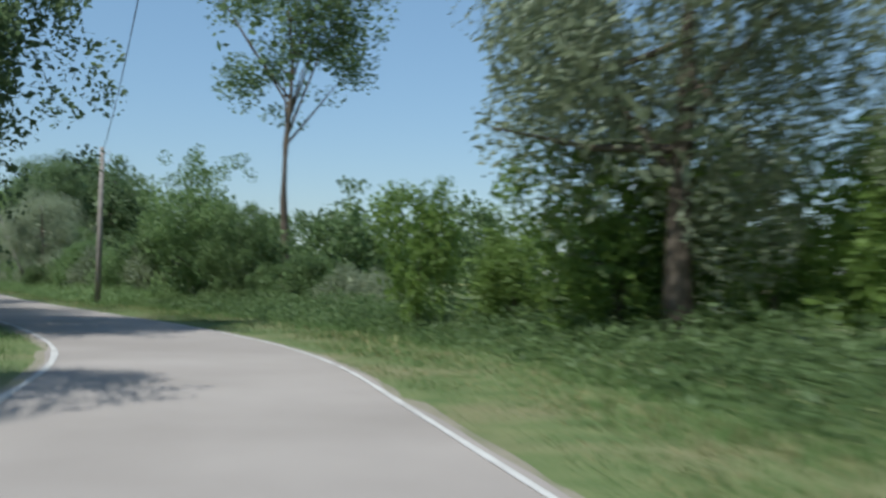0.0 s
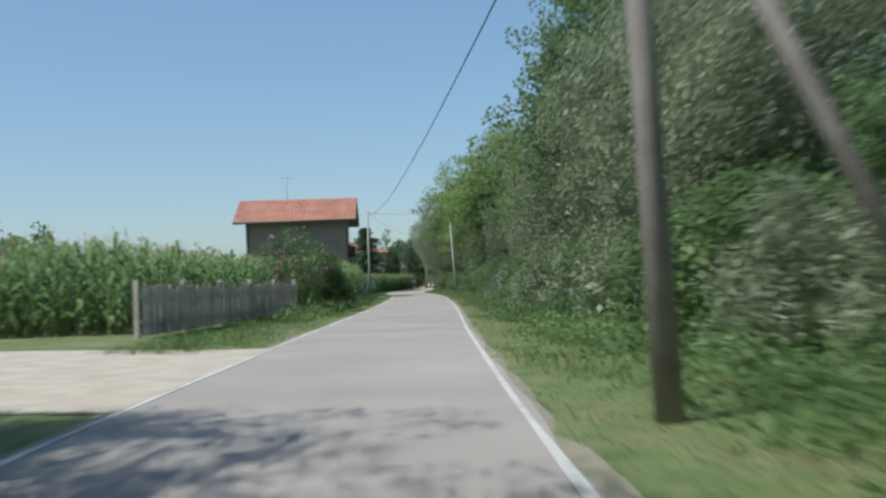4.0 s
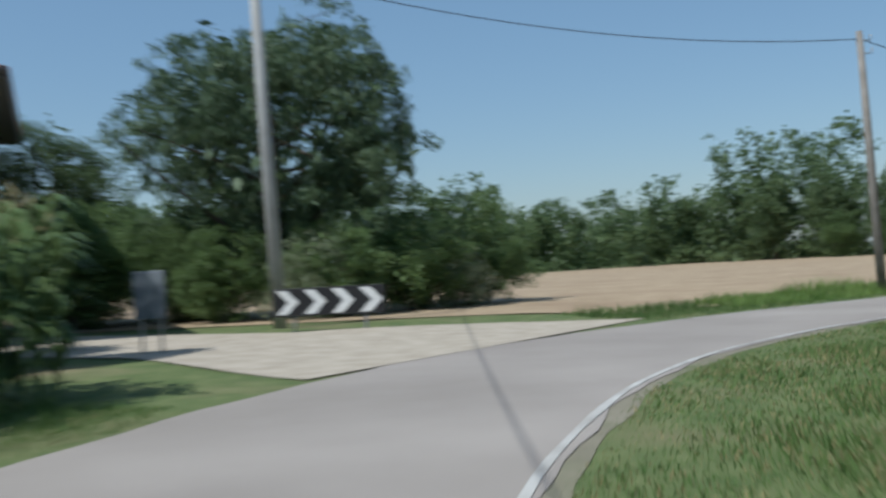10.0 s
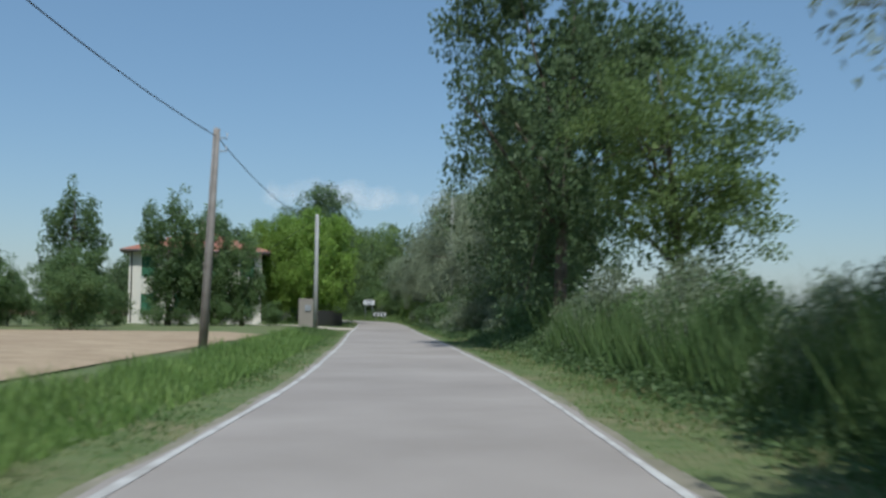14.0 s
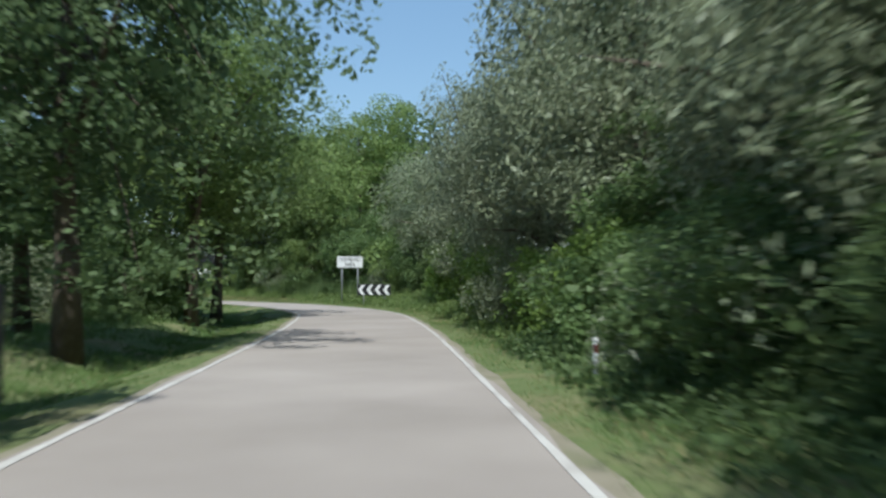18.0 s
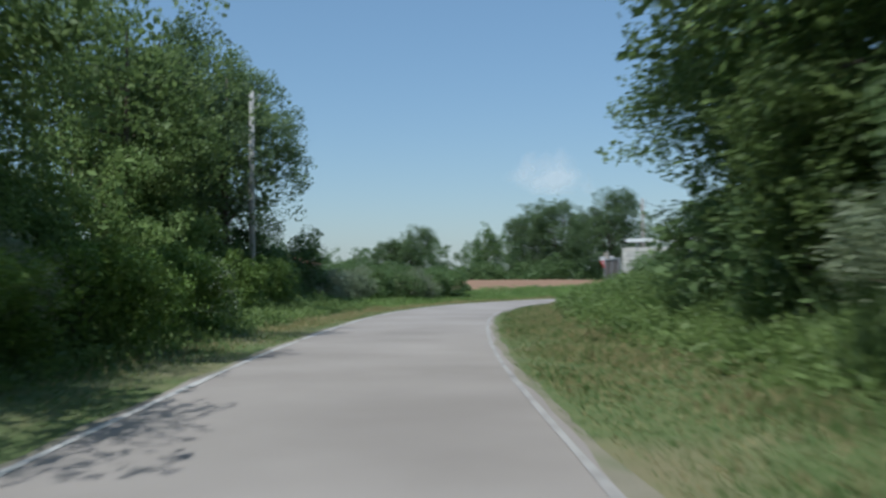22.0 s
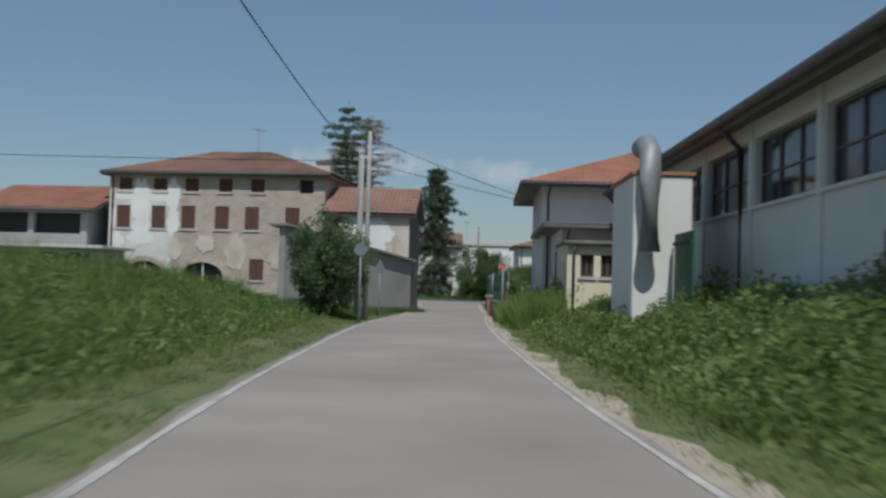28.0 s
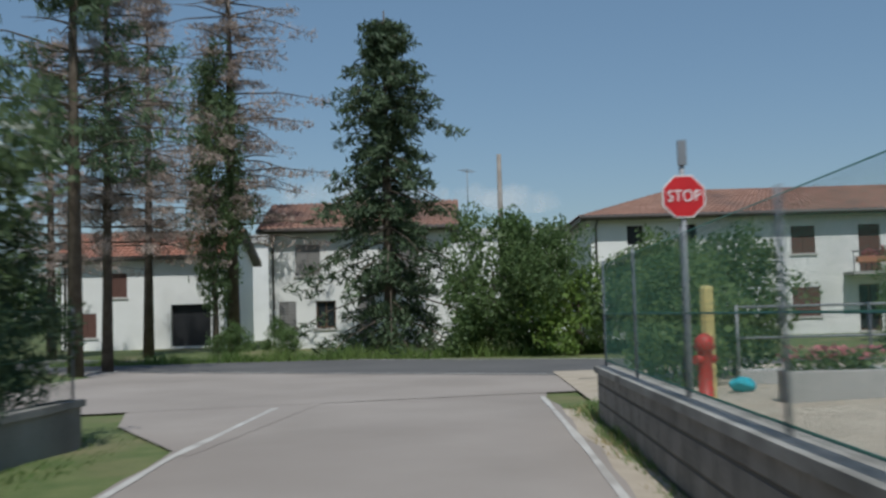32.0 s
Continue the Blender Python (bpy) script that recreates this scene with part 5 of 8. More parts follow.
def house(name, label, corner, u, L, D, eave, rise, roof, wall, tiles, wins, over=0.5, category="house", chimneys=(), base=None, shutter="shutter_brown", gutter=True, fascia="fascia", tile_size=0.26):
    """A house: corner is its wall's corner on the ground, u the way of its length, D its depth to the left of u.
    roof: "gable" (ridge along u), "cross" (ridge across), "hip" or "flat". wins: side -> list of (x0, x1, z0, z1, style)."""
    x, y = corner
    z = ground(x, y) if base is None else base
    root = thing(name, pose(x, y, z, 0, 0, math.degrees(math.atan2(u[1], u[0]))), label, category)
    bm = bmesh.new()
    for s, ln in (("S", L), ("E", D), ("N", L), ("W", D)):
        holed_wall(bm, side_pose(s, L, D), ln, eave, [w[:4] for w in wins.get(s, ())])
    bm.faces.new([bm.verts.new(p) for p in ((0, 0, eave), (L, 0, eave), (L, D, eave), (0, D, eave))])
    o, k = over, rise / (D / 2 if roof in ("gable", "hip") else L / 2)
    if roof == "gable":
        for xx in (0, L):
            bm.faces.new([bm.verts.new(p) for p in ((xx, 0, eave), (xx, D, eave), (xx, D / 2, eave + rise))])
        lo = eave - o * k
        slopes = [((-o, -o, lo), (L + o, -o, lo), (L + o, D / 2, eave + rise), (-o, D / 2, eave + rise)), ((L + o, D + o, lo), (-o, D + o, lo), (-o, D / 2, eave + rise), (L + o, D / 2, eave + rise))]
    elif roof == "cross":
        for yy in (0, D):
            bm.faces.new([bm.verts.new(p) for p in ((0, yy, eave), (L, yy, eave), (L / 2, yy, eave + rise))])
        lo = eave - o * k
        slopes = [((-o, D + o, lo), (-o, -o, lo), (L / 2, -o, eave + rise), (L / 2, D + o, eave + rise)), ((L + o, -o, lo), (L + o, D + o, lo), (L / 2, D + o, eave + rise), (L / 2, -o, eave + rise))]
    elif roof == "hip":
        lo, r = eave - o * k, min(D / 2, L / 2 - 0.3)
        p, q = (r, D / 2, eave + rise), (L - r, D / 2, eave + rise)
        a, b, c, d = (-o, -o, lo), (L + o, -o, lo), (L + o, D + o, lo), (-o, D + o, lo)
        slopes = [(a, b, q, p), (b, c, q, q), (c, d, p, q), (d, a, p, p)]
    else:
        lo = eave
        slopes = []
    part("wall", bm, wall, root)
    if slopes:
        rb, tb = bmesh.new(), bmesh.new()
        for s in slopes:
            slab(rb, s if s[2] != s[3] else s[:3], 0.14)
            tiled(tb, s, tile_size)
        ro = part("roof", rb, M[fascia], root)
        part("roof_tiles", tb, tiles, ro)
    else:
        rb = bmesh.new()
        box(rb, -o, L + o, -o, D + o, eave, eave + rise, 0.02)
        part("roof", rb, tiles, root)
    if gutter:
        g = bmesh.new()
        tube(g, [(-o, -o - 0.06, lo), (L + o, -o - 0.06, lo)], [0.07, 0.07], 8)
        gu = part("gutter", g, M[fascia], root)
        g = bmesh.new()
        tube(g, [(0.25, -o - 0.06, lo), (0.2, -0.08, lo - 0.35), (0.2, -0.08, 0.1)], [0.045] * 3, 8)
        part("downpipe", g, M["pipe"], root)
    for s, ws in wins.items():
        m = side_pose(s, L, D)
        for x0, x1, z0, z1, style in ws:
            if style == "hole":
                # no room behind: a black sheet closes the hole and imitates its darkness
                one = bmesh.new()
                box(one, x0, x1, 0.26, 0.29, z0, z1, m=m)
                part("opening", one, M["black"], root, "black sheet standing in for the unlit room behind")
            elif style == "door":
                one = bmesh.new()
                box(one, x0, x1, 0.14, 0.2, z0, z1, m=m)
                for j in range(3):
                    box(one, x0 + 0.1, x1 - 0.1, 0.11, 0.142, z0 + 0.15 + j * (z1 - z0) / 3.2, z0 + 0.6 + j * (z1 - z0) / 3.4, m=m)
                part("door", one, M[shutter], root)
            else:
                window(root, m, x0, x1, z0, z1, style, shutter)
    for cx, cy, ch in chimneys:
        one = bmesh.new()
        w = 0.15 if ch > 1.5 else 0.34
        box(one, cx - w, cx + w, cy - w, cy + w, eave, eave + ch)
        chim = part("chimney", one, M["sill"] if ch > 1.5 else M["flaking"], root)
        one = bmesh.new()
        box(one, cx - w - 0.06, cx + w + 0.06, cy - w - 0.06, cy + w + 0.06, eave + ch, eave + ch + 0.5 if ch > 1.5 else eave + ch + 0.14)
        part("chimney_cap", one, M["fascia"], chim)
    return root


def wins_row(x0, step, n, w, z0, h, style):
    return [(x0 + i * step, x0 + i * step + w, z0, z0 + h, style) for i in range(n)]


# brown house before the drive; its ridge runs away from the road
bh = house("brown_house", "plain taupe rendered house with red clay tile roof", (-54.88, 58.2), (0.82, 0.572), 8.3, 7.3, 6.9, 1.7, "gable", M["taupe_plaster"], M["tile"], {"E": [(2.2, 3.4, 4.1, 5.9, "white"), (5.2, 6.3, 4.4, 5.9, "shut"), (4.6, 5.7, 1.2, 2.5, "shut")]}, 0.95)
bal = one_box("balcony", (8.3, 8.86, 4.6, 7.2, 3.3, 3.46), M["concrete"], bh, 0.01)
for d in ((8.78, 8.86, 4.6, 7.2, 3.46, 4.5), (8.3, 8.78, 4.6, 4.68, 3.46, 4.5), (8.3, 8.78, 7.12, 7.2, 3.46, 4.5)):
    one_box("parapet", d, M["wood"], bal, 0.01, "dark wooden parapet")
# cream farmhouse along the road
house("cream_house", "long cream rendered two-storey house with brown shutters", (-62.3, 79.6), (-0.655, 0.756), 22.3, 8.5, 6.85, 1.7, "hip", M["plaster"], M["tile"], {"S": wins_row(2.4, 3.5, 6, 1.0, 4.3, 1.5, "shut") + wins_row(2.4, 3.5, 6, 1.0, 1.2, 1.4, "plain"), "W": wins_row(1.6, 3.6, 2, 1.0, 4.2, 1.4, "shut")}, 0.45, chimneys=((3.2, 1.8, 1.75), (13.5, 1.6, 1.9)), shutter="shutter_grey")
# house behind the corn
house("white_house", "pale rendered house with red hipped tile roof behind corn", (-92.4, 113.4), (0.68, 0.733), 10.8, 9.0, 5.95, 1.5, "hip", M["plaster"], M["tile"], {"S": wins_row(7.6, 3.0, 1, 1.1, 3.6, 1.4, "shut")}, 0.7, chimneys=((3.5, 1.7, 1.55), (9.7, 2.2, 1.6)))
# house with green shutters
house("cream_house", "cream two-storey house with dark green shutters", (-29.2, 222.2), (0.9, -0.436), 9.7, 8.0, 5.6, 1.4, "hip", M["plaster"], M["tile"], {"S": wins_row(0.9, 2.4, 4, 1.0, 3.5, 1.5, "shut") + wins_row(0.9, 2.4, 4, 1.0, 0.7, 1.5, "shut")}, 0.6, shutter="shutter_green", chimneys=((5, 3, 2.0),))
house("farm_shed", "low grey shed behind trees at the field edge", (-63.0, 214.0), (0.94, -0.341), 10, 6, 3.6, 0.3, "flat", M["grey_plaster"], M["roof_sheet"], {"S": [(2, 3, 1.4, 2.4, "plain"), (5, 6, 1.4, 2.4, "plain")]}, 0.6, category="shed")
# low red-roofed house far beyond the bushes
house("far_house", "far low house with long pale red tile roof", (-16.0, 407.0), (0.989, 0.147), 13.6, 8, 2.5, 1.1, "hip", M["plaster"], M["tile"], wins={"S": wins_row(1.5, 3.2, 4, 1.1, 1.0, 1.3, "shut")}, over=0.6)
# old stone farmhouse
up = [(a, a + 0.68, 5.1, 5.75) for a in (0.48, 2.26, 3.86, 5.56, 7.16, 9.56)]
mid = [(0.4, 1.1, 3.3, 4.4), (2.2, 2.9, 3.3, 4.4), (3.7, 4.4, 3.3, 4.4), (5.4, 6.1, 3.3, 4.4), (6.9, 7.6, 3.3, 4.4), (8.9, 9.6, 3.3, 4.4)]
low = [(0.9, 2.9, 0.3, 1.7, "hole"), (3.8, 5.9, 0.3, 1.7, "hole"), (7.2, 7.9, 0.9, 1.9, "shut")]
farm = house("stone_farmhouse", "old three-storey farmhouse of bare stone and peeling plaster", (54.45, 399.2), (0.737, -0.676), 10.8, 8.0, 6.1, 1.4, "hip", M["courses"], M["old_tile"], {"S": [(*w, "hole" if w[0] > 9 else "shut") for w in up] + [(*w, "shut") for w in mid] + low, "E": [(1.5, 2.4, 3.3, 4.4, "shut"), (4.5, 5.4, 3.3, 4.4, "shut")]}, 0.35, chimneys=((10.0, 3.0, 0.75),))


def flake(parent, cx, cz, rx, rz, material, seed, y=-0.012, name="plaster_patch"):
    """An irregular patch of plaster, or of bare wall, with a ragged edge."""
    r = random.Random(seed)
    o = [(cx + rx * k_ * math.cos(a), cz + rz * k_ * math.sin(a)) for a, k_ in ((2 * math.pi * i / 26, r.uniform(0.72, 1.12)) for i in range(26))]
    return part(name, prism(bmesh.new(), o, y, 0.01), material, parent)


for i, (cx, cz, rx, rz) in enumerate(((1.66, 3.4, 0.5, 0.5), (0.2, 3.9, 0.17, 0.9), (3.3, 3.6, 0.36, 0.7), (2.6, 4.85, 1.1, 0.26), (0.85, 4.85, 0.7, 0.22), (1.66, 4.6, 0.5, 1.15), (1.66, 2.8, 0.7, 0.4), (3.3, 4.85, 0.35, 0.9), (0.45, 2.6, 0.4, 0.5), (3.4, 2.3, 0.4, 0.6), (6.5, 2.2, 0.55, 0.9), (0.2, 5.0, 0.16, 0.8), (5.0, 2.6, 0.5, 0.5), (9.0, 2.0, 0.9, 0.7))):
    flake(farm, cx, cz, rx, rz, M["white_plaster" if i < 9 else "flaking"], 500 + i, -0.01 - 0.0025 * i)
pl_ = bmesh.new()
holed_wall(pl_, side_pose("S", 10.8, 8.0) @ Matrix.Translation((0, -0.008, 0)), 3.3, 5.15, [(0.4, 1.1, 3.3, 4.4), (2.2, 2.9, 3.3, 4.4), (0.9, 2.9, 0.3, 1.7)], 0.02)
part("old_plaster", pl_, M["old_white"], farm, "weathered white plaster on the left half")
for x0, x1 in ((0.9, 2.9), (3.8, 5.9)):
    fh, r = farm, (x1 - x0) / 2
    ring = [((x0 + x1) / 2 - (r + 0.18) * math.cos(k * math.pi / 12), 1.05 + 0.75 * (r + 0.18) / r * math.sin(k * math.pi / 12)) for k in range(13)]
    inner_ = [((x0 + x1) / 2 - r * math.cos(k * math.pi / 12), 1.05 + 0.65 * math.sin(k * math.pi / 12)) for k in range(13)]
    part("arch", prism(bmesh.new(), ring + inner_[::-1], -0.03, 0.1), M["stone"], fh, "worn stone and brick arch")
    for sgn in (0, 1):
        o = [p for p in inner_ if (p[0] <= (x0 + x1) / 2 + 1e-6) == (sgn == 0)]
        xe = x0 if sgn == 0 else x1
        o = o + [(xe, 1.7)]
        part("spandrel", prism(bmesh.new(), o, 0.004, 0.2), M["flaking"], fh)
    one_box("lintel_bar", (x0, x1, 0.1, 0.16, 0.98, 1.05), M["wood"], fh, 0)
    one_box("glazing_bar", ((x0 + x1) / 2 - 0.04, (x0 + x1) / 2 + 0.04, 0.1, 0.16, 0.3, 1.65), M["white"], fh, 0)
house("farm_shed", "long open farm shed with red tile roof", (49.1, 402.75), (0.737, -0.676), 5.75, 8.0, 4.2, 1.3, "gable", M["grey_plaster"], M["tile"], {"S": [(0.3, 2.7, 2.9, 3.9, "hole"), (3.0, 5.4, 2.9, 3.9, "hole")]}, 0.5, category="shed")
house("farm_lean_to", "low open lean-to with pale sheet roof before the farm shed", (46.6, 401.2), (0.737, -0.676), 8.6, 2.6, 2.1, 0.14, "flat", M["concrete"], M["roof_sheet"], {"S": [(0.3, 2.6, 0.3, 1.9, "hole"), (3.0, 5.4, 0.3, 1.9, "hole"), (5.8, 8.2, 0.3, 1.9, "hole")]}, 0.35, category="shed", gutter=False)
# barn whose gable stands at the road
barn = house("old_barn", "old whitewashed barn with patched plaster and clay tiles", (62.15, 390.9), (0.79, -0.613), 3.75, 5.6, 4.3, 1.3, "gable", M["flaking"], M["old_tile"], {"S": [(0.1, 0.6, 3.0, 3.9, "hole")], "E": [(1.3, 1.62, 1.75, 2.6, "hole"), (3.6, 3.95, 1.6, 2.2, "hole")]}, 0.3, category="barn", gutter=False, tile_size=0.2)
for k, (cx, cz, rx, rz, mt) in enumerate(((3.2, 2.75, 0.28, 0.5, "stone"), (2.75, 2.4, 0.16, 0.2, "stone"), (1.8, 3.3, 1.45, 0.85, "white_plaster"), (3.5, 1.2, 0.22, 0.5, "brick"))):
    flake(barn, cx, cz, rx, rz, M[mt], 540 + k, -0.012 - 0.003 * (mt == "stone"), "bare_patch" if mt != "white_plaster" else "plaster_patch")
for d in ((0.0, 0.1, -0.03, 0.05, 2.85, 4.05), (0.6, 0.72, -0.03, 0.05, 2.85, 4.05), (0.1, 0.6, -0.03, 0.05, 2.85, 3.0), (0.1, 0.6, -0.03, 0.05, 3.9, 4.05)):
    one_box("brick_surround", d, M["brick"], barn, 0.01)
for y0, y1, z0, z1 in ((1.3, 1.62, 1.75, 2.6), (3.6, 3.95, 1.6, 2.2)):
    for d in ((y0 - 0.16, y0, z0 - 0.14, z1 + 0.16), (y1, y1 + 0.16, z0 - 0.14, z1 + 0.16), (y0, y1, z0 - 0.14, z0), (y0, y1, z1, z1 + 0.16)):
        one_box("stone_surround", (3.74, 3.78, d[0], d[1], d[2], d[3]), M["old_concrete"], barn, 0.008)
gb = bmesh.new()
holed_wall(gb, side_pose("E", 3.75, 5.6) @ Matrix.Translation((0, -0.018, 0)), 5.6, 4.3, [(1.3, 1.62, 1.75, 2.6), (3.6, 3.95, 1.6, 2.2)], 0.03)
gb.faces.new([gb.verts.new(p) for p in ((3.768, 0, 4.3), (3.768, 5.6, 4.3), (3.768, 2.8, 5.6))])
part("gable_render", gb, M["dark_render"], barn, "dark weathered cement render")
# white house and annexes by the warehouse
house("white_house", "two-storey pale house with red hipped roof and wide eaves", (66.9, 381.2), (0.8, -0.6), 9.5, 8.7, 5.75, 1.6, "hip", M["lilac_plaster"], M["tile"], {"W": [(1.3, 1.8, 3.4, 4.7, "plain"), (4.4, 5.1, 3.5, 4.9, "shut"), (1.2, 2.0, 0.3, 2.3, "plain")], "N": [(2.0, 3.0, 3.4, 4.7, "shut"), (5.5, 6.5, 3.4, 4.7, "shut")]}, 0.95)
house("annex", "white-rendered single-storey annex with brown eaves", (63.9, 376.6), (0.8, -0.6), 8.0, 8.0, 3.22, 0.18, "flat", M["white_plaster"], M["fascia"], {"W": [(1.0, 1.5, 1.3, 2.5, "plain"), (2.9, 3.3, 1.7, 2.3, "plain"), (4.9, 5.9, 0.9, 2.5, "shut")], "S": [(1.5, 2.3, 1.3, 2.6, "plain")]}, 0.7, category="annex")
house("annex", "low cream annex with small windows at the warehouse end", (61.3, 373.35), (0.8, -0.6), 1.6, 4.0, 2.5, 0.1, "flat", M["cream_wall"], M["fascia"], {"S": [(0.42, 0.84, 1.45, 2.15, "plain"), (1.06, 1.5, 1.45, 2.15, "plain")], "W": [(0.6, 0.95, 1.2, 2.0, "plain"), (1.75, 2.1, 1.2, 2.0, "plain"), (2.9, 3.25, 1.2, 2.0, "plain")]}, 0.1, category="annex")
house("porch", "low cream rendered porch beside the cream annex", (62.62, 372.36), (0.8, -0.6), 1.35, 1.6, 1.75, 0.09, "flat", M["cream_wall"], M["fascia"], {}, 0.12, category="porch", gutter=False)
cn = thing("yard_canopy", pose(72.12, 388.16, 0, 0, 0, math.degrees(math.atan2(-0.6, 0.8))), "brown-edged sloping canopy on the yard side of the pale house", "canopy")
cb = bmesh.new()
slab(cb, ((0.5, 0.0, 4.1), (6.4, 0.0, 4.1), (6.4, 5.0, 3.5), (0.5, 5.0, 3.5)), 0.14)
part("roof", cb, M["fascia"], cn)
one_box("beam", (0.52, 6.38, 4.75, 4.87, 3.24, 3.38), M["wood"], cn, 0.01)
for xx in (3.6, 6.2):
    post(cn, xx, 4.8, 0.0, 3.26, 0.06, "wood")
# houses across the main road
house("white_house", "white two-storey house with old clay tile roof", (89.6, 431.7), (0.82, -0.572), 7.4, 7.0, 4.9, 1.3, "gable", M["white_plaster"], M["old_tile"], {"S": [(1.1, 2.1, 2.95, 4.2, "shut"), (0.4, 1.1, 0.9, 1.9, "shut"), (1.9, 2.7, 0.8, 1.9, "plain"), (3.6, 4.3, 0.1, 2.0, "door"), (5.2, 6.1, 2.95, 4.2, "shut")]}, 0.4, shutter="shutter_grey", chimneys=((3.2, 2.5, 1.0),))
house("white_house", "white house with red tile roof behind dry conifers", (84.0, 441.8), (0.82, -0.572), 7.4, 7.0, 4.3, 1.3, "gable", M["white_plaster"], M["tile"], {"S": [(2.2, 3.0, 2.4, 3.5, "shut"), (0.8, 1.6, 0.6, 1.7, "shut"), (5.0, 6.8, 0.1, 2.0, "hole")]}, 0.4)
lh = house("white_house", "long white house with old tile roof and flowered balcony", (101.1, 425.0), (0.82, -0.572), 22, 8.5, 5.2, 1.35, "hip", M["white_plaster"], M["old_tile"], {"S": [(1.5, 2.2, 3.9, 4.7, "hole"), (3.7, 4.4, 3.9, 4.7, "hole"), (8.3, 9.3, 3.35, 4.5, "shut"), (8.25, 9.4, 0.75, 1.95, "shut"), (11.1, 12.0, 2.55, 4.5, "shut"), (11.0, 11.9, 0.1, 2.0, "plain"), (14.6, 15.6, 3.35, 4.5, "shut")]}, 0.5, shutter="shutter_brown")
bal = one_box("balcony", (10.4, 13.4, -1.05, 0.0, 2.38, 2.52), M["concrete"], lh, 0.01)
for k in range(13):
    one_box("baluster", (10.45 + k * 0.235, 10.48 + k * 0.235, -1.02, -0.99, 2.52, 3.3), M["dark_fence"], bal, 0)
one_box("rail", (10.4, 13.4, -1.04, -0.97, 3.3, 3.36), M["dark_fence"], bal, 0.006)
one_box("flower_box", (10.5, 13.3, -1.28, -1.06, 2.85, 3.1), M["terracotta"], bal, 0.01)
fl = cloud(40, 1.4, 0.14, 0.2, 0.0, 0.2, 0.2, 420) + [11.9, -1.2, 3.2]
raw("foliage", *leaves(fl, 10, (0.06, 0.06, 0.06), 0.1, 0.06), M["mid_leaf"], bal)
raw("blossom", *leaves(fl, 14, (0.08, 0.08, 0.08), 0.09, 0.07), M["petal"], bal)
house("white_shed", "long white industrial shed behind the bushes", (96.0, 449.5), (0.82, -0.572), 24, 14, 5.7, 0.5, "flat", M["white_plaster"], M["roof_sheet"], {}, 0.2, category="shed", gutter=False)

# ---- long warehouse on the right ----
ux, uy = 0.5836, 0.8121
WL = 57.0
wx, wy = 32.6 + 0.9 * uy, 330.4 - 0.9 * ux
wh = thing("warehouse", pose(wx, wy, 0.3, 0, 0, math.degrees(math.atan2(uy, ux))), "long grey panelled warehouse with dark eaves and high windows", "warehouse")
bays = 14
bw = WL / bays
holes = []
for i in range(bays):
    holes.append((i * bw + 0.22, (i + 1) * bw - 0.22, 2.75, 4.15))
bm = bmesh.new()
wm = pose(WL, 0, 0, 0, 0, 180)
holed_wall(bm, wm, WL, 4.75, [(WL - b, WL - a, c, d) for a, b, c, d in holes], 0.25)
for xx in (0, WL):
    bm.faces.new([bm.verts.new(p) for p in ((xx, 0, -0.6), (xx, -14, -0.6), (xx, -14, 4.75), (xx, -7, 6.75), (xx, 0, 4.75))])
part("wall", bm, M["panel"], wh)
rb = bmesh.new()
slab(rb, ((-0.6, 0.6, 4.56), (-0.6, -7, 6.85), (WL + 0.6, -7, 6.85), (WL + 0.6, 0.6, 4.56)), 0.2)
slab(rb, ((-0.6, -7, 6.85), (-0.6, -15, 4.5), (WL + 0.6, -15, 4.5), (WL + 0.6, -7, 6.85)), 0.2)
roof = part("roof", rb, M["fascia"], wh)
for k, (x0, x1, z0, z1) in enumerate(holes):
    w = one_box("window", (x0, x1, -0.2, -0.14, z0, z0 + 0.07), M["fascia"], wh, 0)
    one_box("head_rail", (x0, x1, -0.2, -0.14, z1 - 0.07, z1), M["fascia"], w, 0)
    for j in range(4):
        xm = x0 + 0.03 + j * (x1 - x0 - 0.06) / 3
        one_box("mullion", (xm - 0.03, xm + 0.03, -0.2, -0.13, z0 + 0.07, z1 - 0.07), M["fascia"], w, 0)
    one_box("crossbar", (x0, x1, -0.198, -0.142, z0 + 0.62, z0 + 0.66), M["fascia"], w, 0)
    one_box("pane", (x0, x1, -0.19, -0.17, z0, z1), M["glass"], w, 0)
    one_box("sill", (x0 - 0.1, x1 + 0.1, -0.02, 0.07, z0 - 0.08, z0), M["panel"], w)
for i in range(bays + 1):
    one_box("pilaster", (i * bw - 0.13, i * bw + 0.13, 0.0, 0.05, -0.5, 4.7), M["panel"], wh)
    if i % 2 == 0:
        g = bmesh.new()
        tube(g, [(i * bw + 0.35, 0.63, 4.5), (i * bw + 0.35, 0.4, 4.25), (i * bw + 0.35, 0.14, 4.0), (i * bw + 0.35, 0.14, -0.4)], [0.07] * 4, 8)
        part("downpipe", g, M["pipe"], wh)
g = bmesh.new()
tube(g, [(-0.6, 0.68, 4.54), (WL + 0.6, 0.68, 4.54)], [0.1, 0.1], 8)
part("gutter", g, M["fascia"], wh)
for xx in (9, 22, 33):
    one_box("chimney", (xx - 0.16, xx + 0.16, -2.5, -2.18, 4.9, 7.6), M["white"], wh, 0.02)
for xx in (20.4, 28.6, 33.0):
    one_box("meter_box", (xx, xx + 0.55, 0.0, 0.22, 1.1, 1.9), M["red_steel"], wh, 0.02, "dark red metal meter box")

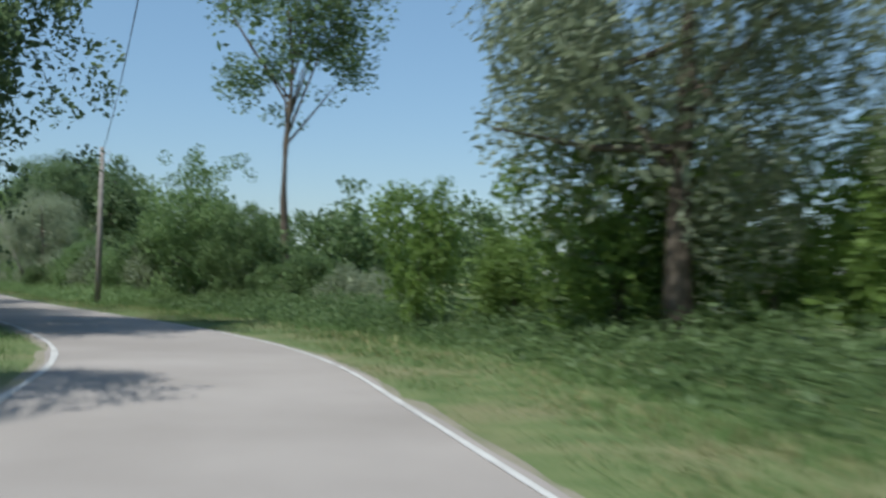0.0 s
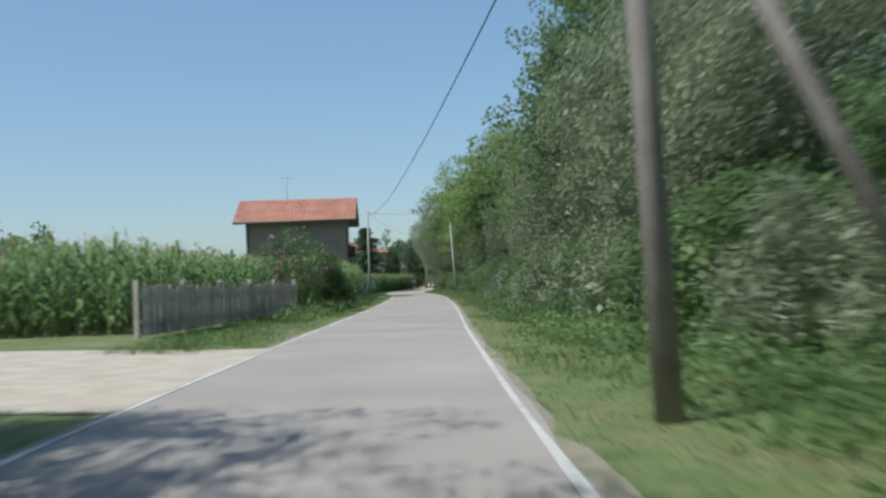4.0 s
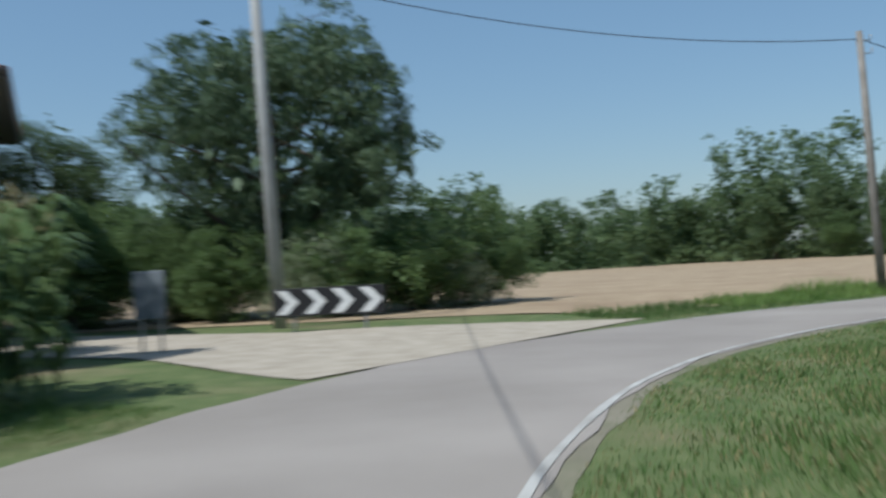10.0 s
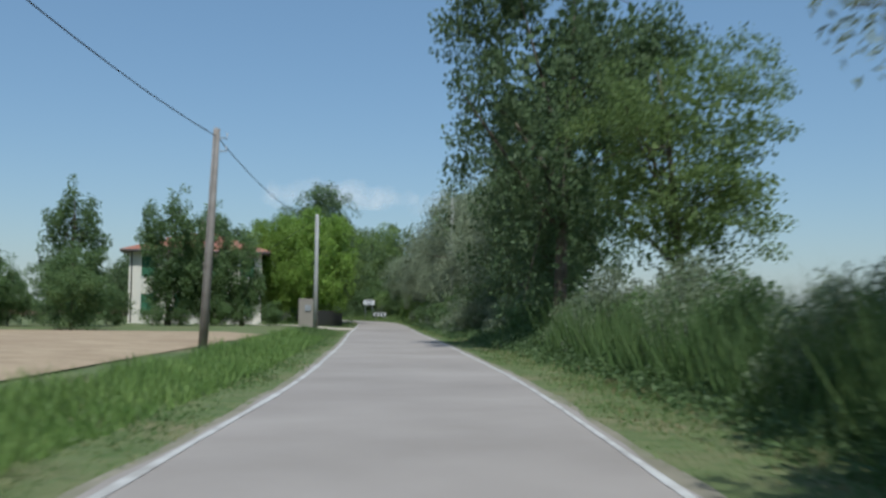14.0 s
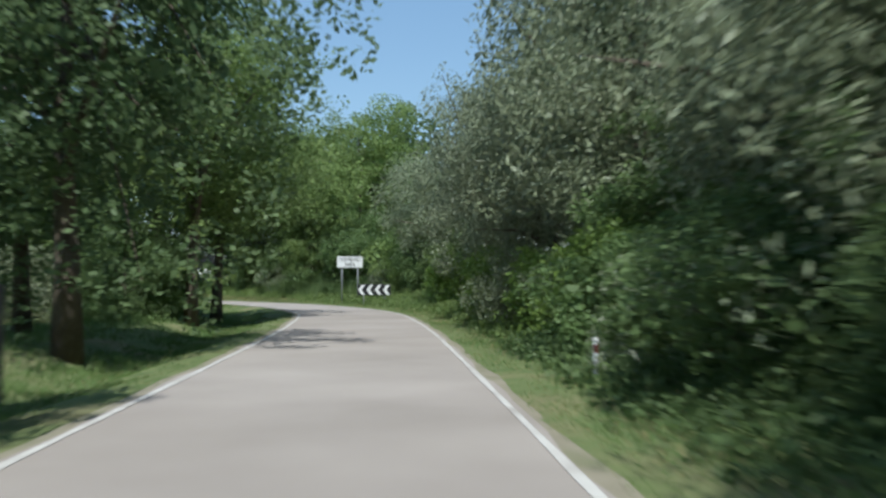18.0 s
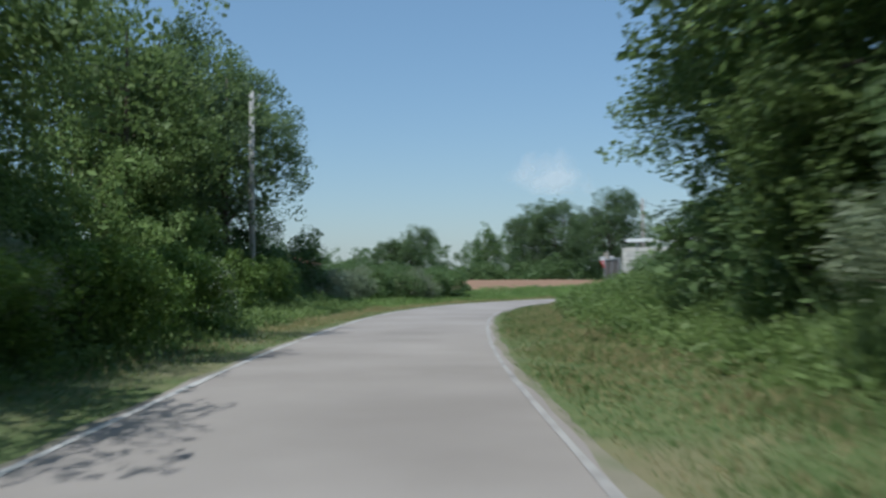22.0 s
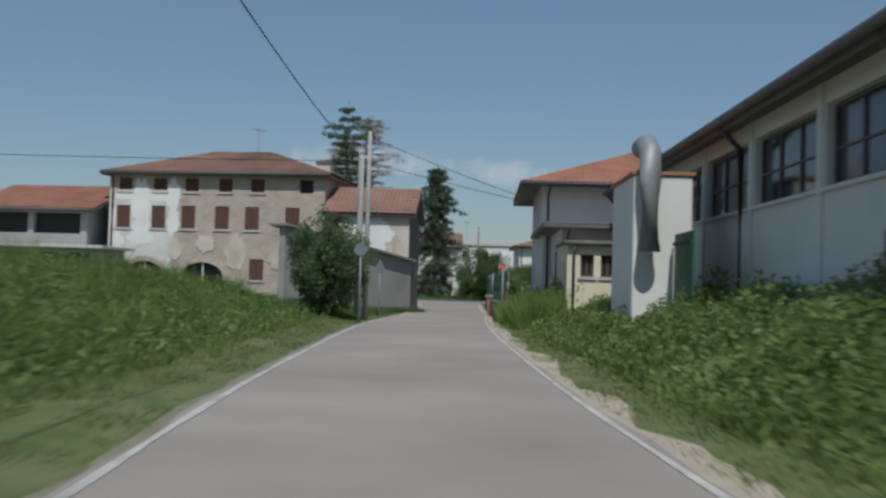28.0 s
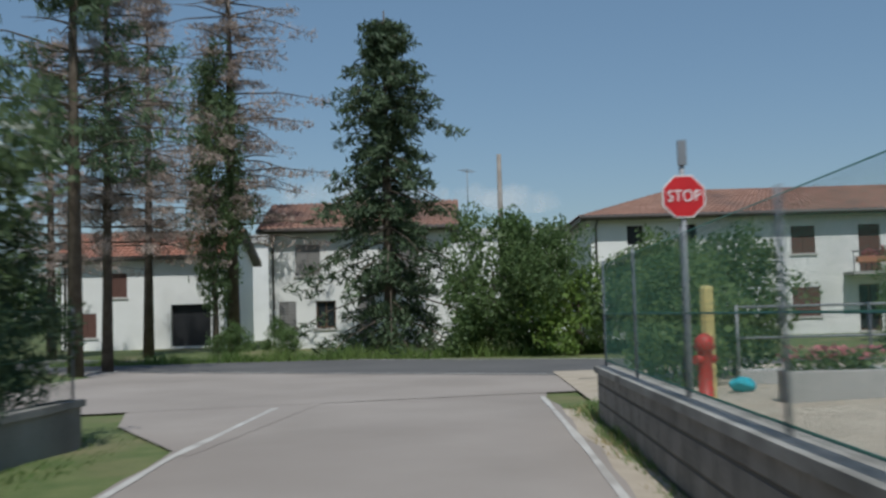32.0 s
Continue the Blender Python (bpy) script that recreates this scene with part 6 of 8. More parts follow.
# ---- poles and cables ----
def pole(x, y, height, lean=0.0, turn=0.0, material="pole_wood", radius=0.11, arms=True, label="weathered wooden utility pole with cable hooks"):
    z = ground(x, y)
    ob = thing("utility_pole", pose(x, y, z, 0, lean, turn), label, "utility pole", "poles along the road")
    bm = bmesh.new()
    tube(bm, [(0, 0, -0.3), (0, 0, height * 0.5), (0, 0, height)], [radius * 1.15, radius, radius * 0.8], 10)
    part("shaft", bm, M[material], ob)
    if arms:
        for k in (0.25, 0.6):
            b = bmesh.new()
            tube(b, [(0, 0, height - k), (0.28, 0, height - k), (0.28, 0, height - k + 0.14)], [0.018, 0.018, 0.03], 6)
            part("bracket", b, M["steel"], ob)
    return Matrix.Translation((x, y, z)) @ pose(0, 0, 0, 0, lean, turn) @ Vector((0, 0, height - 0.2))


def cable(a, b, sag, label="sagging black overhead cable", r=0.013):
    bm = bmesh.new()
    n = 18
    p = [Vector(a).lerp(Vector(b), i / n) - Vector((0, 0, 4 * sag * (i / n) * (1 - i / n))) for i in range(n + 1)]
    tube(bm, p, [r] * (n + 1), 5)
    return tagged(part("cable", bm, M["wire"]), label, "cable", "overhead cables")


P1 = pole(21.6, -25.25, 6.3)
P2 = pole(1.0, 3.1, 5.7, -2, 33)
P3 = pole(-55.9, 76.9, 8.4, material="concrete", label="slim grey concrete utility pole")
P4 = pole(-37.5, 63.3, 5.9, -3.5, 30, "concrete", 0.09, label="thin leaning pale pole before the trees")
P5 = pole(-80.5, 125.4, 8.3, -1.5, 40, "concrete", 0.14, label="stout grey concrete pole beside the arrow board")
P6 = pole(-68.5, 135.45, 6.9, -1.5, 20)
P7 = pole(-59.3, 150.2, 6.2)
P8 = pole(-43.6, 173.3, 5.9, 2.2, -30)
P9 = pole(-24.6, 201.9, 7.0, material="concrete", radius=0.13, label="grey concrete utility pole by the drive")
P10 = pole(6.8, 304.5, 8.0, material="concrete", label="grey concrete utility pole under trees")
P11 = pole(28.0, 336.6, 6.6, -1.0, -30)
P12 = pole(58.6, 381.85, 6.0, material="concrete", radius=0.12, label="pale concrete utility pole before the farm")
P13 = pole(57.5, 379.4, 6.5, material="concrete", radius=0.08, label="second pale concrete utility pole before the farm")
P15 = pole(-47.0, 150.4, 9.5, material="pole_wood", radius=0.13, label="tall weathered pole among the roadside trees")
P16 = pole(-13.4, 203.3, 9.0, material="concrete", radius=0.12, label="tall concrete pole among the willows")
P14 = pole(92.0, 419.4, 6.4, label="bare pole across the main road", arms=False, radius=0.09)
b = bmesh.new()
tube(b, [(0.92, 3.05, 5.45), (3.3, 3.4, -0.1)], [0.075, 0.09], 8)
tagged(part("pole_strut", b, M["pole_wood"]), "slanting wooden strut propping the utility pole", "pole strut")
for a, c, sag in ((P1, P2, 0.5), (P1 + Vector((12, -24, 1.5)), P1, 0.5), (P2, P3, 1.2), (P3, P5, 0.8), (P5, P6, 0.6), (P6, P7, 0.5), (P7, P8, 0.5), (P8, P9, 0.6), (P9, P10, 2.0), (P11, P12, 0.9), (P12, P12 + Vector((60, 22, 1.0)), 1.2), (P3, P3 + Vector((-14, -2, -1.5)), 0.3), (P3, P3 + Vector((22, 14, -0.5)), 0.3), (P12, P12 + Vector((-38, 20, 0.3)), 0.5), (P13, P13 + Vector((52, 30, -0.2)), 0.9)):
    cable(a, c, sag)

# ---- signs ----


def arrow_board(x, y, z, heading, flip, wide=2.4, high=0.6, label=""):
    """A board of four white chevrons on black; its face looks along local -y."""
    ob = thing("arrow_board", pose(x, y, z, 0, 0, heading), label, "road sign")
    one_box("board", (-wide / 2, wide / 2, 0, 0.04, 0.45, 0.45 + high), M["black"], ob, 0.008)
    n, w = 4, wide / 4
    for i in range(n):
        x0 = -wide / 2 + (i + 0.12) * w
        a, c, t = x0, x0 + 0.42 * w, 0.4 * w
        lo, mi, hi = 0.49, 0.45 + high / 2, 0.41 + high
        o = [(a, lo), (a + t, lo), (c + t, mi), (a + t, hi), (a, hi), (c, mi)]
        if flip:
            o = [(-p, q) for p, q in o]
        part("chevron", prism(bmesh.new(), o, -0.006, 0.004), M["white"], ob)
    for px_ in (-wide * 0.32, wide * 0.32):
        post(ob, px_, 0.07, -0.3, 0.45 + high * 0.9, 0.035)
    return ob


def writing(text, size, m, material, parent, name="writing", stretch=1.0):
    cu_ = bpy.data.curves.new(name, "FONT")
    cu_.body, cu_.size, cu_.align_x, cu_.align_y, cu_.extrude = text, size, "CENTER", "CENTER", 0.002
    tmp = bpy.data.objects.new(name, cu_)
    scene.collection.objects.link(tmp)
    bpy.context.view_layer.update()
    me = bpy.data.meshes.new_from_object(tmp.evaluated_get(bpy.context.evaluated_depsgraph_get()))
    bpy.data.objects.remove(tmp)
    me.materials.clear()
    me.materials.append(material)
    me.transform(m @ Matrix.Diagonal((stretch, 1, 1, 1)))
    ob = new(name, me)
    ob.parent = parent
    return ob


UPRIGHT = pose(0, -0.012, 0, 90)
arrow_board(-78.45, 124.2, 0.0, 14.0, False, 2.4, 0.58, "black and white arrow board on the outside of the sharp bend")
arrow_board(14.68, 256.72, 0.1, -28.0, True, 1.75, 0.6, "black and white arrow board on the outside of the wooded bend")
ts = thing("town_sign", pose(15.75, 261.15, 0.15, 0, 0, -29), "white town name sign on two grey posts", "road sign")
one_box("board", (-0.72, 0.72, 0, 0.03, 1.92, 2.58), M["white"], ts, 0.006)
for d in ((-0.7, 0.7, -0.004, 0, 2.55, 2.565), (-0.7, 0.7, -0.004, 0, 1.935, 1.95)):
    one_box("border", d, M["black"], ts, 0)
writing("PIOMBINO", 0.27, Matrix.Translation((0, 0, 2.38)) @ UPRIGHT, M["black"], ts, stretch=0.92)
writing("DESE", 0.27, Matrix.Translation((0, 0, 2.1)) @ UPRIGHT, M["black"], ts)
for xx in (-0.45, 0.45):
    post(ts, xx, 0.06, -0.3, 2.5, 0.035)
bb = thing("town_sign", pose(9.7, 267.0, 0.0, 0, 0, -2), "dark back of a town sign on two posts", "road sign")
one_box("board", (-0.95, 0.62, 0, 0.03, 2.05, 2.85), M["black"], bb, 0.006)
for xx in (-0.75, 0.3):
    post(bb, xx, -0.05, -0.3, 2.8, 0.035)
st = thing("warning_sign", pose(22.5, 319.9, 0.35, 0, 0, -20), "give-way triangle with a STOP 150 m plate above", "road sign")
post(st, 0, 0.05, -0.5, 1.95, 0.03)
one_box("plate", (-0.35, 0.35, 0, 0.02, 1.72, 1.97), M["white"], st, 0.006)
for d in ((-0.35, 0.35, -0.004, 0, 1.958, 1.97), (-0.35, 0.35, -0.004, 0, 1.72, 1.732)):
    one_box("border", d, M["black"], st, 0)
writing("STOP", 0.16, Matrix.Translation((-0.14, 0, 1.845)) @ UPRIGHT, M["black"], st, stretch=0.75)
writing("150m", 0.105, Matrix.Translation((0.2, 0, 1.835)) @ UPRIGHT, M["black"], st, stretch=0.8)
part("triangle", prism(bmesh.new(), [(-0.36, 1.7), (0, 1.08), (0.36, 1.7)], 0.0, 0.02), M["red"], st)
part("triangle_field", prism(bmesh.new(), [(-0.24, 1.63), (0, 1.22), (0.24, 1.63)], -0.006, 0.004), M["white"], st)
so = thing("stop_sign", pose(81.0, 401.9, 0.25, 0, 0, -34), "red octagonal STOP sign on a steel post", "road sign")
post(so, 0, 0.05, -0.3, 2.95, 0.03)
oc = [(0.245 / math.cos(math.pi / 8) * math.cos(math.pi / 8 + k * math.pi / 4), 2.3 + 0.245 / math.cos(math.pi / 8) * math.sin(math.pi / 8 + k * math.pi / 4)) for k in range(8)]
part("rim", prism(bmesh.new(), oc, 0.0, 0.02), M["white"], so)
part("face", prism(bmesh.new(), [(a * 0.93, 2.3 + (c - 2.3) * 0.93) for a, c in oc], -0.005, 0.004), M["red"], so)
writing("STOP", 0.19, Matrix.Translation((0, -0.004, 2.3)) @ UPRIGHT, M["white"], so, stretch=0.85)
part("second_sign", prism(bmesh.new(), [(-0.05, 2.66), (0.05, 2.66), (0.05, 2.95), (-0.05, 2.95)], 0.0, 0.03), M["sign_back"], so)
for x, y, h, lab in ((72.4, 400.7, 2.9, "grey back of a triangular road sign"), (55.6, 376.5, 2.5, "grey round back of a road sign by the farm"), (58.3, 379.8, 2.1, "grey back of a triangular road sign by the poles")):
    sg = thing("road_sign", pose(x, y, ground(x, y), 0, 0, -35), lab, "road sign")
    post(sg, 0, 0, -0.3, h, 0.03)
    if x > 65:
        one_box("lower_plate", (-0.24, 0.24, -0.05, -0.03, h - 0.82, h - 0.64), M["sign_back"], sg, 0.004)
    if h != 2.5:
        part("plate", prism(bmesh.new(), [(-0.32, h - 0.6), (0.32, h - 0.6), (0, h)] if x > 65 else [(-0.26, h - 0.46), (0.26, h - 0.46), (0, h)], -0.05, -0.03), M["sign_back"], sg)
    else:
        part("plate", prism(bmesh.new(), [(0.2 * math.cos(k * math.pi / 12), h - 0.2 + 0.2 * math.sin(k * math.pi / 12)) for k in range(24)], -0.05, -0.03), M["sign_back"], sg)
sb = thing("road_sign", pose(-79.0, 119.6, 0, 0, 0, 10), "blue-grey back of a small sign at the side road", "road sign")
post(sb, -0.18, 0, -0.2, 1.5, 0.025)
post(sb, 0.18, 0, -0.2, 1.5, 0.025)
one_box("plate", (-0.3, 0.3, -0.04, -0.02, 0.7, 1.5), M["sign_back"], sb, 0.01)
dp = thing("guard_post", pose(-66.9, 107.4, -0.05, 0, 2, 0), "dark wooden stake at the bend", "post")
post(dp, 0, 0, -0.3, 1.5, 0.05, "wood", "stake")
dl = thing("edge_marker", stand(18.75, 3.4), "short white roadside edge marker post", "marker post", "edge markers")
post(dl, 0, 0, -0.2, 0.55, 0.035, "white", "shaft")
one_box("reflector", (-0.025, 0.025, -0.043, -0.025, 0.36, 0.46), M["red"], dl, 0.004)

# ---- walls, fences, gates ----


def wall_run(name, a, b, height, thick, material, label, cap=None, base=-0.4, h2=None):
    a, b = Vector((*a, 0)), Vector((*b, 0))
    ang = math.degrees(math.atan2(b.y - a.y, b.x - a.x))
    L = (b - a).length
    ob = thing(name, pose(a.x, a.y, 0, 0, 0, ang), label, "wall")
    h2 = height if h2 is None else h2
    bm_ = prism(bmesh.new(), [(0, base), (L, base), (L, h2), (0, height)], -thick / 2, thick / 2)
    part("body", bm_, material, ob)
    if cap:
        part("coping", prism(bmesh.new(), [(-0.03, height), (L + 0.03, h2), (L + 0.03, h2 + 0.07), (-0.03, height + 0.07)], -thick / 2 - 0.04, thick / 2 + 0.04), cap, ob)
    return ob


def mesh_fence(a, b, z0, height, label, step=0.075, posts=2.4, wirey="green_mesh"):
    """A wire mesh fence between two places: posts and single wires."""
    a, b = Vector((*a, 0)), Vector((*b, 0))
    L = (b - a).length
    ob = thing("mesh_fence", pose(a.x, a.y, z0, 0, 0, math.degrees(math.atan2(b.y - a.y, b.x - a.x))), label, "fence")
    n = max(1, round(L / posts))
    for k in range(n + 1):
        post(ob, L * k / n, 0, -0.2, height + 0.05, 0.015, "sign_back")
    v, f = [], []

    def bar(x0, z0_, x1, z1, w=0.0014):
        i = len(v)
        dx, dz = x1 - x0, z1 - z0_
        l = math.hypot(dx, dz)
        nx, nz = -dz / l * w, dx / l * w
        v.extend([(x0 + nx, -w, z0_ + nz), (x1 + nx, -w, z1 + nz), (x1 - nx, w, z1 - nz), (x0 - nx, w, z0_ - nz)])
        f.append((i, i + 1, i + 2, i + 3))

    x = 0.0
    while x < L:
        bar(x, 0, min(L, x + height), min(height, L - x) if x + height > L else height)
        bar(x, height, min(L, x + height), max(0.0, height - (L - x)) if x + height > L else 0.0)
        x += step
    for z in (0.03, height * 0.5, height):
        bar(0, z, L, z, 0.006)
    raw("mesh", v, f, M[wirey], ob)
    return ob


wall_run("garden_wall", (62.35, 377.7), (66.5, 383.9), 0.62, 0.22, M["wall_blocks"], "low stained concrete garden wall before the pale house", M["yard_concrete"])
wall_run("garden_wall", (66.5, 383.9), (80.6, 402.85), 0.62, 0.22, M["wall_blocks"], "low stained concrete garden wall along the road", M["yard_concrete"], h2=0.55)
mesh_fence((62.4, 377.7), (66.5, 383.9), 0.68, 1.05, "green wire mesh fence before the pale house")
mesh_fence((66.55, 383.95), (80.55, 402.8), 0.66, 1.15, "green wire mesh fence on the low wall")
x, y = 66.4, 383.85
bp = thing("gate_pillar", pose(x, y, 0, 0, 0, 35), "small red brick pillar with a steel post on top", "pillar")
for k in range(9):
    for j in range(2):
        one_box("brick", ((-0.19, 0.0)[j] + 0.005, (-0.0, 0.19)[j] - 0.005, -0.17, 0.17, 0.02 + k * 0.085, 0.095 + k * 0.085), M["brick"], bp, 0.006)
one_box("coping", (-0.24, 0.24, -0.22, 0.22, 0.79, 0.87), M["concrete"], bp, 0.01)
post(bp, 0, 0, 0.85, 1.75, 0.035)
post(thing("steel_post", pose(62.3, 377.9, 0.2), "thin grey steel fence post", "post"), 0, 0, -0.3, 1.7, 0.04, "sign_back")
# wall between the farm and the barn
yw = wall_run("yard_wall", (57.0, 385.06), (65.05, 388.5), 3.35, 0.3, M["grey_plaster"], "high grey rendered wall with sloping coping beside the barn", None, h2=2.25)
ywl = math.hypot(8.05, 3.44)
part("coping", prism(bmesh.new(), [(-0.2, 3.37), (ywl, 2.27), (ywl, 2.37), (-0.2, 3.47)], -0.42, 0.5), M["old_concrete"], yw, "weathered grey sloping coping")
yv = one_box("window", (1.05, 1.8, -0.18, -0.148, 1.85, 2.4), M["wood"], yw, 0.004)
for k in range(2):
    one_box("pane", (1.1 + k * 0.34, 1.41 + k * 0.34, -0.188, -0.176, 1.9, 2.35), M["glass"], yv, 0)
# low dark wall and mesh below the hedge before the junction
hw0, hw1 = (tuple(float(c) for c in at(s, o)) for s, o in ((31.95, -3.5), (33.0, -3.3)))
wall_run("garden_wall", hw0, hw1, 0.42, 0.18, M["old_concrete"], "low dark mossy wall below the hedge", M["old_concrete"])
mesh_fence(hw0, hw1, 0.46, 0.95, "green wire mesh fence before the dark hedge")
# brown house drive, cream house garden
wall_run("garden_wall", tuple(float(c) for c in at(8.15, -4.4)), tuple(float(c) for c in at(9.5, -4.05)), 0.55, 0.2, M["old_concrete"], "low dark stained garden wall", M["old_concrete"])
mesh_fence(tuple(float(c) for c in at(8.15, -4.4)), tuple(float(c) for c in at(9.5, -4.05)), 0.6, 0.95, "green wire mesh garden fence on a low wall")
wall_run("garden_wall", tuple(float(c) for c in at(7.72, -5.0)), tuple(float(c) for c in at(8.1, -4.8)), 0.6, 0.2, M["old_concrete"], "low dark stained garden wall", M["old_concrete"])
for s, o in ((7.72, -5.6), (7.93, -5.4)):
    gp = thing("gate_pillar", stand(s, o), "dark concrete gate pillar", "pillar", "gate pillars")
    one_box("shaft", (-0.3, 0.3, -0.3, 0.3, -0.2, 1.95), M["old_concrete"], gp, 0.02)
    one_box("coping", (-0.36, 0.36, -0.36, 0.36, 1.95, 2.05), M["old_concrete"], gp, 0.02)
gx_, gy_ = (float(c) for c in at(7.75, -5.6))
gx2, gy2 = (float(c) for c in at(7.91, -5.4))
gd = thing("garden_gate", pose(gx_, gy_, 0.1, 0, 0, math.degrees(math.atan2(gy2 - gy_, gx2 - gx_))), "dark closed sheet metal garden gate between pillars", "gate")
gw_ = math.hypot(gx2 - gx_, gy2 - gy_)
for k in range(2):
    leaf_ = one_box("leaf", (0.32 + k * (gw_ / 2 - 0.3), gw_ / 2 + k * (gw_ / 2 - 0.34), -0.02, 0.02, 0.02, 1.6), M["dark_fence"], gd, 0.006)
    for zz in (0.1, 0.8, 1.5):
        one_box("rail", (0.32 + k * (gw_ / 2 - 0.3), gw_ / 2 + k * (gw_ / 2 - 0.34), -0.045, -0.02, zz, zz + 0.06), M["dark_fence"], leaf_, 0.004)
sc = thing("fence_screen", stand(8.95, -4.4), "green and white sheets hung on the garden fence", "fence screen")
for j, (mt, w) in enumerate((("green_mesh", 2.6), ("roof_sheet", 2.2))):
    one_box("sheet", (-0.02, 0.02, j * 3.4, j * 3.4 + w * 0.6, 0.55, 1.45), M[mt], sc, 0.004)
# board fence by the field entrance
fx0, fy0 = (float(c) for c in at(4.93, -5.7))
fx1, fy1 = (float(c) for c in at(5.6, -4.4))
fl_ = math.hypot(fx1 - fx0, fy1 - fy0)
fp = thing("board_fence", pose(fx0, fy0, ground(fx0, fy0), 0, 0, math.degrees(math.atan2(fy1 - fy0, fx1 - fx0))), "pale weathered wooden board fence by the field entrance", "fence")
fr = random.Random(77)
for k in range(int(fl_ / 0.19)):
    q = k * 0.19
    one_box("board", (q, q + 0.17, -0.012 + fr.uniform(-0.01, 0.01), 0.012, 0.06, 1.22 + fr.uniform(-0.1, 0.08)), M["grey_wood"], fp, 0.004)
for z in (0.35, 0.95):
    one_box("rail", (0, fl_, 0.014, 0.07, z, z + 0.09), M["grey_wood"], fp, 0.006)
for k in range(6):
    one_box("post", (k * fl_ / 5 - 0.06, k * fl_ / 5 + 0.06, 0.07, 0.19, -0.3, 1.38), M["grey_wood"], fp, 0.01)
# red gate posts and dark hedge fence by the thuja
for x, y in ((-19.4, 211.7), (-18.3, 213.9)):
    rp = thing("gate_post", pose(x, y, ground(x, y), 0, 0, -30), "rusty red steel gate post", "post", "red gate posts")
    one_box("shaft", (-0.08, 0.08, -0.08, 0.08, -0.2, 1.3), M["red_steel"], rp, 0.015)
    one_box("cap", (-0.1, 0.1, -0.1, 0.1, 1.3, 1.34), M["red_steel"], rp, 0.01)
dx_, dy_ = 7.1, 8.6
df = thing("board_fence", pose(-17.9, 213.8, 0.0, 0, 0, math.degrees(math.atan2(dy_, dx_))), "dark stained board fence under the conifer", "fence")
for k in range(37):
    one_box("board", (k * 0.3, k * 0.3 + 0.28, -0.02, 0.02, 0.0, 1.25), M["dark_fence"], df, 0.006)
for z in (0.3, 1.0):
    one_box("rail", (0, 11.1, 0.02, 0.06, z, z + 0.08), M["dark_fence"], df, 0.006)
sh = thing("gate_house_post", pose(-22.9, 206.0, 0.1, 0, 0, -30), "dark hedge-grown gate pier with letter box", "pillar")
one_box("shaft", (-0.6, 0.6, -0.3, 0.3, -0.2, 1.9), M["taupe_plaster"], sh, 0.02)
one_box("letter_box", (-0.2, 0.2, -0.36, -0.3, 1.1, 1.5), M["steel"], sh, 0.01)

# ---- block pillar, sheet gate and block wall at the yard beside the bend ----
pl = thing("gate_pillar", pose(22.35, 318.95, 0.2, 0, 0, -22), "rough grey-brown stone block gate pillar", "pillar")
for k in range(11):
    j = 0.012 * ((k * 7) % 5 - 2)
    one_box("block", (-0.13 + j, 0.13 + j, -0.16, 0.16, -0.2 + k * 0.225, 0.015 + k * 0.225), M["pillar_block"], pl, 0.018)
gx0, gy0, gx1, gy1 = 22.2, 318.6, 22.3, 315.4
gt = thing("sheet_gate", pose(gx0, gy0, 0.55, 0, 0, math.degrees(math.atan2(gy1 - gy0, gx1 - gx0))), "brown ribbed sheet metal gate in a steel surround", "gate")
gl = math.hypot(gx1 - gx0, gy1 - gy0)
for k in range(16):
    one_box("sheet", (k * gl / 16, (k + 0.92) * gl / 16, -0.02, 0.02, 0.12, 1.5), M["brown_sheet"], gt, 0.008)
for d in ((0, gl, -0.05, 0.05, 0, 0.12), (0, gl, -0.05, 0.05, 1.5, 1.58)):
    one_box("rail", d, M["steel"], gt, 0.01)
for xx in (0.0, gl / 2, gl):
    one_box("stile", (xx - 0.04, xx + 0.04, -0.05, 0.05, 0, 1.6), M["steel"], gt, 0.01)
bw_ = thing("block_wall", pose(22.4, 315.1, 0.4, 0, 0, -18), "pale concrete block wall of a yard shed", "wall")
for r_ in range(11):
    for c_ in range(12):
        x0 = c_ * 0.41 - (0.2 if r_ % 2 and c_ else 0.0)
        one_box("block", (x0, x0 + (0.39 if not (r_ % 2 and c_ == 0) else 0.19), -0.1, 0.1, -0.1 + r_ * 0.21, 0.095 + r_ * 0.21), M["block"], bw_, 0.012)
one_box("core", (0.02, 4.7, -0.085, 0.085, -0.4, 2.19), M["concrete"], bw_, 0)
sr = thing("shed_roof", pose(22.62, 315.1, 2.95, 0, 0, -18), "pale corrugated sheet roof on steel posts above the block wall", "roof")
rb_ = bmesh.new()
rib = [(k * 0.075, 0.03 if k % 2 else 0.0) for k in range(70)]
prism(rb_, rib + [(x_, z_ - 0.012) for x_, z_ in reversed(rib)], -0.22, 1.9)
part("sheet", rb_, M["roof_sheet"], sr)
one_box("fascia", (-0.02, 5.2, -0.25, -0.225, -0.1, 0.07), M["white"], sr, 0.006, "white sheet metal fascia")
for xx in (0.5, 4.6):
    post(sr, xx, -0.15, -0.55, 0.0, 0.035)
    one_box("beam", (xx - 0.05, xx + 0.05, -0.2, 1.85, -0.1, -0.014), M["brown_sheet"], sr, 0.01)

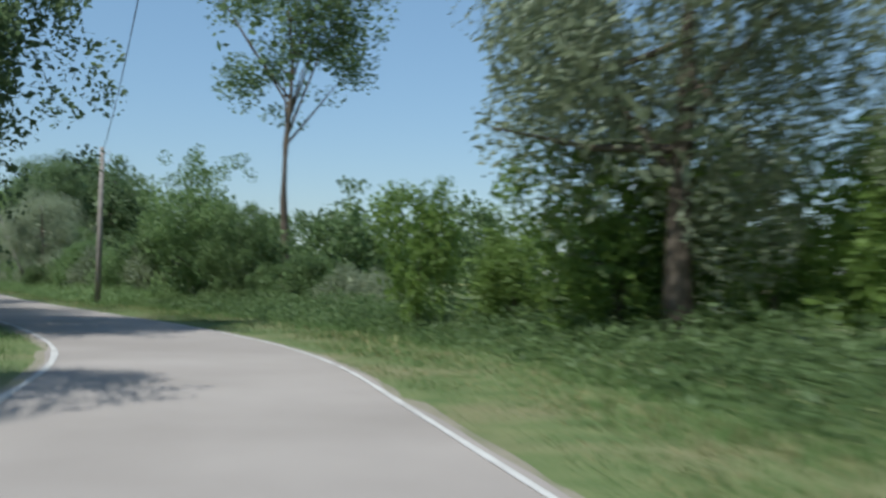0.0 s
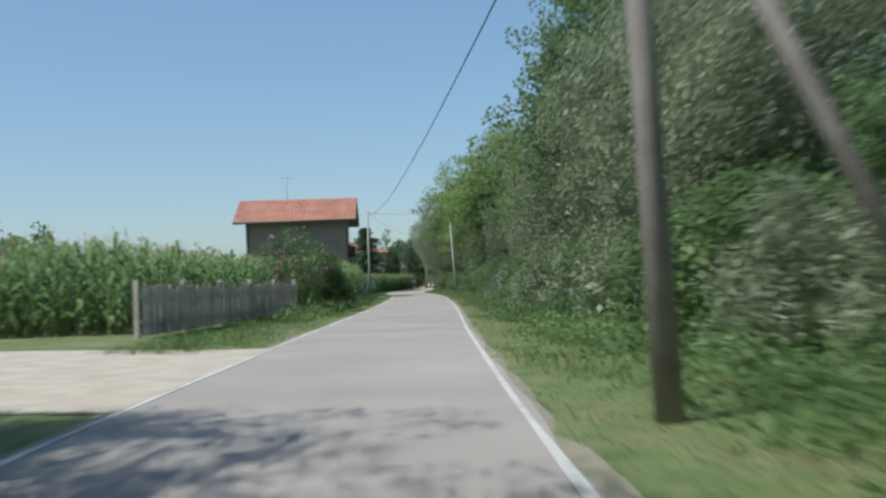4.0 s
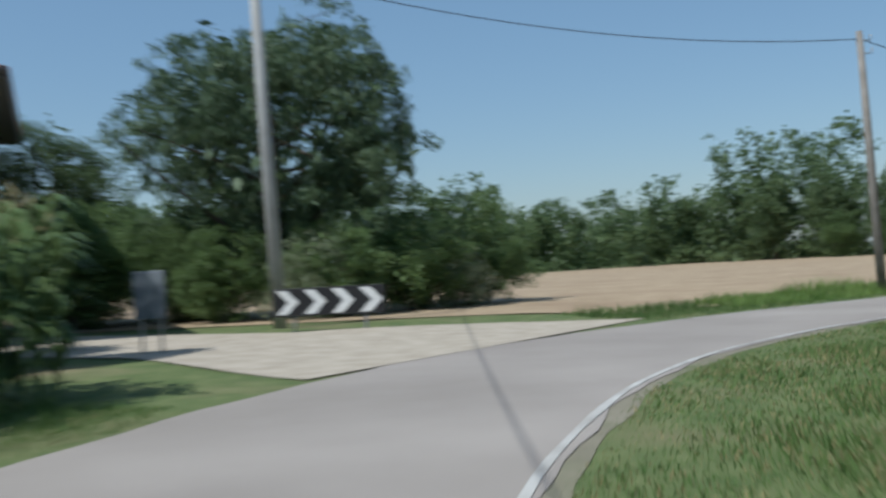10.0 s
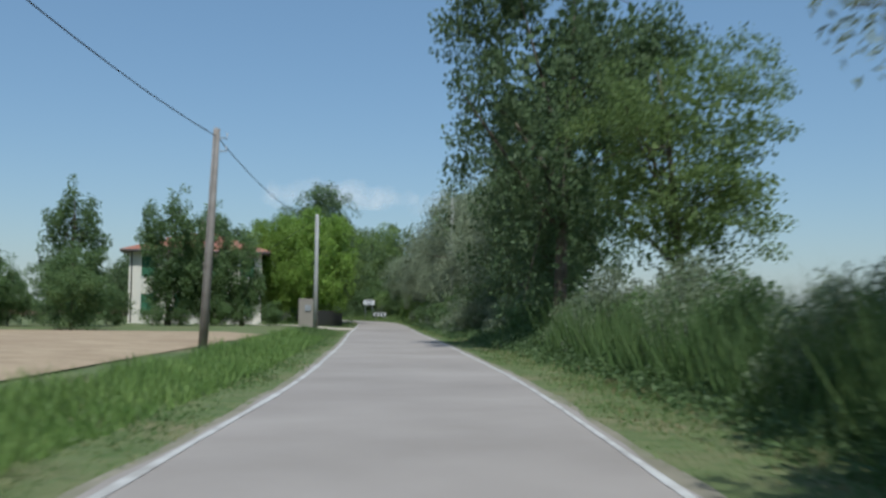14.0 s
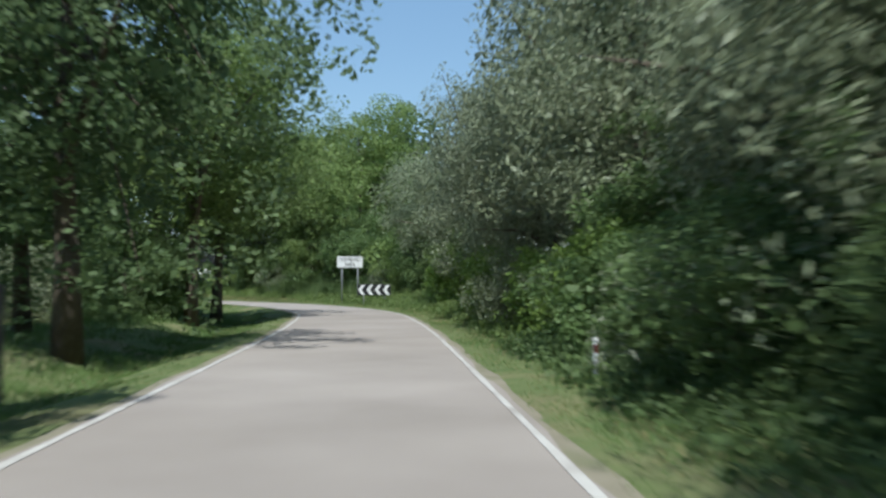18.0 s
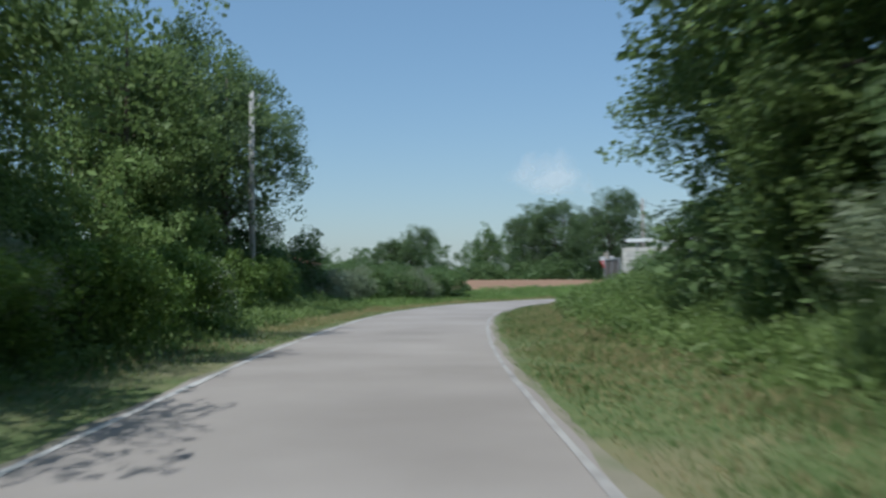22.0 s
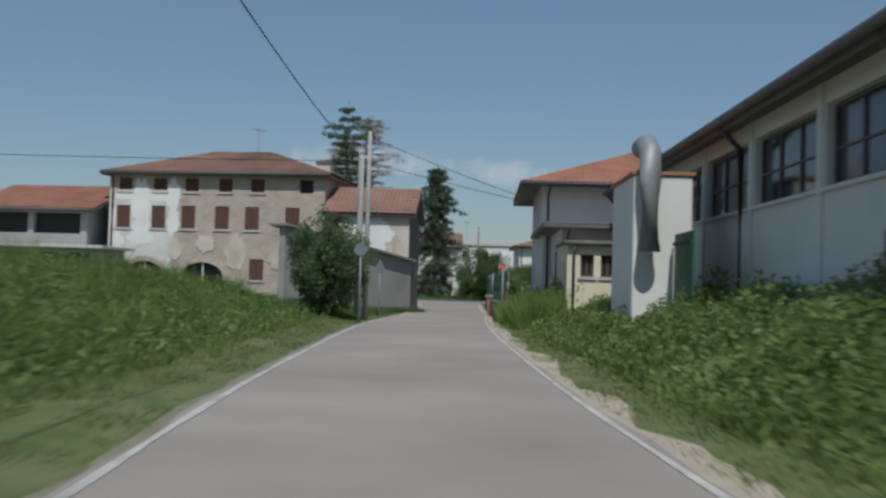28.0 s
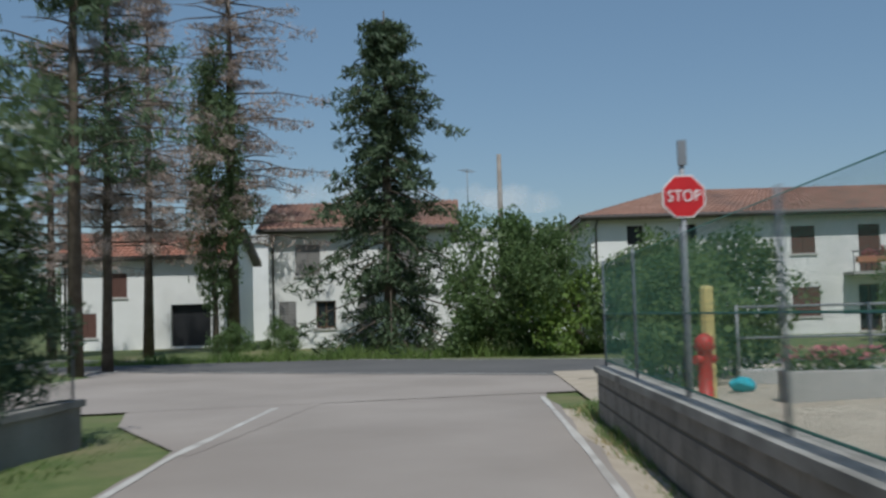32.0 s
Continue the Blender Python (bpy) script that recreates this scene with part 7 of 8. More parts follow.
# ---- duct tower on the warehouse ----
x, y = 55.95, 365.2
du = thing("filter_unit", pose(x, y, 0.5, 0, 0, math.degrees(math.atan2(uy, ux))), "tall grey filter housing with a curved steel duct", "filter unit")
one_box("housing", (0, 3.0, -1.3, 0.0, -0.2, 3.3), M["panel"], du, 0.03)
one_box("top_edge", (-0.05, 3.05, -1.35, 0.05, 3.3, 3.38), M["terracotta"], du, 0.01)
b = bmesh.new()
tube(b, [(-0.35, -0.3, 1.6), (-0.35, -0.3, 3.2), (-0.25, -0.3, 3.75), (0.2, -0.3, 4.0), (0.8, -0.3, 4.0)], [0.24] * 5, 14)
part("duct", b, M["steel"], du)
sgx, sgy = 55.95 - 1.9 * ux, 365.2 - 1.9 * uy
sg_ = thing("side_gate", pose(sgx, sgy, 0.5, 0, 0, math.degrees(math.atan2(uy, ux))), "dark green sheet metal gate beside the filter housing", "gate")
for k in range(3):
    one_box("panel", (k * 0.58, k * 0.58 + 0.56, -0.92, -0.88, 0.05, 2.0), M["shutter_green"], sg_, 0.008)
for zz in (0.2, 1.75):
    one_box("rail", (0.0, 1.72, -0.88, -0.84, zz, zz + 0.07), M["dark_fence"], sg_, 0.004)
fb = thing("fan_box", pose(60.65, 370.43, 0.2, 0, 0, math.degrees(math.atan2(uy, ux))), "white ventilation box on the warehouse wall", "fan box")
one_box("body", (-0.3, 0.3, -0.66, 0.0, 2.75, 3.35), M["white"], fb, 0.03)
one_box("tray", (-0.25, 0.25, -0.6, -0.02, 2.4, 2.7), M["cream_wall"], fb, 0.03)
one_box("grille", (-0.31, -0.3, -0.58, -0.08, 2.85, 3.25), M["grey_plaster"], fb, 0)

# ---- junction things ----
lp = thing("street_lamp", pose(85.4, 401.65, 0.05), "tall thin street lamp with a globe head", "street lamp")
b = bmesh.new()
tube(b, [(0, 0, -0.2), (0, 0, 3.5), (0, 0, 6.9)], [0.06, 0.05, 0.035], 10)
part("pole", b, M["steel"], lp)
b = bmesh.new()
bmesh.ops.create_uvsphere(b, u_segments=16, v_segments=10, radius=0.19, matrix=Matrix.Translation((0, 0, 7.05)))
part("globe", b, M["lamp"], lp)
b = bmesh.new()
bmesh.ops.create_cone(b, cap_ends=True, segments=16, radius1=0.1, radius2=0.05, depth=0.1, matrix=Matrix.Translation((0, 0, 7.24)))
part("hood", b, M["fascia"], lp)
yp = thing("bollard", pose(82.0, 402.5, 0.05), "worn yellow and white concrete bollard", "bollard")
one_box("shaft", (-0.07, 0.07, -0.07, 0.07, -0.1, 1.5), M["yellow"], yp, 0.03)
hy = thing("fire_hydrant", pose(81.75, 402.35, 0.05), "red cast iron fire hydrant", "hydrant")
b = bmesh.new()
tube(b, [(0, 0, 0), (0, 0, 0.1), (0, 0, 0.12), (0, 0, 0.7), (0, 0, 0.74), (0, 0, 0.86), (0, 0, 0.92)], [0.14, 0.14, 0.09, 0.09, 0.13, 0.11, 0.03], 12)
part("barrel", b, M["hydrant"], hy)
for sx in (-1, 1):
    b = bmesh.new()
    tube(b, [(0, 0, 0.6), (0.17 * sx, 0, 0.6)], [0.055, 0.055], 10)
    part("outlet", b, M["hydrant"], hy)
tq = thing("plastic_bag", pose(83.6, 403.3, 0.1), "crumpled turquoise plastic bag on the yard", "bag")
b = bmesh.new()
bmesh.ops.create_icosphere(b, subdivisions=3, radius=0.18)
for v_ in b.verts:
    v_.co = Vector((v_.co.x * 1.2, v_.co.y * 0.8, v_.co.z * 0.6)) * (1 + 0.25 * noise.noise(v_.co * 7))
    v_.co.z += 0.1
part("bag", b, M["turquoise"], tq)


def flower_trough(x, y, turn, petals="petal"):
    ob = thing("flower_trough", pose(x, y, 0.1, 0, 0, turn), "grey concrete trough with red flowers", "planter", "flower troughs")
    for d in ((-0.6, 0.6, -0.2, -0.14, 0, 0.4), (-0.6, 0.6, 0.14, 0.2, 0, 0.4), (-0.6, -0.54, -0.14, 0.14, 0, 0.4), (0.54, 0.6, -0.14, 0.14, 0, 0.4)):
        one_box("side", d, M["concrete"], ob, 0.012)
    one_box("earth", (-0.54, 0.54, -0.14, 0.14, 0.0, 0.34), M["soil"], ob, 0)
    c = [(xx, yy, 0.5) for xx in np.linspace(-0.5, 0.5, 9) for yy in (-0.08, 0.08)]
    raw("foliage", *leaves(c, 26, (0.07, 0.07, 0.09), 0.09, 0.05), M["mid_leaf"], ob)
    raw("blossoms", *leaves(np.array(c) + [0, 0, 0.1], 9, (0.08, 0.08, 0.06), 0.06, 0.05), M[petals], ob)
    return ob


flower_trough(82.9, 401.4, -36)
flower_trough(82.0, 397.6, 40)


def car(x, y, z, turn):
    """A parked compact car, its front along local -y."""
    ob = thing("parked_car", pose(x, y, z, 0, 0, turn), "blue-grey compact car parked in the yard", "car")
    prof = [(-2.0, 0.35), (-2.05, 0.74), (-1.9, 0.9), (-1.1, 1.05), (-0.3, 1.56), (1.0, 1.6), (1.85, 1.16), (1.97, 1.02), (2.0, 0.4), (1.9, 0.28), (-1.9, 0.25)]
    bm_ = bmesh.new()
    rings = []
    for xx, sc_ in ((-0.82, 0.9), (-0.86, 0.97), (-0.7, 1.0), (0.7, 1.0), (0.86, 0.97), (0.82, 0.9)):
        inset = 0.14 if abs(xx) > 0.8 else 0.0
        rings.append([bm_.verts.new((xx * (0.84 if q > 1.2 else 1), p * sc_ if q < 1.2 else p * (1 - inset * 0.3), q)) for p, q in prof])
    for r0, r1 in zip(rings, rings[1:]):
        for k in range(len(prof)):
            j = (k + 1) % len(prof)
            bm_.faces.new((r0[k], r0[j], r1[j], r1[k]))
    bm_.faces.new(rings[0])
    bm_.faces.new(list(reversed(rings[-1])))
    bmesh.ops.recalc_face_normals(bm_, faces=bm_.faces[:])
    body = part("body", bm_, M["car_blue"], ob)
    part("windscreen", box(bmesh.new(), -0.62, 0.62, -0.4, 0.4, -0.01, 0.01, m=Matrix.Translation((0, -0.715, 1.32)) @ pose(0, 0, 0, 32.5)), M["glass"], ob)
    part("rear_window", box(bmesh.new(), -0.6, 0.6, -0.36, 0.36, -0.01, 0.01, m=Matrix.Translation((0, 1.42, 1.4)) @ pose(0, 0, 0, -27.4)), M["glass"], ob)
    for sx in (-1, 1):
        for d in ((-0.55, 0.2), (0.28, 0.95)):
            part("side_window", prism(bmesh.new(), [(d[0], 1.06), (d[1], 1.06), (d[1] - 0.05, 1.49), (max(d[0] + 0.05, -0.22), 1.49)], -0.01, 0.01), M["glass"], ob).matrix_basis = pose(0.79 * sx, 0, 0, 0, 0, 90)
        one_box("headlight", (sx * 0.5 - 0.16, sx * 0.5 + 0.16, -2.06, -1.98, 0.66, 0.8), M["lamp"], ob, 0.02)
        one_box("mirror", (sx * 0.9 - 0.1, sx * 0.9 + 0.1, -0.55, -0.45, 0.98, 1.12), M["car_blue"], ob, 0.02)
        for yy in (-1.3, 1.25):
            b_ = bmesh.new()
            tube(b_, [(sx * 0.68, yy, 0.31), (sx * 0.86, yy, 0.31)], [0.31, 0.31], 20)
            wheel = part("wheel", b_, M["rubber"], ob)
            b_ = bmesh.new()
            tube(b_, [(sx * 0.8, yy, 0.31), (sx * 0.875, yy, 0.31)], [0.19, 0.17], 14)
            part("rim", b_, M["steel"], wheel)
    one_box("bumper", (-0.8, 0.8, -2.1, -1.98, 0.36, 0.52), M["car_blue"], ob, 0.03)
    one_box("grille", (-0.35, 0.35, -2.08, -2.02, 0.58, 0.68), M["black"], ob, 0.01)
    return ob


car(77.75, 393.45, 0.24, -36)

pp = thing("potted_plant", pose(73.15, 391.0, 0.24), "pale stone plinth pot with a leafy yellow-green plant", "plant")
b = bmesh.new()
tube(b, [(0, 0, 0), (0, 0, 0.06), (0, 0, 0.1), (0, 0, 0.4), (0, 0, 0.52), (0, 0, 0.58)], [0.17, 0.17, 0.11, 0.11, 0.18, 0.19], 16)
part("pot", b, M["sill"], pp)
raw("foliage", *leaves(cloud(60, 0.24, 0.24, 0.24, 0.82, 0.3, 0.3, 600), 18, (0.07, 0.07, 0.07), 0.1, 0.05), M["thuja_leaf"], pp)
# railing along the yard's far side
rl = thing("railing", pose(84.6, 404.2, 0.05, 0, 0, -36), "grey steel railing on a low kerb by the main road", "railing")
one_box("kerb", (0, 12.0, -0.12, 0.12, -0.2, 0.28), M["concrete"], rl, 0.02)
for k in range(7):
    post(rl, k * 2.0 + 0.02, 0, 0.28, 1.25, 0.025)
for z in (0.75, 1.22):
    b = bmesh.new()
    tube(b, [(0, 0, z), (12.0, 0, z)], [0.02, 0.02], 8)
    part("rail", b, M["steel"], rl)


def antenna(x, y, z, h):
    """A roof aerial: mast, boom and rods."""
    ob = thing("tv_antenna", pose(x, y, z, 0, 0, 30), "thin metal television aerial on a roof", "antenna")
    post(ob, 0, 0, 0, h, 0.02, "steel", "mast")
    b_ = bmesh.new()
    tube(b_, [(-0.5, 0, h - 0.1), (0.5, 0, h - 0.1)], [0.012, 0.012], 6)
    part("boom", b_, M["steel"], ob)
    for i_ in range(5):
        b_ = bmesh.new()
        tube(b_, [(-0.45 + i_ * 0.22, -0.25, h - 0.1), (-0.45 + i_ * 0.22, 0.25, h - 0.1)], [0.007, 0.007], 5)
        part("rod", b_, M["steel"], ob)


for x, y, z, h in ((-89.6, 118.4, 6.6, 2.6), (-53.5, 62.0, 8.2, 2.4), (61.0, 396.5, 7.0, 1.9), (97.0, 428.0, 5.6, 1.8)):
    antenna(x, y, z, h)


def far_cloud(azimuth, height, dist, wide, tall, seed):
    """A small far cloud low in the sky."""
    a = radians(azimuth)
    b_ = bmesh.new()
    v_ = [b_.verts.new(p) for p in ((-wide / 2, 0, 0), (wide / 2, 0, 0), (wide / 2, 0, tall), (-wide / 2, 0, tall))]
    b_.faces.new(v_)
    ob = part("cloud", b_, vapour("cloud_vapour", seed))
    ob.matrix_basis = pose(dist * math.sin(a), 200 + dist * math.cos(a), height, 0, 0, -azimuth)
    return tagged(ob, "small soft white cloud low over the horizon", "cloud", kind="structure")


far_cloud(29.5, 350, 3400, 560, 130, 3)
far_cloud(37, 330, 3500, 420, 130, 11)
far_cloud(7, 270, 3400, 320, 170, 23)

# ---- corn, reeds, grass ----
def blades(p, d, length, width, lean):
    """Three-cornered blades at places p, leaning along d."""
    k = len(p)
    a = rng.uniform(0, 6.283, k)
    w = np.stack([np.cos(a), np.sin(a), np.zeros(k)], -1) * width[:, None] / 2
    tip = p + np.stack([d[:, 0] * lean, d[:, 1] * lean, length], -1)
    return np.stack([p - w, p + w, tip], 1).reshape(-1, 3), np.arange(3 * k).reshape(-1, 3)


def sheet(x, y):
    """Height of the ground's mesh."""
    i, j = np.clip(np.searchsorted(gx, x) - 1, 0, len(gx) - 2), np.clip(np.searchsorted(gy, y) - 1, 0, len(gy) - 2)
    u, v = (x - gx[i]) / (gx[i + 1] - gx[i]), (y - gy[j]) / (gy[j + 1] - gy[j])
    return (1 - v) * ((1 - u) * GZ[j, i] + u * GZ[j, i + 1]) + v * ((1 - u) * GZ[j + 1, i] + u * GZ[j + 1, i + 1])


def verge(name, s0, s1, o0, o1, n, hmin, hmax, material, label, width=0.03, category="grass"):
    """Grass blades scattered along the road between two offsets; they grow taller away from it."""
    s, f = rng.uniform(s0, s1, n), rng.random(n)
    o = o0 + (o1 - o0) * f
    x, y = at(s, o)
    z = sheet(x, y)
    clump = 0.6 + 0.7 * np.abs(np.sin(s * 9.0 + o * 1.7) * np.sin(s * 4.3 - o * 0.9))
    ln = (hmin + (hmax - hmin) * f) * rng.uniform(0.5, 1.2, n) * clump
    d = rng.normal(0, 1, (n, 2))
    v, q = blades(np.stack([x, y, z - 0.02], -1), d, ln, np.full(n, width) * rng.uniform(0.7, 1.4, n), ln * 0.35)
    return tagged(raw(name, v, q, M[material]), label, category, kind="stuff")


g1, g2, g3 = "short green verge grass beside the road", "dry straw-coloured verge grass", "tall rank green grass on the bank"
for s0, s1, a, b, n in ((-0.2, 4.3, -2.4, -6.5, 12000), (4.7, 7.3, -2.4, -5, 9000), (7.8, 10.9, -2.5, -4.2, 10000), (11.9, 17.3, -2.4, -4.7, 26000), (17.9, 22.0, -2.4, -9.0, 24000), (22.0, 26.0, -2.4, -9, 18000)):
    verge("grass", s0, s1, a, b, n, 0.05, 0.3, "grass", g1)
for s0, s1, a, b, n in ((-0.2, 4.2, 2.4, 6.5, 16000), (4.2, 9.9, 2.4, 5.0, 18000), (12.3, 16.4, 2.4, 5.5, 14000), (16.4, 22.0, 2.4, 5.5, 16000), (22.0, 26.0, 2.4, 8, 20000)):
    verge("grass", s0, s1, a, b, n, 0.05, 0.28, "grass", g1)
for s0, s1, a, b, n in ((-0.2, 10.0, 2.35, 4.2, 9000), (16.4, 26.0, 2.35, 4.0, 11000), (22, 26.5, -2.35, -4, 5000), (22.5, 26.3, 2.2, 4.4, 16000), (23.5, 26, -2.2, -3.4, 9000), (12.4, 16.4, 2.35, 3.8, 4500), (26, 31, -2.35, -4.5, 7000), (26, 31, 2.35, 3.6, 5000)):
    verge("grass", s0, s1, a, b, n, 0.04, 0.16, "dry", g2)
# short dense grass close to the road
for s0, s1, sg in ((-0.2, 9.9, 1), (9.6, 12.4, 1), (12.4, 22.0, 1), (22.0, 30.3, 1), (-0.2, 4.3, -1), (4.7, 7.3, -1), (7.8, 10.9, -1), (11.9, 17.3, -1), (17.9, 26, -1), (26, 32.6, -1)):
    verge("grass", s0, s1, sg * 2.12, sg * 5.2, int(9000 * (s1 - s0)), 0.05, 0.15, "grass", g1, 0.022)
    verge("grass", s0, s1, sg * 2.08, sg * 4.4, int(2000 * (s1 - s0)), 0.04, 0.1, "dry", g2, 0.02)
verge("grass", 9.6, 12.3, 2.3, 11, 24000, 0.07, 0.13, "grass", g1, 0.028)
verge("grass", 9.6, 12.3, 2.2, 9, 20000, 0.06, 0.14, "dry", g2, 0.025)
verge("tall_grass", 29.9, 31.0, -3.2, -8, 9000, 0.1, 0.3, "grass", g1, 0.03)
verge("tall_grass", 24.6, 27.2, -3.2, -7.0, 24000, 0.18, 0.4, "tall_blade", g3, 0.035)
verge("tall_grass", 27.2, 29.8, -3.2, -10.5, 32000, 0.18, 0.62, "tall_blade", g3, 0.035)
verge("tall_grass", 27.8, 30.0, -4.0, -10, 30000, 0.5, 1.15, "tall_blade", g3, 0.035)
verge("tall_grass", 26.0, 30.2, 2.9, 6.6, 60000, 0.15, 0.6, "tall_blade", g3, 0.03)
verge("tall_grass", 12.2, 16.4, -2.9, -4.6, 26000, 0.22, 0.4, "tall_blade", g3, 0.035)
verge("tall_grass", 22.2, 25.2, 4.6, 9.0, 24000, 0.4, 0.8, "tall_blade", g3, 0.04)
verge("weeds", 30.62, 31.2, -2.0, -2.5, 4000, 0.06, 0.3, "grass", "low weeds at the foot of the yard wall", 0.04, "weeds")
verge("weeds", 30.1, 30.65, -2.35, -3.5, 4000, 0.05, 0.22, "grass", "low weeds at the foot of the yard wall", 0.04, "weeds")
verge("weeds", 30.3, 31.3, 2.2, 2.6, 5000, 0.1, 0.45, "grass", "low weeds at the foot of the garden wall", 0.035, "weeds")
verge("grass", 22.0, 26.0, 2.3, 7.0, 26000, 0.1, 0.22, "grass", g1, 0.03)
verge("grass", 22.0, 26.0, 2.3, 6.0, 16000, 0.08, 0.2, "dry", g2, 0.025)
verge("tall_grass", 34.9, 35.0, -12, 10, 6000, 0.3, 0.7, "tall_blade", g3, 0.035)
verge("grass", 31.5, 33.1, -2.6, -5, 6000, 0.05, 0.16, "grass", g1)
verge("grass", 31.2, 33.3, 2.15, 2.55, 3600, 0.05, 0.22, "grass", g1)
verge("grass", 31.2, 33.3, 2.05, 2.5, 3000, 0.04, 0.12, "dry", g2)


def herbs(s0, s1, o0, o1, n, low, high, leaf="mid_leaf", label="dense leafy green weeds on the roadside bank"):
    """A carpet of leafy weeds in hummocks, taller away from the road."""
    s, f = rng.uniform(s0, s1, n), rng.random(n) ** 0.8
    o = o0 + (o1 - o0) * f
    x, y = at(s, o)
    hump = 0.55 + 0.6 * np.abs(np.sin(x * 1.7 + y * 0.6) * np.sin(y * 1.3 - x * 0.5)) + 0.25 * np.sin(x * 4.1) * np.sin(y * 3.7)
    h = (low + (high - low) * f) * np.maximum(hump, 0.2)
    c = np.stack([x, y, sheet(x, y) + h * rng.random(n) ** 0.5], -1)
    return tagged(raw("weeds", *leaves(c, 6, (0.16, 0.16, 0.1), 0.12, 0.055, -0.1, 0.3), M[leaf]), label, "weeds", kind="stuff")


for s0, s1, o0, o1, n, low, high, mt in (
    (0.4, 2.4, 4.4, 8.0, 5000, 0.15, 0.8, "mid_leaf"), (2.4, 5.0, 3.3, 6.5, 6000, 0.15, 0.8, "mid_leaf"), (5.0, 9.4, 3.0, 5.2, 9000, 0.12, 0.7, "mid_leaf"),
    (12.6, 16.4, 3.3, 5.6, 7000, 0.12, 0.8, "mid_leaf"), (16.4, 19.2, 2.9, 5.0, 5000, 0.1, 0.6, "mid_leaf"), (19.2, 22.0, 3.2, 7.5, 10000, 0.12, 0.9, "robinia_leaf"),
    (22.0, 25.0, 4.0, 8.5, 10000, 0.15, 1.0, "robinia_leaf"), (25.0, 26.4, 3.6, 6.5, 3500, 0.15, 0.7, "mid_leaf"), (26.0, 30.0, 2.9, 6.6, 17000, 0.15, 0.95, "robinia_leaf"),
    (21.6, 24.6, -3.6, -7.5, 8000, 0.12, 0.8, "robinia_leaf"), (24.6, 27.2, -3.6, -7.2, 5000, 0.08, 0.35, "robinia_leaf"), (27.2, 28.0, -3.6, -9.0, 2000, 0.1, 0.5, "robinia_leaf"), (28.0, 30.0, -3.4, -9.5, 9000, 0.15, 0.9, "robinia_leaf"), (1.3, 4.2, -3.4, -6.5, 5000, 0.1, 0.6, "mid_leaf"),
    (20.0, 21.6, -6.0, -9.5, 3500, 0.15, 0.7, "mid_leaf"), (30.05, 30.7, 3.25, 4.8, 2200, 0.5, 1.5, "robinia_leaf"), (5.3, 7.2, -3.2, -4.2, 2500, 0.1, 0.5, "mid_leaf"),
):
    herbs(s0, s1, o0, o1, n, low, high, mt)


def corn(name, places, height, label):
    """Corn plants: stalk, arching leaves and tassel."""
    p = np.array(places, float)
    n = len(p)
    p = np.c_[p, land(p[:, 0], p[:, 1])]
    h = height * rng.uniform(0.85, 1.1, n)
    vs, fs, k = [], [], 0
    for i in range(11):
        f = 0.08 + 0.85 * i / 11
        a = rng.uniform(0, 6.283, n)
        d = np.stack([np.cos(a), np.sin(a)], -1)
        w = np.stack([-d[:, 1], d[:, 0]], -1) * 0.05
        ln = rng.uniform(0.5, 0.8, n)[:, None]
        b = p[:, :2]
        z0 = (p[:, 2] + h * f)[:, None]
        up_ = rng.uniform(0.25, 0.45, n)[:, None]
        q = [np.c_[b - w * 0.4, z0], np.c_[b + w * 0.4, z0], np.c_[b + d * ln * 0.5 + w, z0 + up_], np.c_[b + d * ln * 0.5 - w, z0 + up_], np.c_[b + d * ln, z0 + up_ * 0.35]]
        vs.append(np.stack(q, 1).reshape(-1, 3))
        i0 = np.arange(n)[:, None] * 5 + k
        fs += [i0 + [0, 1, 2], i0 + [0, 2, 3], i0 + [3, 2, 4]]
        k += 5 * n
    c = tagged(raw(name, np.concatenate(vs), np.concatenate(fs), M["corn_leaf"]), label, "corn", kind="stuff")
    st_v, st_f = blades(p, np.zeros((n, 2)), h, np.full(n, 0.07), 0.0)
    raw("stalks", st_v, st_f, M["corn_leaf"], c)
    tv, tf = leaves(np.c_[p[:, :2], p[:, 2] + h], 5, (0.05, 0.05, 0.09), 0.26, 0.022, -0.6)
    raw("tassels", tv, tf, M["tassel"], c)
    return c


def rows_between(s0, s1, o0, o1, ds, do):
    out = []
    for s in np.arange(s0, s1, ds):
        for o in np.arange(o0, o1, do):
            out.append(tuple(float(c) for c in at(s + rng.uniform(-0.004, 0.004), o + rng.uniform(-0.1, 0.1))))
    return out


corn("corn_field", rows_between(5.0, 5.75, -14, -6.6, 0.013, 0.7) + rows_between(5.85, 7.2, -13, -4.3, 0.012, 0.7), 2.4, "tall green corn field with pale tassels before the brown house")
corn("corn_field", rows_between(9.45, 10.95, -11.5, -3.8, 0.014, 0.65), 2.15, "tall green corn field beside the bend")


def reeds(name, s0, s1, o0, o1, n, height, label, material="willow"):
    s, o = rng.uniform(s0, s1, n), rng.uniform(o0, o1, n)
    x, y = at(s, o)
    p = np.stack([x, y, land(x, y)], -1)
    out_v, out_f = [], []
    for j in range(8):
        d = rng.normal(0, 1, (n, 2))
        ln = height * rng.uniform(0.5, 1.1, n)
        v, f = blades(p + rng.normal(0, 0.08, (n, 3)) * [1, 1, 0], d, ln, np.full(n, 0.03), ln * 0.3)
        out_v.append(v)
        out_f.append(f + 3 * n * j)
    return tagged(raw(name, np.concatenate(out_v), np.concatenate(out_f), M[material]), label, "reeds", kind="stuff")


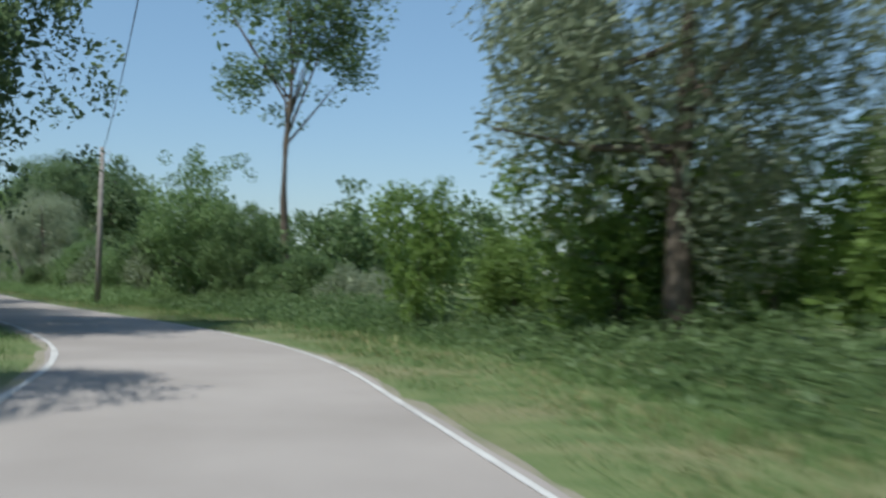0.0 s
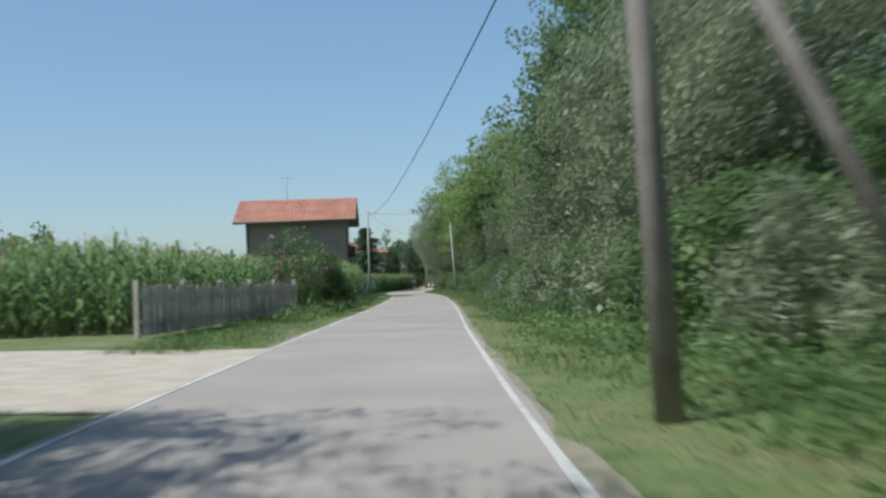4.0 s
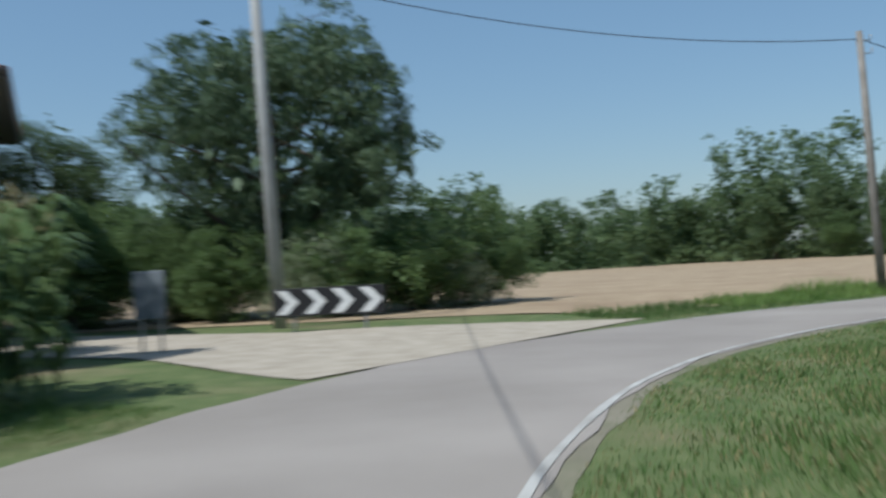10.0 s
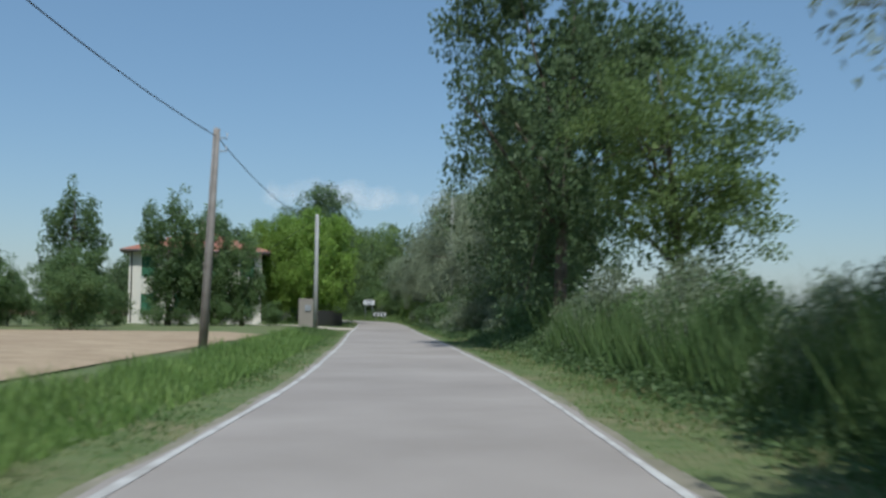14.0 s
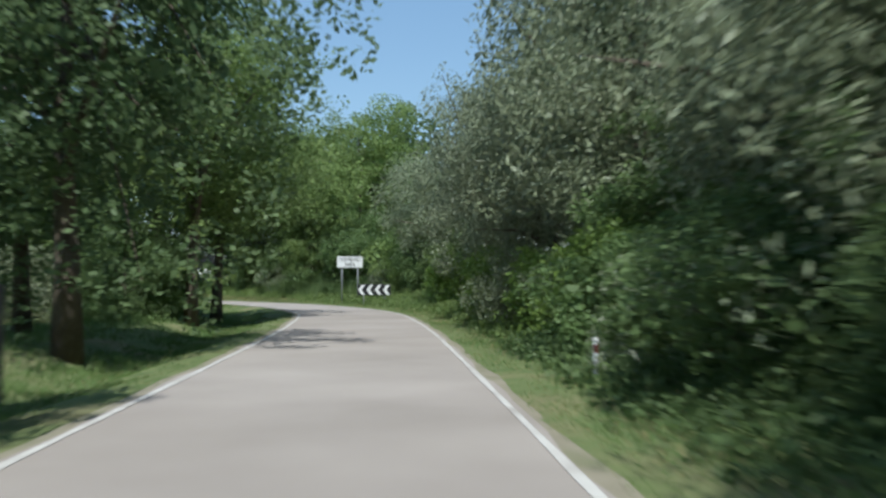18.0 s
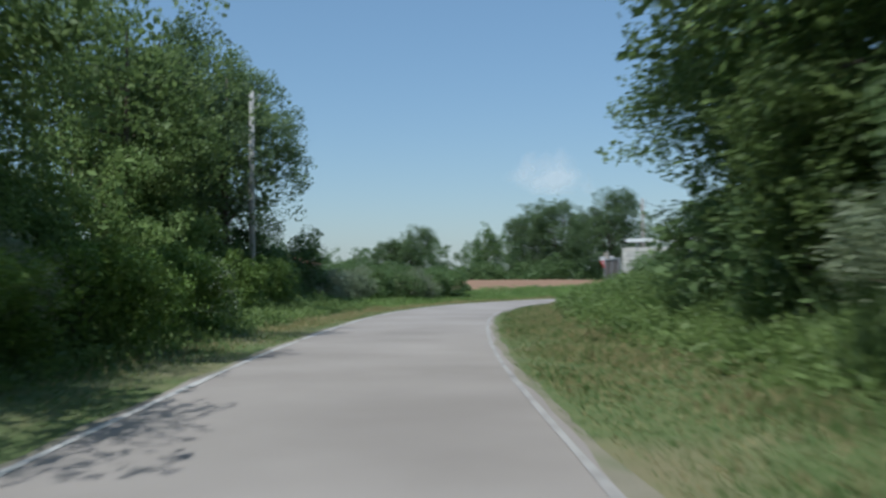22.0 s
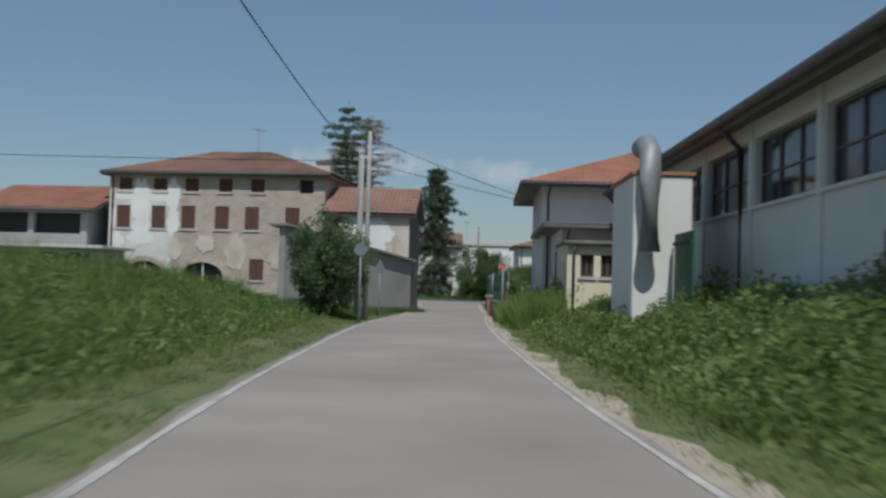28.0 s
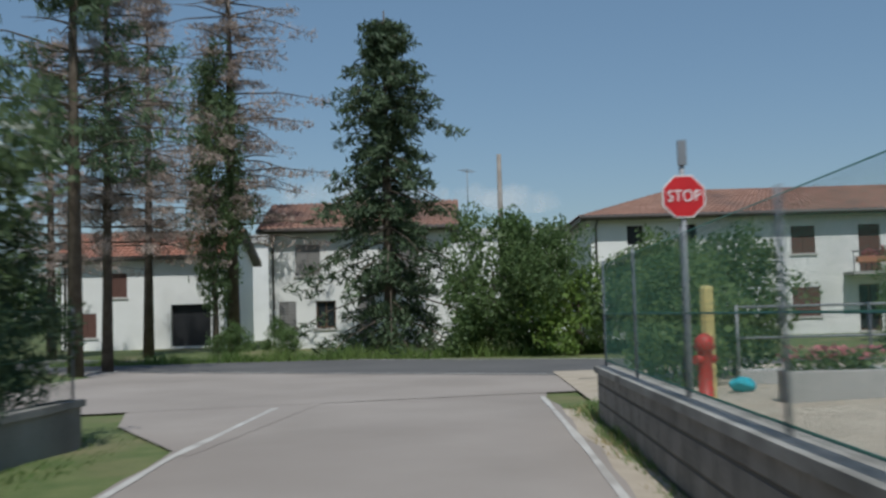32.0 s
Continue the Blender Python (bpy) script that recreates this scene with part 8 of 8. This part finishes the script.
reeds("reeds", 14.2, 15.5, 3.9, 5.6, 900, 1.6, "tall yellow-green reeds at the roadside", "grass")
reeds("reeds", 30.12, 30.42, 2.5, 2.8, 150, 0.8, "tall reeds before the garden wall", "tall_blade")
reeds("reeds", 29.85, 30.2, 2.8, 3.9, 240, 1.2, "tall reeds before the garden wall", "tall_blade")
reeds("reeds", 25.7, 26.3, 3.6, 5.0, 240, 1.0, "tall cane grass on the bank", "mid_leaf")
reeds("reeds", 21.6, 22.6, 4.6, 6.5, 350, 1.4, "tall cane grass on the bank", "mid_leaf")
k = rng.random(7000)
wp = np.stack([65.0 - 8.05 * k, 388.3 - 3.44 * k], -1) + rng.uniform(0.12, 1.0, (7000, 1)) * np.array([0.39, -0.92])
wh_ = rng.uniform(0.08, 0.3, 7000)
wv, wf_ = blades(np.c_[wp, sheet(wp[:, 0], wp[:, 1]) - 0.02], rng.normal(0, 1, (7000, 2)), wh_, rng.uniform(0.025, 0.06, 7000), wh_ * 0.4)
tagged(raw("weeds", wv, wf_, M["mid_leaf"]), "dark green weeds at the foot of the wall", "weeds", kind="stuff")
# roses behind the garden fence
for i in range(14):
    x, y = (float(c) for c in at(8.15 + i * 0.092, -5.3 + rng.uniform(-0.4, 0.4)))
    rb_ = thing("rose_bush", pose(x, y, ground(x, y)), "rose bush with pink blossoms behind the fence", "rose bush", "roses along the fence")
    c = cloud(34, 0.6, 0.6, 0.95, 1.1, 0.3, 0.3, 300 + i)
    raw("foliage", *leaves(c, 16, (0.14, 0.14, 0.14), 0.14, 0.08), M["mid_leaf"], rb_)
    raw("blossoms", *leaves(c[:9] + [0, 0, 0.25], 8, (0.06, 0.06, 0.05), 0.1, 0.08), M["petal"], rb_)
ol = thing("oleander", stand(5.72, -5.0), "oleander bush with dusky pink blossoms", "bush")
c = cloud(130, 1.5, 1.5, 1.6, 1.75, 0.4, 0.3, 400)
raw("foliage", *leaves(c, 24, (0.2, 0.2, 0.2), 0.22, 0.06), M["mid_leaf"], ol)
raw("blossoms", *leaves(c[::2] + [0, 0, 0.15], 14, (0.14, 0.14, 0.1), 0.1, 0.08), M["dusky_petal"], ol)
wf = thing("elder_bush", pose(73.4, 404.6, 0.1), "elder bush with white blossom heads by the barn", "bush")
c = cloud(200, 1.5, 1.5, 1.8, 2.2, 0.4, 0.3, 410, 24)
raw("foliage", *leaves(c, 40, (0.2, 0.2, 0.18), 0.12, 0.06), M["dark_leaf"], wf)
raw("blossoms", *leaves(c[::4] + [0, 0, 0.2], 14, (0.1, 0.1, 0.05), 0.09, 0.07), M["white_petal"], wf)
for s_ in list(T.values()):
    if s_:
        for o_ in (*s_.children_recursive, s_):
            bpy.data.objects.remove(o_)
